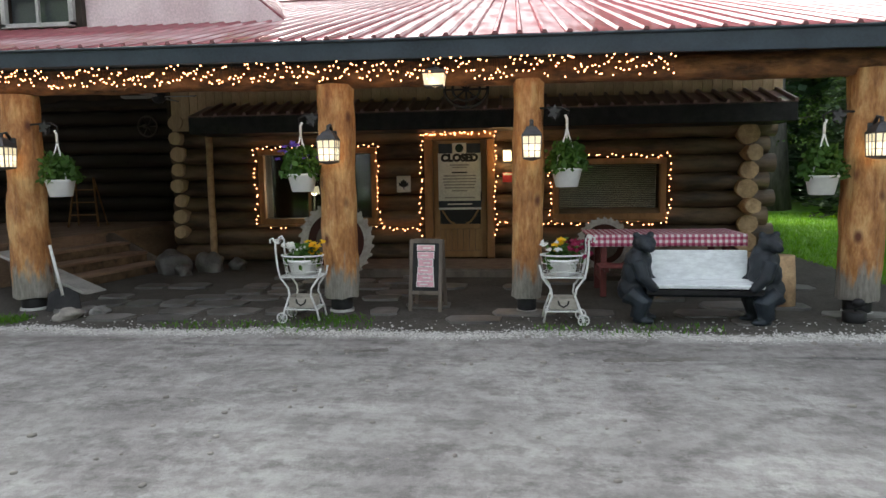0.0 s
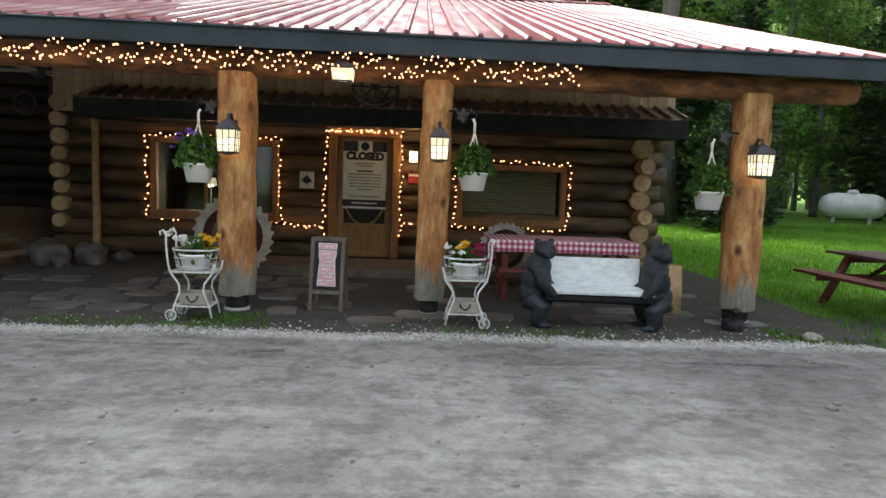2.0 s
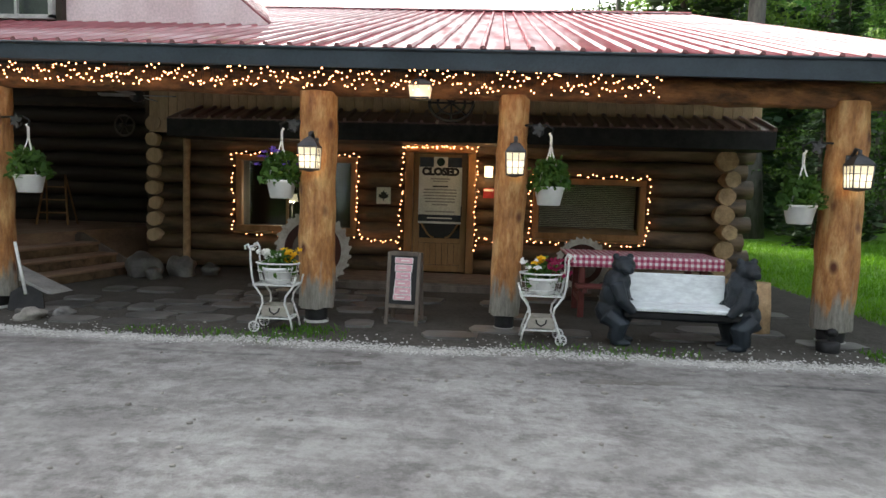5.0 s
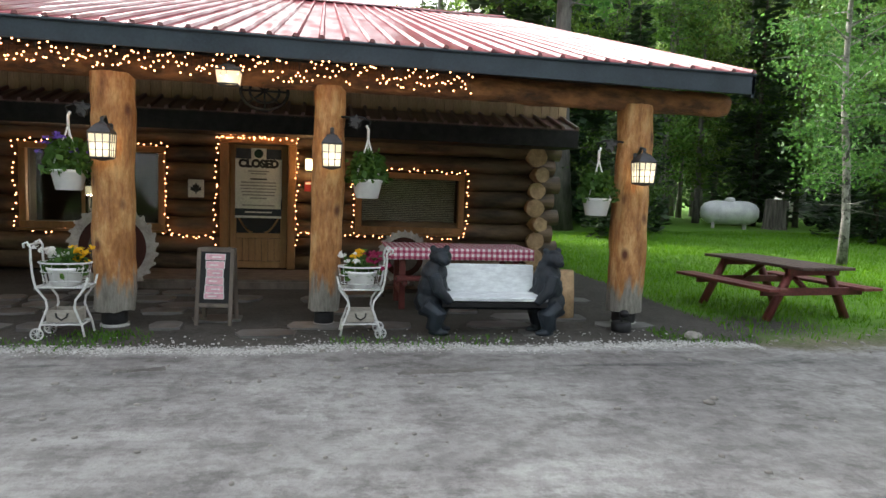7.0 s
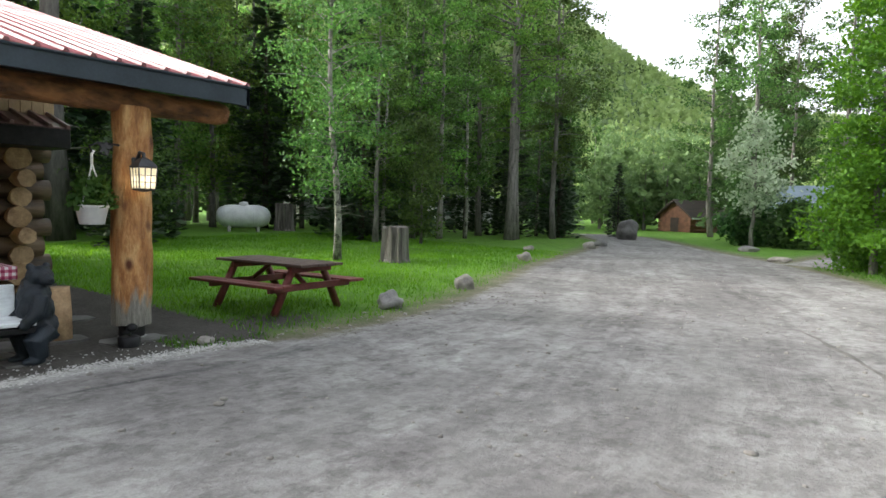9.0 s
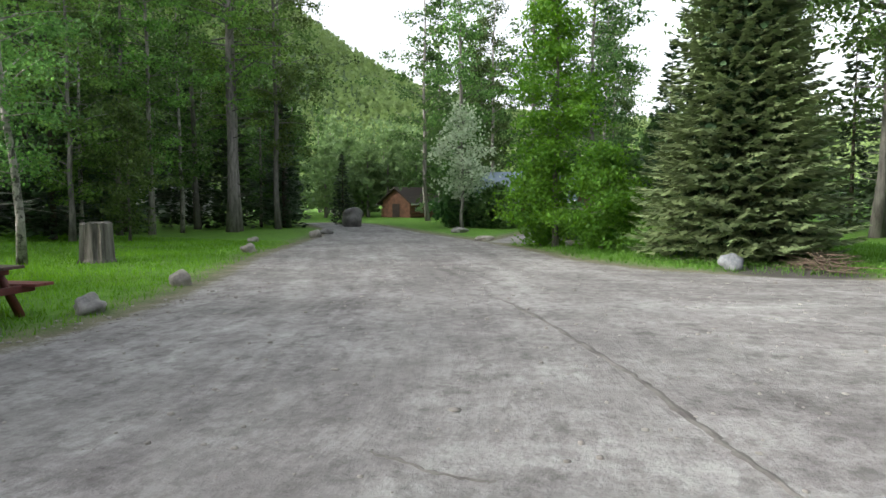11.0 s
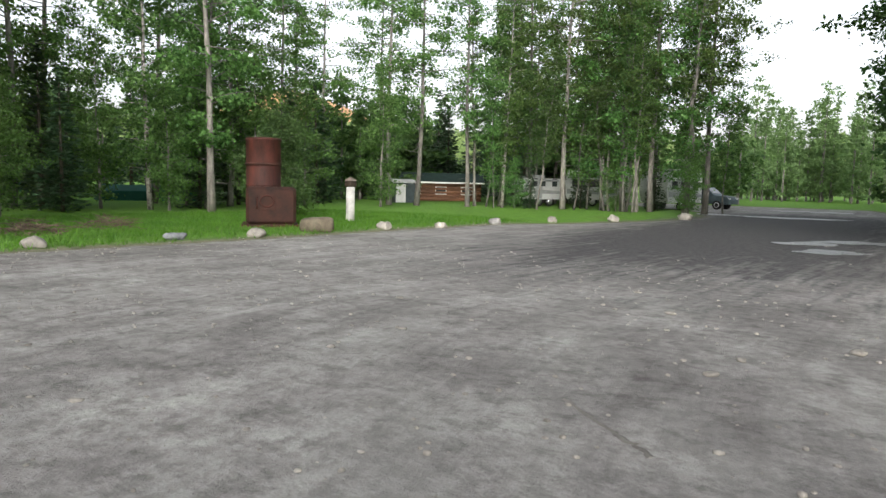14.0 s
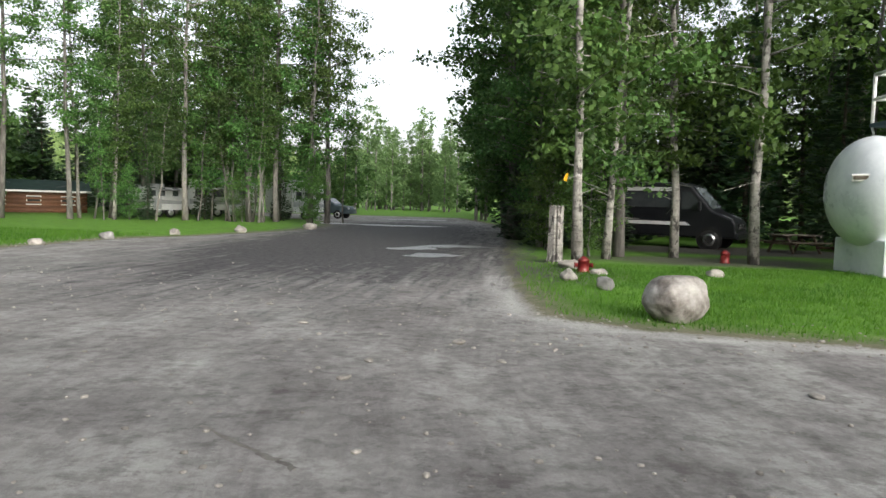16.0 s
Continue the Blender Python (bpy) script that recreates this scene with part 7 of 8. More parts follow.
for j in range(ny + 5):
    for i in range(nx + 1):
        x = -W + 2 * W * i / nx
        if j <= ny:
            y, z = -D + 2 * D * j / ny, 0.745
        else:
            y, z = -D - 0.004 * (j - ny) + 0.012 * math.sin(9 * x) * (j - ny) / 4, 0.745 - 0.034 * (j - ny)
        grid.append((x, y, z))
fs = [(j * (nx + 1) + i, j * (nx + 1) + i + 1, (j + 1) * (nx + 1) + i + 1, (j + 1) * (nx + 1) + i) for j in range(ny) for i in range(nx)]
o = (ny + 1) * (nx + 1)
fs += [(i + 1, i, o + i, o + i + 1) for i in range(nx)]
fs += [(o + j * (nx + 1) + i + 1, o + j * (nx + 1) + i, o + (j + 1) * (nx + 1) + i, o + (j + 1) * (nx + 1) + i + 1) for j in range(3) for i in range(nx)]
cloth.add(grid, fs, True)
tc = part("tablecloth", cloth, M_CLOTH)
sol = tc.modifiers.new("thick", "SOLIDIFY")
sol.thickness = 0.003
tc.matrix_basis = pose(1.75, 8.25, 0)
tagged(tc, "red and white gingham tablecloth with a hanging front edge", "tablecloth")


M_SAWRIM = surface("worn_saw_rim", (0.26, 0.23, 0.20), (0.50, 0.47, 0.43), 6, 0.6, 0.2)


def saw_blade(x, y, z, r, label):
    e = thing("saw_blade", (x, y, z), label, "ornament", "old saw blades")
    n = 26
    out, rim_in = [], []
    for k in range(n):
        for u, rr in ((0.0, 1.0), (0.35, 1.07), (0.55, 1.07), (0.6, 0.99)):
            a = 2 * math.pi * (k + u) / n
            out.append((r * rr * math.cos(a), r * rr * math.sin(a)))
    part("blade", Shape().plate(out, (0, 0, 0), 0.012), M_SAWRIM, e, "pale worn toothed rim")
    disc = [(r * 0.78 * math.cos(i * math.pi / 20), r * 0.78 * math.sin(i * math.pi / 20)) for i in range(40)]
    part("painted_face", Shape().plate(disc, (0, -0.01, 0), 0.012), M_RUST, e, "dull red-brown painted centre")
    disc = [(r * 0.55 * math.cos(i * math.pi / 20), r * 0.55 * math.sin(i * math.pi / 20)) for i in range(40)]
    part("inner_face", Shape().plate(disc, (0, -0.018, 0), 0.012), M_SIGNWOOD, e)
    part("stand", Shape().box((0, 0.12, -z / 2 + 0.1), (0.1, 0.08, z + 0.16), b=0.01).box((0, 0.12, -z + 0.03), (0.5, 0.3, 0.06), b=0.01), M_DARKLOG, e)
    return e


saw_blade(-2.53, 9.2, 0.56, 0.52, "large old saw blade with a painted centre behind the post")
saw_blade(1.21, 9.15, 0.50, 0.35, "old saw blade with a painted centre behind the table")

shovel = thing("snow_shovel", (-5.16, 6.93, 0), "black shovel with a white handle leaning on the post", "shovel")
part("handle", Shape().tube([(0.06, -0.02, 0.18), (-0.08, 0.02, 0.75)], 0.017, 7), M_WHITE, shovel)
part("blade", Shape().plate([(-0.2, 0.0), (0.2, 0.0), (0.17, 0.2), (0.05, 0.27), (-0.05, 0.27), (-0.17, 0.2)], (0.09, -0.06, 0.01), 0.02, (0.98, 0.1, 0), (-0.15, 0.3, 0.94)), M_BLACK, shovel)
lampfoot = thing("solar_spot", (3.24, 6.62, 0), "small black ground spotlight at the post's foot", "lamp")
part("base", Shape().lathe((0, 0, 0), [(0.10, 0.0), (0.105, 0.02), (0.105, 0.10), (0.085, 0.11)], 18), M_BLACK, lampfoot)
part("head", Shape().ball((0.03, 0, 0.19), 0.045, 2, (1.3, 1, 1)), M_BLACK, lampfoot)
part("stalk", Shape().tube([(0, 0, 0.09), (0.02, 0, 0.18)], 0.012, 6), M_BLACK, lampfoot)

# string lights
bulb_mesh = Shape().ball((0, 0, 0), 0.0092, 1).mesh("bulb")
bulb_mesh.materials.append(M_BULB)
wall_bulb = Shape().ball((0, 0, 0), 0.0125, 1).mesh("bulb")
wall_bulb.materials.append(M_BULB)


def light_string(name, pts, spacing, jitter, label, seed, limit=300, wire=True):
    e = thing(name, (0, 0, 0), label, "string lights", "string lights")
    rng = random.Random(seed)
    if wire:
        part("wire", Shape().tube(pts, 0.0035, 4, False), M_WIRE, e)
    n = 0
    for a, b in zip(pts, pts[1:]):
        a, b = Vector(a), Vector(b)
        k = max(1, int((b - a).length / spacing))
        for i in range(k):
            if n >= limit:
                break
            p = a.lerp(b, (i + 0.5) / k) + Vector((rng.uniform(-1, 1), rng.uniform(-0.3, 0.3), rng.uniform(-1, 1))) * jitter
            o = part("bulb", wall_bulb, M_BULB, e)
            o.location = p
            n += 1
    return e


LY = WALL_Y - 0.2
light_string("window_lights", [(-4.44, LY, 0.62), (-4.45, LY, 1.98), (-2.30, LY, 1.99), (-2.28, LY, 0.62), (-4.44, LY, 0.62)], 0.088, 0.034, "warm string lights round a window", 1)
light_string("link_lights", [(-2.28, LY, 0.62), (-1.95, LY, 0.56), (-1.6, LY, 0.6)], 0.06, 0.03, "warm string lights looped along the log wall", 2)
light_string("door_lights", [(-1.56, LY - 0.04, 0.35), (-1.55, LY - 0.04, 2.16), (-0.30, LY - 0.04, 2.2), (-0.30, LY - 0.04, 0.42)], 0.085, 0.034, "warm string lights round the door", 3)
light_string("door_top_lights", [(-1.45, LY - 0.06, 2.16), (-0.42, LY - 0.06, 2.19)], 0.032, 0.05, "warm string lights bunched over the door", 4)
light_string("link_lights", [(-0.28, LY, 0.66), (0.1, LY, 0.62), (0.58, LY, 0.66)], 0.07, 0.025, "warm string lights looped along the log wall", 5)
light_string("window_lights", [(0.60, LY, 0.64), (0.58, LY, 1.73), (2.52, LY, 1.74), (2.5, LY, 0.64), (0.60, LY, 0.64)], 0.088, 0.034, "warm string lights round a window", 6)
eave = thing("eave_lights", (0, 0, 0), "long curtain of warm string lights under the eave", "string lights", "string lights")
rng = random.Random(9)
strands, further = Shape(), Shape()
for n in range(540):
    x = 1.53 - 10.4 * (n + rng.uniform(0, 1)) / 540
    z0 = 2.588 - 0.0007 * (1.5 - x)
    depth = 0.20 + 0.004 * min(x, 1.5)
    at = (x, 6.602 + rng.uniform(-0.01, 0.01), z0 - depth * rng.uniform(0, 1) + 0.012 * math.sin(7 * x))
    strands.tube([(x + rng.uniform(-0.03, 0.03), 6.605, z0), at], 0.0016, 3, False)
    if n < 300:
        part("bulb", bulb_mesh, M_BULB, eave).location = at
    else:
        further.ball(at, 0.0092, 1)
tagged(part("strand", strands, M_WIRE, eave), kind="stuff")
tagged(part("further_bulbs", further, M_BULB, eave), kind="stuff")
part("wire", Shape().tube([(1.55, 6.605, 2.602), (-9.0, 6.605, 2.594)], 0.004, 4, False), M_WIRE, eave)
eave.matrix_basis = EAVE_TILT


# ---- lawn and lot things ----
def picnic_table(at, turn, label, paint=M_PICNIC, worn=M_PICNICTOP):
    e = thing("picnic_table", (at[0], at[1], g(*at)), label, "table", "picnic tables", turn=turn)
    for k in range(5):
        part("top_plank", Shape().box((0, -0.32 + 0.16 * k, 0.65), (1.72, 0.15, 0.038), b=0.006), worn, e)
    for sy in (-1, 1):
        for k in range(2):
            part("seat_plank", Shape().box((0, sy * (0.62 + 0.15 * k), 0.40), (1.72, 0.14, 0.038), b=0.006), paint, e)
    for sx in (-0.58, 0.58):
        for sy in (-1, 1):
            part("leg", Shape().tube([(sx, sy * 0.60, 0.0), (sx, sy * 0.26, 0.632)], 0.052, 4), paint, e)
        part("seat_beam", Shape().box((sx + 0.06, 0, 0.355), (0.045, 1.5, 0.09), b=0.005), paint, e)
        part("top_beam", Shape().box((sx + 0.06, 0, 0.59), (0.045, 0.74, 0.08), b=0.005), paint, e)
        part("brace", Shape().tube([(sx * 0.93, 0, 0.36), (sx * 0.25, 0, 0.62)], 0.035, 4), paint, e)
    return e


picnic_table((5.86, 7.75), -84, "oxblood-painted wooden picnic table on the lawn")

tank = thing("propane_tank", (16.7, 25.0, g(16.7, 25)), "white horizontal propane tank on short feet", "tank", turn=-30)
part("shell", Shape().lathe((0, 0, 0.66), [(0.0, -1.14), (0.2, -1.11), (0.36, -0.99), (0.46, -0.78), (0.49, -0.56), (0.49, 0.56), (0.46, 0.78), (0.36, 0.99), (0.2, 1.11), (0.0, 1.14)], 28, True, "x"), M_TANK, tank)
part("dome", Shape().lathe((0, 0, 1.08), [(0.2, 0.0), (0.2, 0.12), (0.15, 0.2), (0.0, 0.22)], 16), M_TANK, tank)
for sx in (-0.6, 0.6):
    part("foot", Shape().box((sx, 0, 0.12), (0.12, 0.5, 0.26), b=0.01), M_CONCRETE, tank)
for sx in (-0.4, 0.4):
    part("strap", Shape().tube([(sx, 0.495 * math.cos(a), 0.66 + 0.495 * math.sin(a)) for a in [i * math.pi / 12 for i in range(25)]], 0.012, 5, False), M_TANK, tank)


def stump(at, r, h, label, seed, wood=M_DEADWOOD):
    e = thing("tree_stump", (at[0], at[1], g(*at) - 0.02), label, "stump", "old stumps")
    n, s = 26, Shape()
    rng = random.Random(seed)
    fl = [1 + 0.09 * math.sin(k * 1.9) + (0.10 if k % 2 else -0.06) + rng.uniform(-0.05, 0.05) for k in range(n)]
    tops = [rng.uniform(-0.03, 0.05) for _ in range(n)]
    pts = []
    for z, m in ((0, 1.22), (0.12, 1.06), (0.5, 1.0), (1.0, 0.95)):
        for k in range(n):
            a = 2 * math.pi * k / n
            pts.append((r * m * fl[k] * math.cos(a), r * m * fl[k] * math.sin(a), h * z + (tops[k] if z == 1 else 0)))
    fs = [(i * n + k, i * n + (k + 1) % n, (i + 1) * n + (k + 1) % n, (i + 1) * n + k) for i in range(3) for k in range(n)] + [tuple(3 * n + k for k in range(n))]
    s.add(pts, fs)
    part("trunk", s, wood, e)
    return e


stump((12.75, 12.1), 0.33, 0.93, "weathered grey tree stump on the lawn", 3)
stump((19.6, 26.0), 0.40, 1.3, "broken grey dead trunk behind the lawn", 4)
stump((-1.35, -17.3), 0.17, 1.45, "short pale standing log beside the birch", 5, M_BIRCH)

for k, (x, y, r, sq, m, lab) in enumerate((
    (7.1, 6.75, 0.24, (1.2, 0.8, 0.6), M_ROCK, "flat grey rock at the lawn's edge"), (9.7, 7.42, 0.2, (1.0, 0.9, 0.8), M_PALEROCK, "pale rounded rock at the lawn's edge"),
    (16.2, 10.3, 0.2, (1.0, 0.9, 0.8), M_PALEROCK, "pale rounded rock at the lawn's edge"), (20.5, 12.9, 0.19, (1.1, 0.8, 0.6), M_PALEROCK, "small pale rock on the grass"),
    (24.2, 12.4, 0.25, (1.1, 0.9, 0.75), M_PALEROCK, "pale rock beside the drive"), (26.8, 13.2, 0.3, (1.1, 0.9, 0.6), M_ROCK, "grey rock beside the drive"),
    (28.5, 7.6, 0.3, (1.3, 0.9, 0.5), M_ROCK, "low grey rock by the drive"), (23.6, 5.3, 0.25, (1.4, 0.9, 0.4), M_PALEROCK, "low pale rock by the drive"),
    (22.6, 2.5, 0.25, (1.4, 0.9, 0.4), M_PALEROCK, "low pale rock by the drive"),
    (14.6, -1.85, 0.25, (1.05, 0.9, 0.8), M_BLUEROCK, "blue-grey rock under the spruce"), (14.1, -5.95, 0.20, (1.1, 0.8, 0.75), M_PALEROCK, "pale rock in the row along the lot"),
    (13.95, -8.85, 0.19, (1.2, 0.8, 0.6), M_BLUEROCK, "grey rock in the row along the lot"), (13.6, -10.85, 0.24, (1.2, 0.9, 0.6), M_PALEROCK, "pale flat rock in the row along the lot"),
    (13.4, -15.45, 0.21, (1.1, 0.9, 0.75), M_PALEROCK, "pale rock in the row along the lot"), (12.95, -17.75, 0.19, (1.2, 0.9, 0.6), M_PALEROCK, "pale rock in the row along the lot"),
    (12.8, -20.9, 0.22, (1.1, 0.9, 0.7), M_ROCK, "grey rock in the row along the lot"), (12.25, -24.4, 0.21, (1.1, 0.9, 0.75), M_PALEROCK, "pale rock in the row along the lot"),
    (10.9, -27.4, 0.25, (1.1, 0.9, 0.75), M_PALEROCK, "pale rock in the row along the lot"), (9.3, -32.2, 0.3, (1.1, 0.9, 0.75), M_PALEROCK, "pale rock in the row along the lot"),
    (-1.55, -15.8, 0.24, (1.1, 0.9, 0.55), M_PALEROCK, "pale rock beside the red pot"), (-1.25, -13.2, 0.17, (1.0, 0.9, 0.85), M_PALEROCK, "rounded tan rock in the grass"), (-1.75, -12.0, 0.18, (1.0, 0.9, 0.85), M_ROCK, "dark rounded rock in the grass"),
    (-2.05, -14.7, 0.17, (1.2, 0.9, 0.5), M_PALEROCK, "white flat rock in the grass"), (-4.7, -15.3, 0.18, (1.1, 0.9, 0.6), M_PALEROCK, "pale rock in the grass"),
    (3.85, 6.25, 0.08, (1.2, 0.9, 0.6), M_PALEROCK, "small pale stone by the porch"), (-4.75, 6.5, 0.12, (1.2, 0.9, 0.6), M_PALEROCK, "small pale stone by the porch"), (-4.55, 6.75, 0.1, (1.2, 0.9, 0.6), M_ROCK, "small grey stone by the porch"),
)):
    rock((x, y), r, sq, m, lab, k + 1)


def corner_boulder(x, y, label):
    """A squat stone with a flattened crown, full shoulders and an undercut foot."""
    s = Shape().ball((0, 0, 0), 1.0, 5, (1, 1, 1), 0.16, 43, 1.1)
    out = []
    for p in s.v:
        p = Vector(p)
        q = Vector([math.copysign(abs(k) ** 0.88, k) for k in p])
        dent = 0.05 * noise.noise(p * 2.6) + 0.025 * noise.noise(p * 6.0)
        q *= 1 + dent
        crown = 0.86 + 0.06 * noise.noise(p * 1.7 + Vector((4, 2, 1)))
        if q.z > crown:
            q.z = crown + 0.4 * (q.z - crown)
        if q.z < -0.2:
            q.x, q.y = q.x * (1 + 0.3 * (q.z + 0.2)), q.y * (1 + 0.3 * (q.z + 0.2))
        out.append((q.x * 0.42, q.y * 0.38, q.z * 0.36))
    s.v = out
    ob = part("boulder", s, M_BOULDER)
    ob.matrix_basis = pose(x, y, g(x, y) + 0.27, 4, -3, 25)
    return tagged(ob, label, "boulder")


corner_boulder(-2.2, -9.15, "big squat pale boulder with brown lichen patches at the lot's corner")
rock((35.2, 15.75), 0.62, (0.95, 0.85, 1.15), M_SLAB, "large dark boulder at the end of the drive", 91, 3, 0.35)

# rusted boiler: upright drum on a firebox
rust = thing("rusted_boiler", (16.6, -13.4, g(16.6, -13.4)), "rusted red steel boiler, upright drum beside a square firebox", "boiler", turn=-39)
part("drum", Shape().lathe((0.08, 0.25, 0), [(0.5, 0.08), (0.52, 0.1), (0.52, 1.2), (0.535, 1.22), (0.535, 1.26), (0.52, 1.28), (0.52, 2.58), (0.54, 2.6), (0.54, 2.66), (0.5, 2.68)], 28), M_RUST, rust)
part("firebox", Shape().box((0.3, -0.3, 0.65), (1.45, 0.9, 1.12), b=0.09), M_RUSTDARK, rust, "darker blackened firebox")
part("door_ring", Shape().tube([(0.18 + 0.2 * math.cos(i * math.pi / 10), -0.79, 0.78 + 0.17 * math.sin(i * math.pi / 10)) for i in range(21)], 0.022, 6, False), M_RUST, rust)
part("rim_band", Shape().lathe((0.08, 0.25, 0), [(0.545, 1.84), (0.545, 1.92)], 28), M_RUSTDARK, rust)
part("base_plate", Shape().box((0.28, -0.1, 0.045), (1.65, 1.6, 0.09), b=0.01), M_RUST, rust)
part("door_plate", Shape().box((0.18, -0.765, 0.72), (0.5, 0.03, 0.45), b=0.01), M_RUSTDARK, rust)
part("hinge", Shape().tube([(-0.1, -0.79, 0.55), (-0.1, -0.79, 0.9)], 0.025, 6), M_RUST, rust)
rust.matrix_basis = pose(16.6, -13.4, g(16.6, -13.4), 0, 0, -129)
pillar = thing("concrete_pillar", (16.5, -17.2, g(16.5, -17.2)), "white concrete pillar with a dark capped lamp head", "pillar")
part("shaft", Shape().lathe((0, 0, 0), [(0.165, -0.05), (0.155, 0.3), (0.15, 1.2)], 14), M_CONCRETE, pillar)
part("head", Shape().box((0, 0, 1.31), (0.3, 0.3, 0.2), b=0.02), M_DARKLOG, pillar)
part("cap", Shape().lathe((0, 0, 1.41), [(0.29, 0), (0.27, 0.04), (0.05, 0.13)], 4, False), M_SIGNWOOD, pillar)
block = Shape().ball((0, 0, 0), 1.0, 4, (1, 1, 1), 0.14, 12, 1.6)
block.v = [tuple(math.copysign(abs(k) ** 0.55, k) * w for k, w in zip(p, (0.47, 0.30, 0.23))) for p in block.v]
mb = part("mossy_block", block, surface("brown_stone", (0.055, 0.044, 0.030), (0.17, 0.145, 0.105), 4, 0.9, 0.8, fine=18, dist=0.03))
mb.matrix_basis = pose(13.87, -13.16, g(13.87, -13.16) + 0.17, 0, 4, 44)
tagged(mb, "low brown stone block in the grass", "rock")


def brush_heap(at, r, seed):
    rng = np.random.default_rng(seed)
    s = Shape()
    for _ in range(140):
        a, d = rng.uniform(0, 6.28), rng.uniform(0, 1) ** 0.6
        p = np.array([math.cos(a) * d * r, math.sin(a) * d * r * 0.6, (1 - d) * 0.4 * rng.uniform(0.3, 1)])
        q = p + [rng.normal() * 0.3, rng.normal() * 0.3, rng.uniform(-0.05, 0.14)]
        s.tube([p, q], [0.014, 0.005], 4, False)
    o = part("brush_heap", s, M_BRUSH)
    o.location = (at[0], at[1], g(*at))
    return tagged(o, "low heap of dry brushwood on the grass", "brush", "brush heaps", "stuff")


brush_heap((18.0, -9.4), 1.2, 1)
brush_heap((17.2, -7.2), 1.0, 2)
brush_heap((15.0, -3.6), 0.9, 3)

pot = thing("red_hydrant", (-1.78, -15.1, g(-1.78, -15.1)), "small red painted metal standpipe among rocks", "hydrant")
part("barrel", Shape().lathe((0, 0, 0), [(0.17, 0), (0.18, 0.02), (0.15, 0.05), (0.15, 0.3), (0.17, 0.31), (0.15, 0.36), (0.06, 0.42), (0.03, 0.44)], 16), M_REDPOT, pot)
part("outlet", Shape().lathe((0.15, 0, 0.2), [(0.06, 0), (0.06, 0.07), (0.07, 0.07), (0.07, 0.1)], 10, True, "x"), M_REDPOT, pot)
part("outlet", Shape().lathe((-0.25, 0, 0.2), [(0.07, 0), (0.07, 0.03), (0.06, 0.03), (0.06, 0.12)], 10, True, "x"), M_REDPOT, pot)
pot.scale = (0.82, 0.82, 0.82)
pot2 = copy_thing(pot, pose(-6.2, -19.2, g(-6.2, -19.2), 0, 0, 60))
pot2["label"] = "small red painted metal standpipe under the birch"

# bulk gas tank with its service platform
big = thing("bulk_gas_tank", (-7.9, -16.9, g(-7.9, -16.9)), "large white bulk gas tank on concrete saddles", "tank", turn=184)
R = 1.33
prof = [(R * math.sin(a), 0.62 * R * (1 - math.cos(a))) for a in [i * math.pi / 20 for i in range(11)]]
prof = prof + [(R, 8.0)] + [(R * math.cos(a), 8.0 + 0.62 * R * math.sin(a)) for a in [i * math.pi / 16 for i in range(1, 9)]]
part("shell", Shape().lathe((0, 0, 1.98), prof, 48, True, "x"), M_BIGTANK, big)
part("weld_seam", Shape().tube([(0.83, 1.335 * math.cos(a), 1.98 + 1.335 * math.sin(a)) for a in [i * math.pi / 24 for i in range(49)]], 0.012, 5, False), M_BIGTANK, big)
for sx in (0.95, 6.6):
    part("saddle", Shape().box((sx, 0, 0.42), (0.62, 2.0, 0.86), b=0.03), M_BIGTANK, big, "white concrete saddle")
part("gauge_box", Shape().box((0.155, -0.75, 2.28), (0.06, 0.40, 0.17), Euler((0, radians(-12), radians(51))), 0.01), M_WHITE, big)
part("gauge_shade", Shape().box((0.125, -0.76, 2.28), (0.03, 0.30, 0.09), Euler((0, radians(-12), radians(51))), 0.005), M_SIGNWOOD, big)
part("pipe", Shape().tube([(0.3, 1.2, 0.55), (4.0, 1.45, 0.5), (8.0, 1.4, 0.5)], 0.035, 8), M_RUST, big)
part("platform", Shape().box((2.0, 0, 3.62), (2.0, 1.0, 0.1), b=0.01), M_SHED, big)
for sx in (1.05, 2.95):
    for sy in (-0.45, 0.45):
        part("rail_post", Shape().tube([(sx, sy, 3.6), (sx, sy, 4.85)], 0.045, 8), M_WHITE, big)
        part("bracket", Shape().tube([(sx, sy, 3.58), (sx + 0.05, sy * 0.8, 3.2)], 0.03, 6), M_WHITE, big)
for sy in (-0.45, 0.45):
    for zz in (4.25, 4.85):
        part("rail", Shape().tube([(1.05, sy, zz), (2.95, sy, zz)], 0.045, 8), M_WHITE, big)
for sx in (1.05, 2.95):
    for zz in (4.25, 4.85):
        part("rail", Shape().tube([(sx, -0.45, zz), (sx, 0.45, zz)], 0.045, 8), M_WHITE, big)


# ---- vehicles ----
def wheel_on(parent, x, y, r):
    sg = 1 if y > 0 else -1
    w = part("wheel", Shape().lathe((x, y, r), [(r * 0.62, -0.11), (r * 0.95, -0.11), (r, -0.08), (r, 0.08), (r * 0.95, 0.11), (r * 0.62, 0.11)], 24, True, "y"), M_TYRE, parent)
    part("rim", Shape().lathe((x, y + sg * 0.07, r), [(0.0, -0.05), (r * 0.6, -0.045), (r * 0.63, 0.0), (r * 0.6, 0.05), (0, 0.02)], 20, True, "y"), M_CHROME, w)


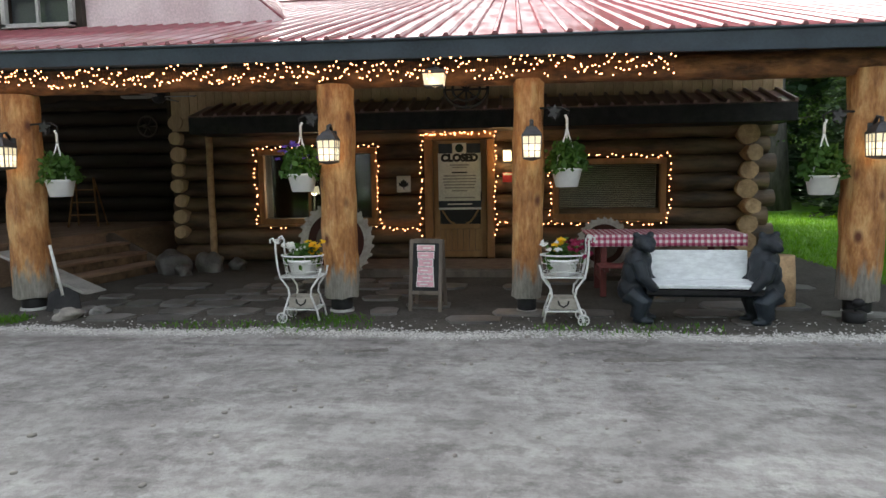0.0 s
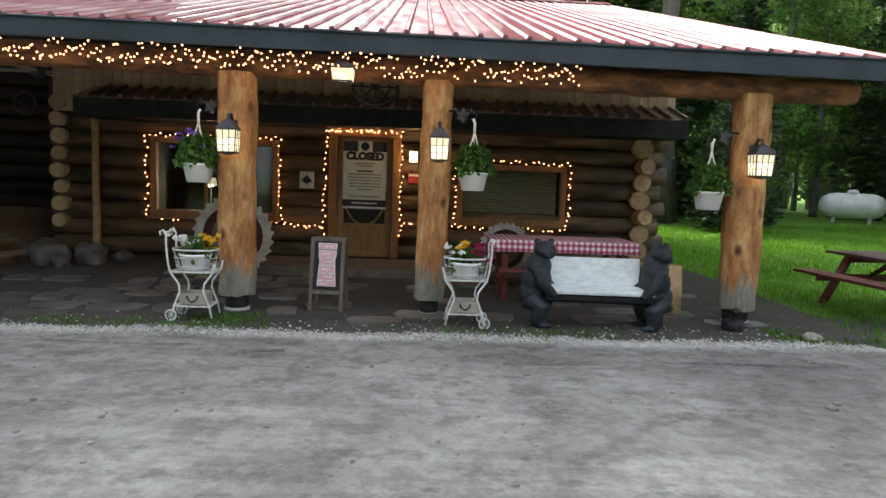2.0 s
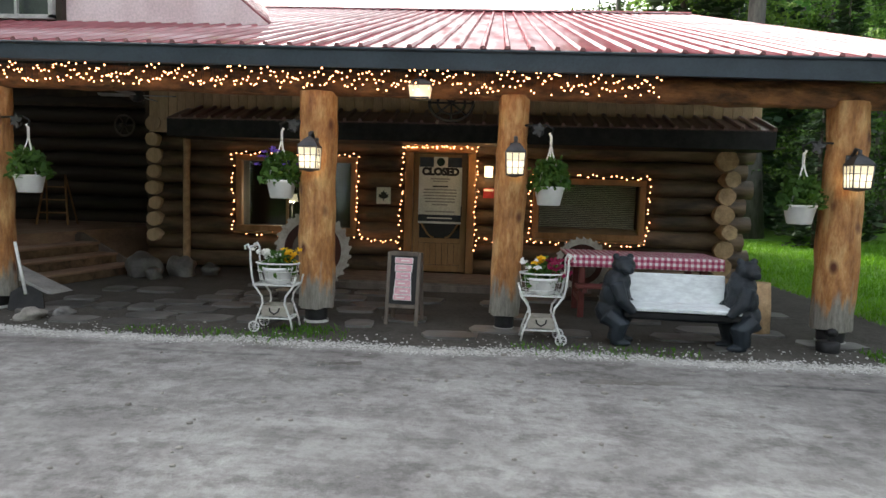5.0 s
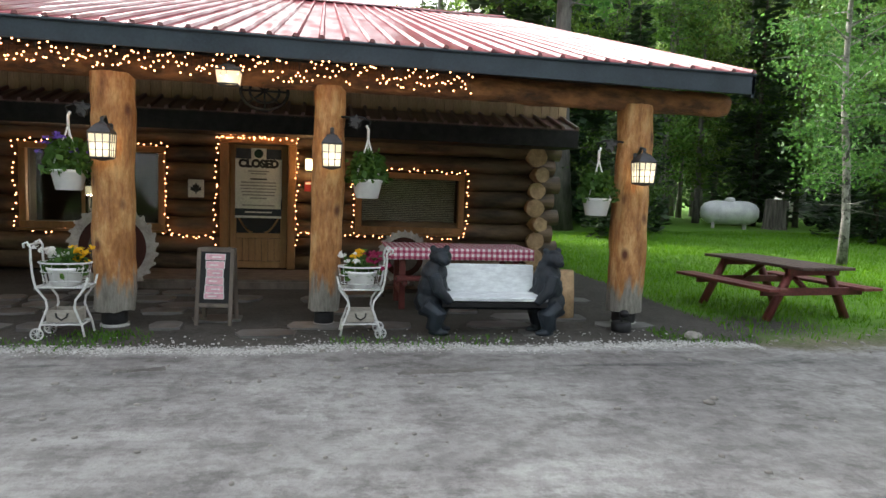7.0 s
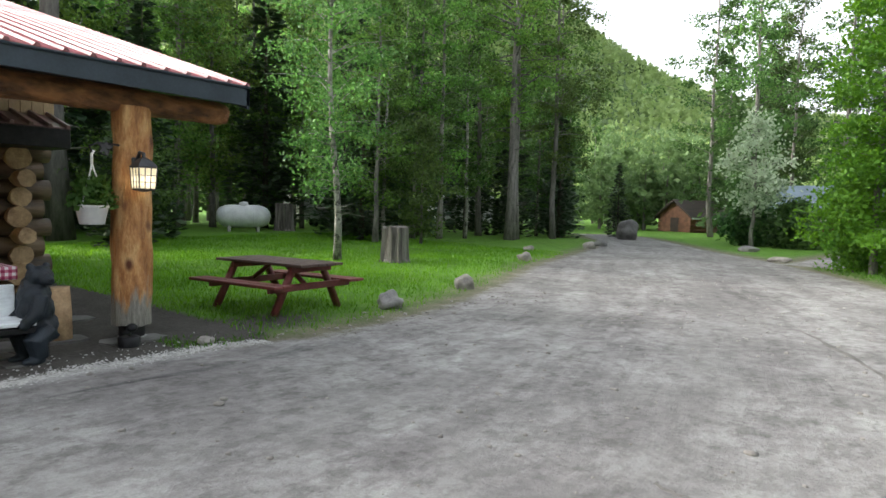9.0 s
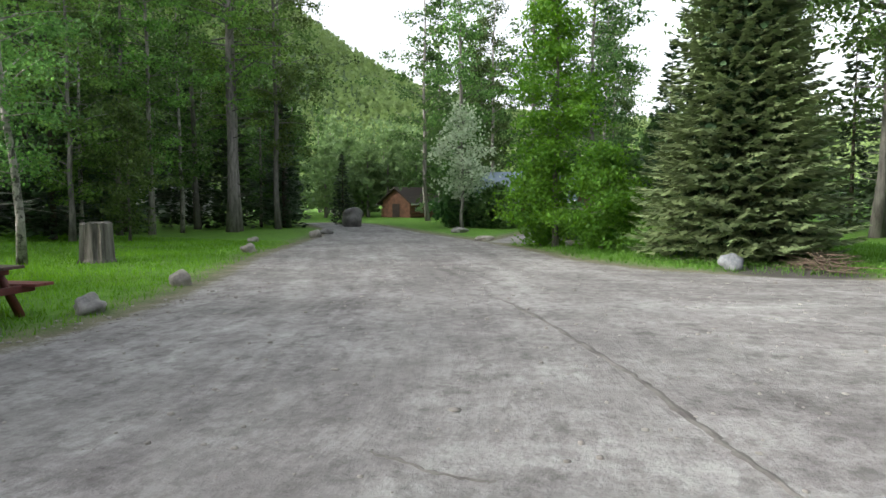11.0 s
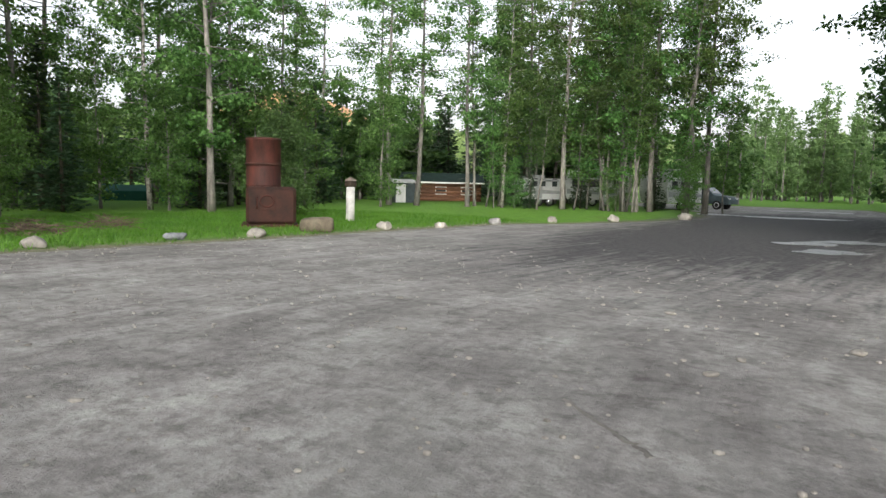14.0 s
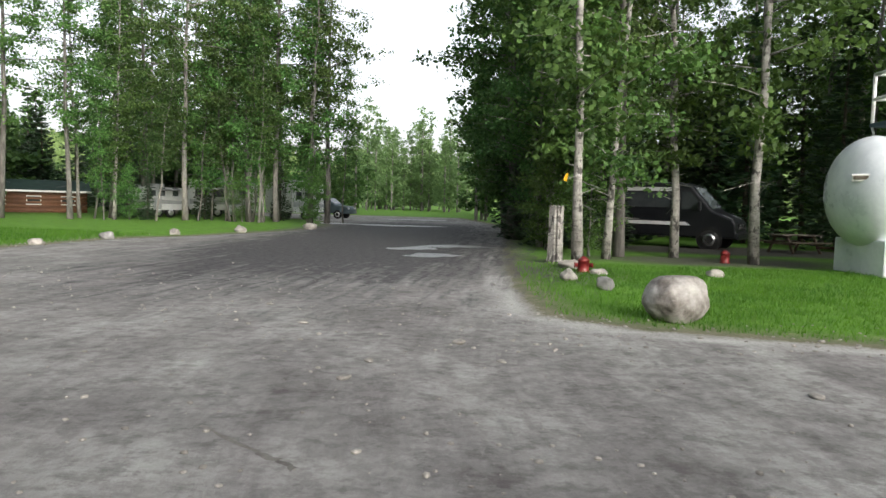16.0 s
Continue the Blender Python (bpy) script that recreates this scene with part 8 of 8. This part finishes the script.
def van(at, turn):
    """Front points to local +x."""
    e = thing("camper_van", (at[0], at[1], g(*at)), "black high-roofed panel van with a raked windscreen", "van", turn=turn)
    side = [(-3.0, 0.42), (-3.0, 2.25), (-2.85, 2.42), (0.95, 2.45), (1.35, 2.33), (2.15, 1.42), (2.85, 1.12), (2.98, 0.95), (3.0, 0.42)]
    bodyc = Shape().plate(side, (0, 0, 0), 1.9)
    body = part("body", bodyc, M_VAN, e)
    bv = body.modifiers.new("round", "BEVEL")
    bv.width, bv.segments = 0.08, 3
    part("windscreen", Shape().plate([(-0.8, -0.5), (0.8, -0.5), (0.72, 0.55), (-0.72, 0.55)], (1.78, 0, 1.88), 0.02, (0, 1, 0), (-0.66, 0, 0.75)), M_WINDSCREEN, e)
    for sy in (-1, 1):
        y = 0.958 * sy
        part("side_window", Shape().plate([(1.05, 1.45), (1.85, 1.45), (1.35, 2.1), (1.05, 2.1)], (0, y, 0), 0.012), M_CARGLASS, e)
        part("side_window", Shape().plate([(-2.6, 1.5), (-1.4, 1.5), (-1.4, 2.05), (-2.6, 2.05)], (0, y, 0), 0.012), M_CARGLASS, e)
        part("side_window", Shape().plate([(-1.1, 1.5), (0.6, 1.5), (0.6, 2.05), (-1.1, 2.05)], (0, y, 0), 0.012), M_CARGLASS, e)
        part("stripe", Shape().plate([(-2.9, 0.85), (1.4, 0.85), (1.2, 0.98), (-2.9, 0.98)], (0, y, 0), 0.012), M_RV, e, "pale grey side stripe")
        part("roof_stripe", Shape().plate([(-2.9, 2.12), (0.9, 2.12), (0.8, 2.26), (-2.9, 2.26)], (0, y, 0), 0.012), M_RV, e)
        part("headlight", Shape().box((2.62, 0.72 * sy, 1.12), (0.42, 0.34, 0.2), Euler((0, radians(24), 0)), 0.05), M_CHROME, e, "clear headlight")
        part("mirror", Shape().box((1.72, 1.08 * sy, 1.58), (0.12, 0.14, 0.34), b=0.03), M_VAN, e)
        for x in (-1.95, 2.08):
            wheel_on(e, x, 0.86 * sy, 0.36)
            part("arch", Shape().lathe((x, 0.90 * sy, 0.38), [(0.45, -0.05), (0.45, 0.06)], 20, True, "y"), M_TYRE, e)
    part("grille", Shape().box((2.98, 0, 0.84), (0.06, 1.1, 0.22), b=0.02), M_TYRE, e)
    part("bumper", Shape().box((2.97, 0, 0.52), (0.2, 1.86, 0.26), b=0.05), M_VAN, e)
    part("badge", Shape().box((3.02, 0, 0.92), (0.02, 0.3, 0.09), b=0.005), M_CHROME, e)
    return e


van((-6.3, -27.0), 149)


def trailer(at, turn, w, h, label, stripe):
    e = thing("camper_trailer", (at[0], at[1], g(*at)), label, "camper", "parked campers", turn=turn)
    part("body", Shape().plate([(-w / 2, 0.5), (w / 2, 0.5), (w / 2 + 0.25, 1.3), (w / 2, h), (-w / 2, h)], (0, 0, 0), 2.2), M_RV, e)
    for sy in (-1, 1):
        part("stripe", Shape().plate([(-w / 2, 0.9), (w / 2, 0.9), (w / 2, 1.25), (-w / 2, 1.1)], (0, 1.112 * sy, 0), 0.015), stripe, e)
        for x in (-w * 0.3, w * 0.08, w * 0.34):
            part("window", Shape().box((x, 1.115 * sy, 1.7), (w * 0.16, 0.02, 0.55), b=0.008), M_CARGLASS, e)
        part("door", Shape().box((w * 0.21, 1.113 * sy, 1.35), (0.6, 0.02, 1.6), b=0.006), M_RVGREY, e)
        for x in (-0.45, 0.45):
            wheel_on(e, x, 0.98 * sy, 0.34)
    part("roof_unit", Shape().box((0, 0, h + 0.12), (0.9, 0.8, 0.24), b=0.05), M_RVGREY, e)
    part("awning_roll", Shape().tube([(-w * 0.4, 1.2, h - 0.15), (w * 0.4, 1.2, h - 0.15)], 0.07, 8), M_RVGREY, e)
    part("hitch", Shape().tube([(w / 2, 0, 0.5), (w / 2 + 1.0, 0, 0.45), (w / 2 + 1.0, 0, 0.0)], 0.05, 6), M_TYRE, e)
    return e


trailer((20.03, -47.31), 25, 4.6, 2.6, "white camper trailer with grey stripes among the trees", M_RVGREY)
trailer((23.21, -43.59), 60, 2.6, 2.0, "small pale camper trailer among the trees", M_RVGREY)
trailer((14.86, -48.12), 75, 4.2, 2.6, "white tall camper among the trees", M_RVGREY)
trailer((37.91, 29.78), 150, 4.2, 2.4, "white camper trailer beyond the trees", M_RVGREY)
trailer((27.42, 32.02), 170, 4.6, 2.3, "white camper trailer beyond the trees", M_RVGREY)


def car(at, turn, label):
    e = thing("suv", (at[0], at[1], g(*at)), label, "car", "parked cars", turn=turn)
    prof = [(-2.2, 0.4), (-2.25, 0.95), (-2.0, 1.05), (-1.5, 1.62), (0.4, 1.66), (1.1, 1.1), (2.1, 0.98), (2.3, 0.75), (2.3, 0.4)]
    o = part("body", Shape().plate(prof, (0, 0, 0), 1.75), M_SHED, e)
    bv = o.modifiers.new("round", "BEVEL")
    bv.width, bv.segments = 0.07, 2
    for sy in (-1, 1):
        part("side_window", Shape().plate([(-1.75, 1.1), (0.85, 1.1), (0.32, 1.54), (-1.4, 1.54)], (0, 0.882 * sy, 0), 0.012), M_CARGLASS, e)
        part("headlight", Shape().box((2.2, 0.66 * sy, 0.82), (0.2, 0.3, 0.15), b=0.03), M_CHROME, e)
        for x in (-1.4, 1.4):
            wheel_on(e, x, 0.8 * sy, 0.34)
    part("windscreen", Shape().plate([(-0.7, -0.32), (0.7, -0.32), (0.62, 0.34), (-0.62, 0.34)], (0.77, 0, 1.39), 0.02, (0, 1, 0), (-0.78, 0, 0.62)), M_CARGLASS, e)
    return e


car((14.03, -53.55), 170, "blue-grey sport utility car at the edge of the trees")
car((27.33, 29.43), 30, "pale car parked beyond the lawn")


# ---- far buildings ----
def cabin(name, at, turn, w, d, wall_h, ridge, wall_mat, roof_mat, label, windows=1):
    """A gabled cabin, ridge along local x."""
    e = thing(name, (at[0], at[1], g(*at)), label, "house", "far cabins", turn=turn)
    part("wall", Shape().box((0, -d / 2, wall_h / 2), (w, 0.15, wall_h)).box((0, d / 2, wall_h / 2), (w, 0.15, wall_h)).plate([(-d / 2, 0), (d / 2, 0), (d / 2, wall_h), (0, ridge), (-d / 2, wall_h)], (-w / 2, 0, 0), 0.15, (0, 1, 0), (0, 0, 1)).plate([(-d / 2, 0), (d / 2, 0), (d / 2, wall_h), (0, ridge), (-d / 2, wall_h)], (w / 2, 0, 0), 0.15, (0, 1, 0), (0, 0, 1)), wall_mat, e)
    over = 0.45
    k = (ridge - wall_h) / (d / 2)
    r = part("roof", Shape().plate([(-d / 2 - over, wall_h - k * over), (0, ridge + 0.0), (d / 2 + over, wall_h - k * over), (d / 2 + over, wall_h - k * over + 0.12), (0, ridge + 0.14), (-d / 2 - over, wall_h - k * over + 0.12)], (0, 0, 0), w + 0.8, (0, 1, 0), (0, 0, 1)), roof_mat, e)
    for sy in (-1, 1):
        for i in range(windows):
            x = (i + 0.5) / windows * w - w / 2
            wd = part("window", Shape().box((x, sy * (d / 2 + 0.09), wall_h * 0.55), (0.9, 0.05, wall_h * 0.42), b=0.01), M_WHITE, e)
            part("pane", Shape().box((x, sy * (d / 2 + 0.12), wall_h * 0.55), (0.76, 0.02, wall_h * 0.33)), M_CARGLASS, wd)
        part("eave_board", Shape().box((0, sy * (d / 2 + over + 0.02), wall_h - k * over + 0.05), (w + 0.8, 0.04, 0.13)), M_WHITE, e, "white eave board")
    for sx in (-1, 1):
        dr = part("door", Shape().box((sx * (w / 2 + 0.09), 0, wall_h * 0.42), (0.05, 0.8, wall_h * 0.82), b=0.01), M_DARKLOG, e)
    for i in range(int(wall_h / 0.28)):
        for sy in (-1, 1):
            part("log", Shape().tube([(-w / 2 - 0.15, sy * (d / 2 + 0.03), 0.14 + 0.28 * i), (w / 2 + 0.15, sy * (d / 2 + 0.03), 0.14 + 0.28 * i)], 0.13, 8), wall_mat, e)
    return e


cabin("cabin", (56, 19.4), 160, 4.2, 3.0, 1.4, 2.5, M_CABIN, M_DARKLOG, "small red-cedar log cabin with a steep dark roof", 2)
cabin("cabin", (39.5, 5.9), 82, 5.5, 5.0, 1.55, 3.0, M_CABIN, M_BLUEROOF, "log cabin with a blue-grey metal roof", 2)
cabin("cabin", (33.3, -45.5), 36, 6.2, 4.5, 1.55, 2.15, M_CABIN, M_GREENROOF, "long low log cabin with a green metal roof", 3)
shed = thing("outhouse", (30.71, -37.34, 0), "small blue-grey outhouse with a pale roof", "shed", turn=230)
part("wall", Shape().box((0, 0, 0.75), (1.5, 1.4, 1.5), b=0.02), surface("dark_shed_boards", (0.012, 0.022, 0.026), (0.030, 0.048, 0.055), 3, 0.7, 0.2), shed)
part("door", Shape().box((-0.3, -0.72, 0.7), (0.7, 0.05, 1.3), b=0.01), M_RV, shed)
part("roof", Shape().box((0, 0, 1.58), (1.8, 1.8, 0.1), Euler((radians(6), 0, 0)), 0.02), M_RV, shed)
for px_x, px_y, ln in ((38.38, -22.24, 5.5), (43.43, -16.16, 3.0)):
    t = thing("tarp_shelter", (px_x, px_y, 0), "low teal canvas shelter behind the trees", "shelter", "teal shelters", turn=70)
    part("canvas", Shape().plate([(-0.9, 0), (0.9, 0), (0.9, 0.6), (0, 0.95), (-0.9, 0.6)], (0, 0, 0), ln, (0, 1, 0), (0, 0, 1)), M_TEAL, t)
    for sx in (-1, 1):
        part("pole", Shape().tube([(sx * ln * 0.48, -0.95, 0), (sx * ln * 0.48, -0.95, 0.7)], 0.04, 6), M_TYRE, t)
picnic_table((-10.57, -25.03), 20, "weathered brown wooden picnic table under the trees", M_BRUSH, M_SIGNWOOD)
ribbon = tagged(part("marker_ribbon", Shape().plate([(0, 0), (0.09, 0.04), (0.02, 0.22), (-0.04, 0.2)], (-1.56, -17.23, 2.09), 0.006), M_YELLOWFLOWER), "yellow marker ribbon tied in the birch", "ribbon")

# ---- ground details ----
def puddle(cx, cy, rx, ry, seed):
    rng = random.Random(seed)
    ph = [rng.uniform(0, 6.28) for _ in range(4)]
    out = []
    for k in range(40):
        a = 2 * math.pi * k / 40
        r = 1 + 0.22 * math.sin(2 * a + ph[0]) + 0.16 * math.sin(3 * a + ph[1]) + 0.1 * math.sin(7 * a + ph[2])
        out.append((rx * r * math.cos(a), ry * r * math.sin(a)))
    o = part("puddle", Shape().plate(out, (cx, cy, 0.012), 0.012, (1, 0, 0), (0, 1, 0)), M_WATER)
    return tagged(o, "shallow rain puddle on the dark track", "puddle", "puddles on the track", "structure")


for k, (cx, cy, rx, ry) in enumerate(((1.92, -18.52, 0.8, 0.6), (1.55, -22.6, 1.0, 0.8), (2.75, -21.05, 0.75, 0.7), (6.28, -40.45, 2.3, 1.3), (6.57, -54.83, 2.2, 2.0), (10.2, -41.2, 1.3, 0.9))):
    puddle(cx, cy, rx, ry, k)

# dark rut that crosses the lot
RUT = [(9.61, 1.85), (8.48, 1.22), (7.37, 0.68), (6.40, 0.24), (5.69, -0.09), (4.97, -0.35), (4.49, -0.53), (4.21, -0.61), (3.79, -0.79), (3.35, -0.98), (2.95, -1.17)]


def strip_on_ground(name, pts, width, seed, label):
    rng = random.Random(seed)
    fine = []
    for a, b in zip(pts, pts[1:]):
        for i in range(6):
            fine.append((a[0] + (b[0] - a[0]) * i / 6, a[1] + (b[1] - a[1]) * i / 6))
    v, f = [], []
    for i, p in enumerate(fine):
        q = fine[min(i + 1, len(fine) - 1)] if i < len(fine) - 1 else p
        o = fine[i - 1] if i else p
        d = Vector((q[0] - o[0], q[1] - o[1], 0)).normalized()
        s = Vector((-d.y, d.x, 0))
        wd = width * rng.uniform(0.35, 1.1)
        c = Vector((p[0] + rng.uniform(-0.02, 0.02), p[1] + rng.uniform(-0.02, 0.02), g(*p)))
        v += [c - s * wd, c + Vector((0, 0, 0.008)), c + s * wd]
    for i in range(len(fine) - 1):
        f += [(3 * i, 3 * i + 3, 3 * i + 4, 3 * i + 1), (3 * i + 1, 3 * i + 4, 3 * i + 5, 3 * i + 2)]
    o = part(name, Shape().add(v, f), M_RUTSOIL)
    return tagged(o, label, "rut", kind="structure")


M_RUTSOIL = surface("damp_soil", (0.060, 0.055, 0.050), (0.20, 0.188, 0.172), 3, 0.85, 0.5)
strip_on_ground("wheel_rut", RUT, 0.046, 1, "narrow dark rut across the gravel")
strip_on_ground("wheel_rut", [(3.64, 1.39), (3.56, 1.15), (3.45, 0.92), (3.43, 0.74), (3.44, 0.56)], 0.022, 2, "thin dark scratch across the gravel")
strip_on_ground("wheel_rut", [(2.03, -4.28), (1.63, -4.00), (1.39, -3.82), (1.20, -3.71)], 0.03, 3, "thin dark scratch across the gravel")
strip_on_ground("wheel_rut", [(0.70, 5.16), (0.88, 5.20), (0.99, 5.21), (1.28, 5.24), (1.5, 5.29)], 0.075, 4, "small damp hollow in the gravel")
strip_on_ground("wheel_rut", [(-1.45, 5.36), (-1.24, 5.38), (-1.05, 5.45)], 0.055, 5, "small damp hollow in the gravel")


def slabs():
    rng = random.Random(21)
    pav = tagged(new("pavement"), "uneven dark flag stones under the porch roof", "pavement", kind="structure")
    y = 6.35
    while y < 9.3:
        x = -5.2
        dy = rng.uniform(0.32, 0.5)
        while x < 3.3:
            w = rng.uniform(0.35, 0.75)
            if rng.random() < (0.62 if x < -1.5 else 0.34) and not (x < -3.6 and y > 8.6):
                n = 7
                out = [(0.47 * w * (1 + rng.uniform(-0.12, 0.08)) * math.copysign(abs(math.cos(a)) ** 0.6, math.cos(a)), 0.46 * dy * (1 + rng.uniform(-0.12, 0.08)) * math.copysign(abs(math.sin(a)) ** 0.6, math.sin(a))) for a in [2 * math.pi * (k + 0.5) / n for k in range(n)]]
                part("flag_stone", Shape().plate(out, (x + w / 2, y + dy / 2, 0.004 + rng.uniform(0, 0.016)), 0.03, (1, 0, 0), (0, 1, 0)), M_SLAB, pav)
            x += w
        y += dy


slabs()


M_CRUSHED = surface("crushed_pale_stone", (0.34, 0.34, 0.325), (0.62, 0.615, 0.59), 9, 0.85, 0.3)


def scatter_stones():
    rng = np.random.default_rng(31)
    base = Shape().ball((0, 0, 0), 1.0, 1)
    bv, bf = np.array(base.v), np.array(base.f)

    def lay(name, pts, lo, hi, material, label, flat=0.55):
        n = len(pts)
        s = rng.uniform(lo, hi, n) * rng.uniform(0.5, 1, n)
        z = height_at(pts[:, 0], pts[:, 1])
        v = bv[None] * (rng.uniform(0.7, 1.3, (n, 1, 3)) * s[:, None, None]) * [1, 1, flat]
        v += np.stack([pts[:, 0], pts[:, 1], z + s * 0.2], 1)[:, None]
        f = bf[None] + (np.arange(n) * len(bv))[:, None, None]
        me = bpy.data.meshes.new(name)
        me.from_pydata(v.reshape(-1, 3).tolist(), [], f.reshape(-1, 3).tolist())
        me.polygons.foreach_set("use_smooth", np.ones(len(me.polygons), bool))
        tagged(part(name, me, material), label, "stones", kind="stuff")

    e = np.stack([rng.uniform(-7, 4.4, 13000), 6.0 + rng.normal(size=13000) * 0.07], 1)
    e[:, 1] += 0.04 * np.sin(2.3 * e[:, 0]) + 0.03 * np.sin(5.1 * e[:, 0] + 1)
    lay("edge_gravel", e, 0.004, 0.014, M_CRUSHED, "line of pale crushed stone along the porch")
    r = np.sqrt(rng.uniform(1.5**2, 20**2, 6500))
    a = np.radians(rng.uniform(-215, 45, 6500))
    p = np.stack([-np.sin(a) * r, np.cos(a) * r], 1)
    p = p[lot_at(p[:, 0], p[:, 1]) > 0.05]
    p = p[p[:, 1] > -12.5]
    lay("loose_gravel", p, 0.005, 0.032, M_PALEROCK, "loose stones scattered on the gravel")
    r = np.sqrt(rng.uniform(2.5**2, 16**2, 260))
    a = np.radians(rng.uniform(-200, 40, 260))
    f = np.stack([-np.sin(a) * r, np.cos(a) * r], 1)
    lay("flat_stones", f[lot_at(f[:, 0], f[:, 1]) > 0.1], 0.02, 0.05, M_PALEROCK, "flat pale stones trodden into the gravel", 0.3)
    q = np.stack([rng.uniform(-9, 0, 260), rng.uniform(-9.3, -7.2, 260)], 1)
    q = np.concatenate([q, np.stack([rng.uniform(12.2, 13.6, 160), rng.uniform(-24, -2, 160)], 1), np.stack([rng.uniform(4.5, 10, 120), rng.uniform(5.6, 6.6, 120)], 1)])
    k = np.stack([rng.uniform(-5.2, 4.2, 420), 6.15 + np.abs(rng.normal(size=420)) * 0.3], 1)
    lay("porch_pebbles", k, 0.005, 0.018, M_CRUSHED, "pale pebbles strewn under the porch edge")
    lay("verge_stones", q, 0.012, 0.042, M_PALEROCK, "small pale stones along the verges")


for k, (x, y, r) in enumerate(((1.4, -5.56, 0.055), (0.54, -7.15, 0.075), (1.32, -6.19, 0.05), (2.44, -7.91, 0.06), (4.24, -5.25, 0.04), (4.43, -2.22, 0.04), (-2.41, -5.7, 0.06), (0.1, -6.4, 0.045), (3.3, -9.2, 0.05), (5.4, -6.6, 0.04))):
    rock((x, y), r, (1.3, 0.9, 0.35), M_PALEROCK, "flat pale stone bedded in the gravel", 50 + k, 2)
scatter_stones()


def grass():
    rng = np.random.default_rng(41)

    def sow(name, box, n, h, label, blades=M_GRASS):
        p = np.stack([rng.uniform(box[0], box[1], n), rng.uniform(box[2], box[3], n)], 1)
        d = lot_at(p[:, 0], p[:, 1])
        patch = 0.5 + 0.5 * waves(p[:, 0] * 1.7, p[:, 1] * 1.7)
        ok = (d < -0.25 - 2.2 * rng.uniform(0, 1, n) ** 2.5) & (rng.uniform(0, 1, n) < 0.35 + 0.65 * patch)
        ok &= ~((p[:, 0] < 4.5) & (p[:, 1] > 5))
        p = p[ok]
        m = len(p)
        a, hh = rng.uniform(0, 6.28, m), h * rng.uniform(0.5, 1.4, m)
        z = height_at(p[:, 0], p[:, 1]) - 0.01
        w = hh * 0.11
        c = np.stack([p[:, 0], p[:, 1], z], 1)
        side = np.stack([np.cos(a), np.sin(a), 0 * a], 1) * w[:, None]
        tip = np.stack([rng.normal(size=m) * 0.35 * hh, rng.normal(size=m) * 0.35 * hh, hh], 1)
        v = np.stack([c - side, c + side, c + tip], 1).reshape(-1, 3)
        tagged(part(name, loose_tris(name, v), blades), label, "grass", kind="stuff")

    sow("lawn_grass", (4, 21, 6, 23), 150000, 0.075, "mown green lawn grass beside the lodge", M_GRASSLIT)
    sow("lawn_grass", (-9, 0, -17.2, -7.5), 70000, 0.075, "long green grass round the boulder")
    sow("lawn_grass", (13, 24, -24, 4), 80000, 0.11, "green grass along the far side of the lot")
    # weeds by the posts and the porch edge
    p = np.concatenate([np.stack([rng.uniform(-6.5, 4.6, 1700), rng.normal(size=1700) * 0.1 + 6.22], 1), np.stack([rng.normal(size=500) * 0.22 + 3.4, rng.normal(size=500) * 0.15 + 6.5], 1), np.stack([rng.normal(size=400) * 0.2 - 1.8, rng.normal(size=400) * 0.12 + 6.5], 1), np.stack([rng.normal(size=500) * 0.3 - 5.3, rng.normal(size=500) * 0.1 + 6.4], 1)])
    p = p[waves(p[:, 0] * 2.1, p[:, 1]) > -0.1]
    m = len(p)
    a, hh = rng.uniform(0, 6.28, m), 0.045 * rng.uniform(0.4, 1.4, m)
    c = np.stack([p[:, 0], p[:, 1], 0 * a], 1)
    side = np.stack([np.cos(a), np.sin(a), 0 * a], 1) * (hh * 0.2)[:, None]
    v = np.stack([c - side, c + side, c + np.stack([rng.normal(size=m) * 0.4 * hh, rng.normal(size=m) * 0.4 * hh, hh], 1)], 1).reshape(-1, 3)
    tagged(part("weeds", loose_tris("weeds", v), M_GRASS), "sparse green weeds along the porch edge", "grass", kind="stuff")


grass()
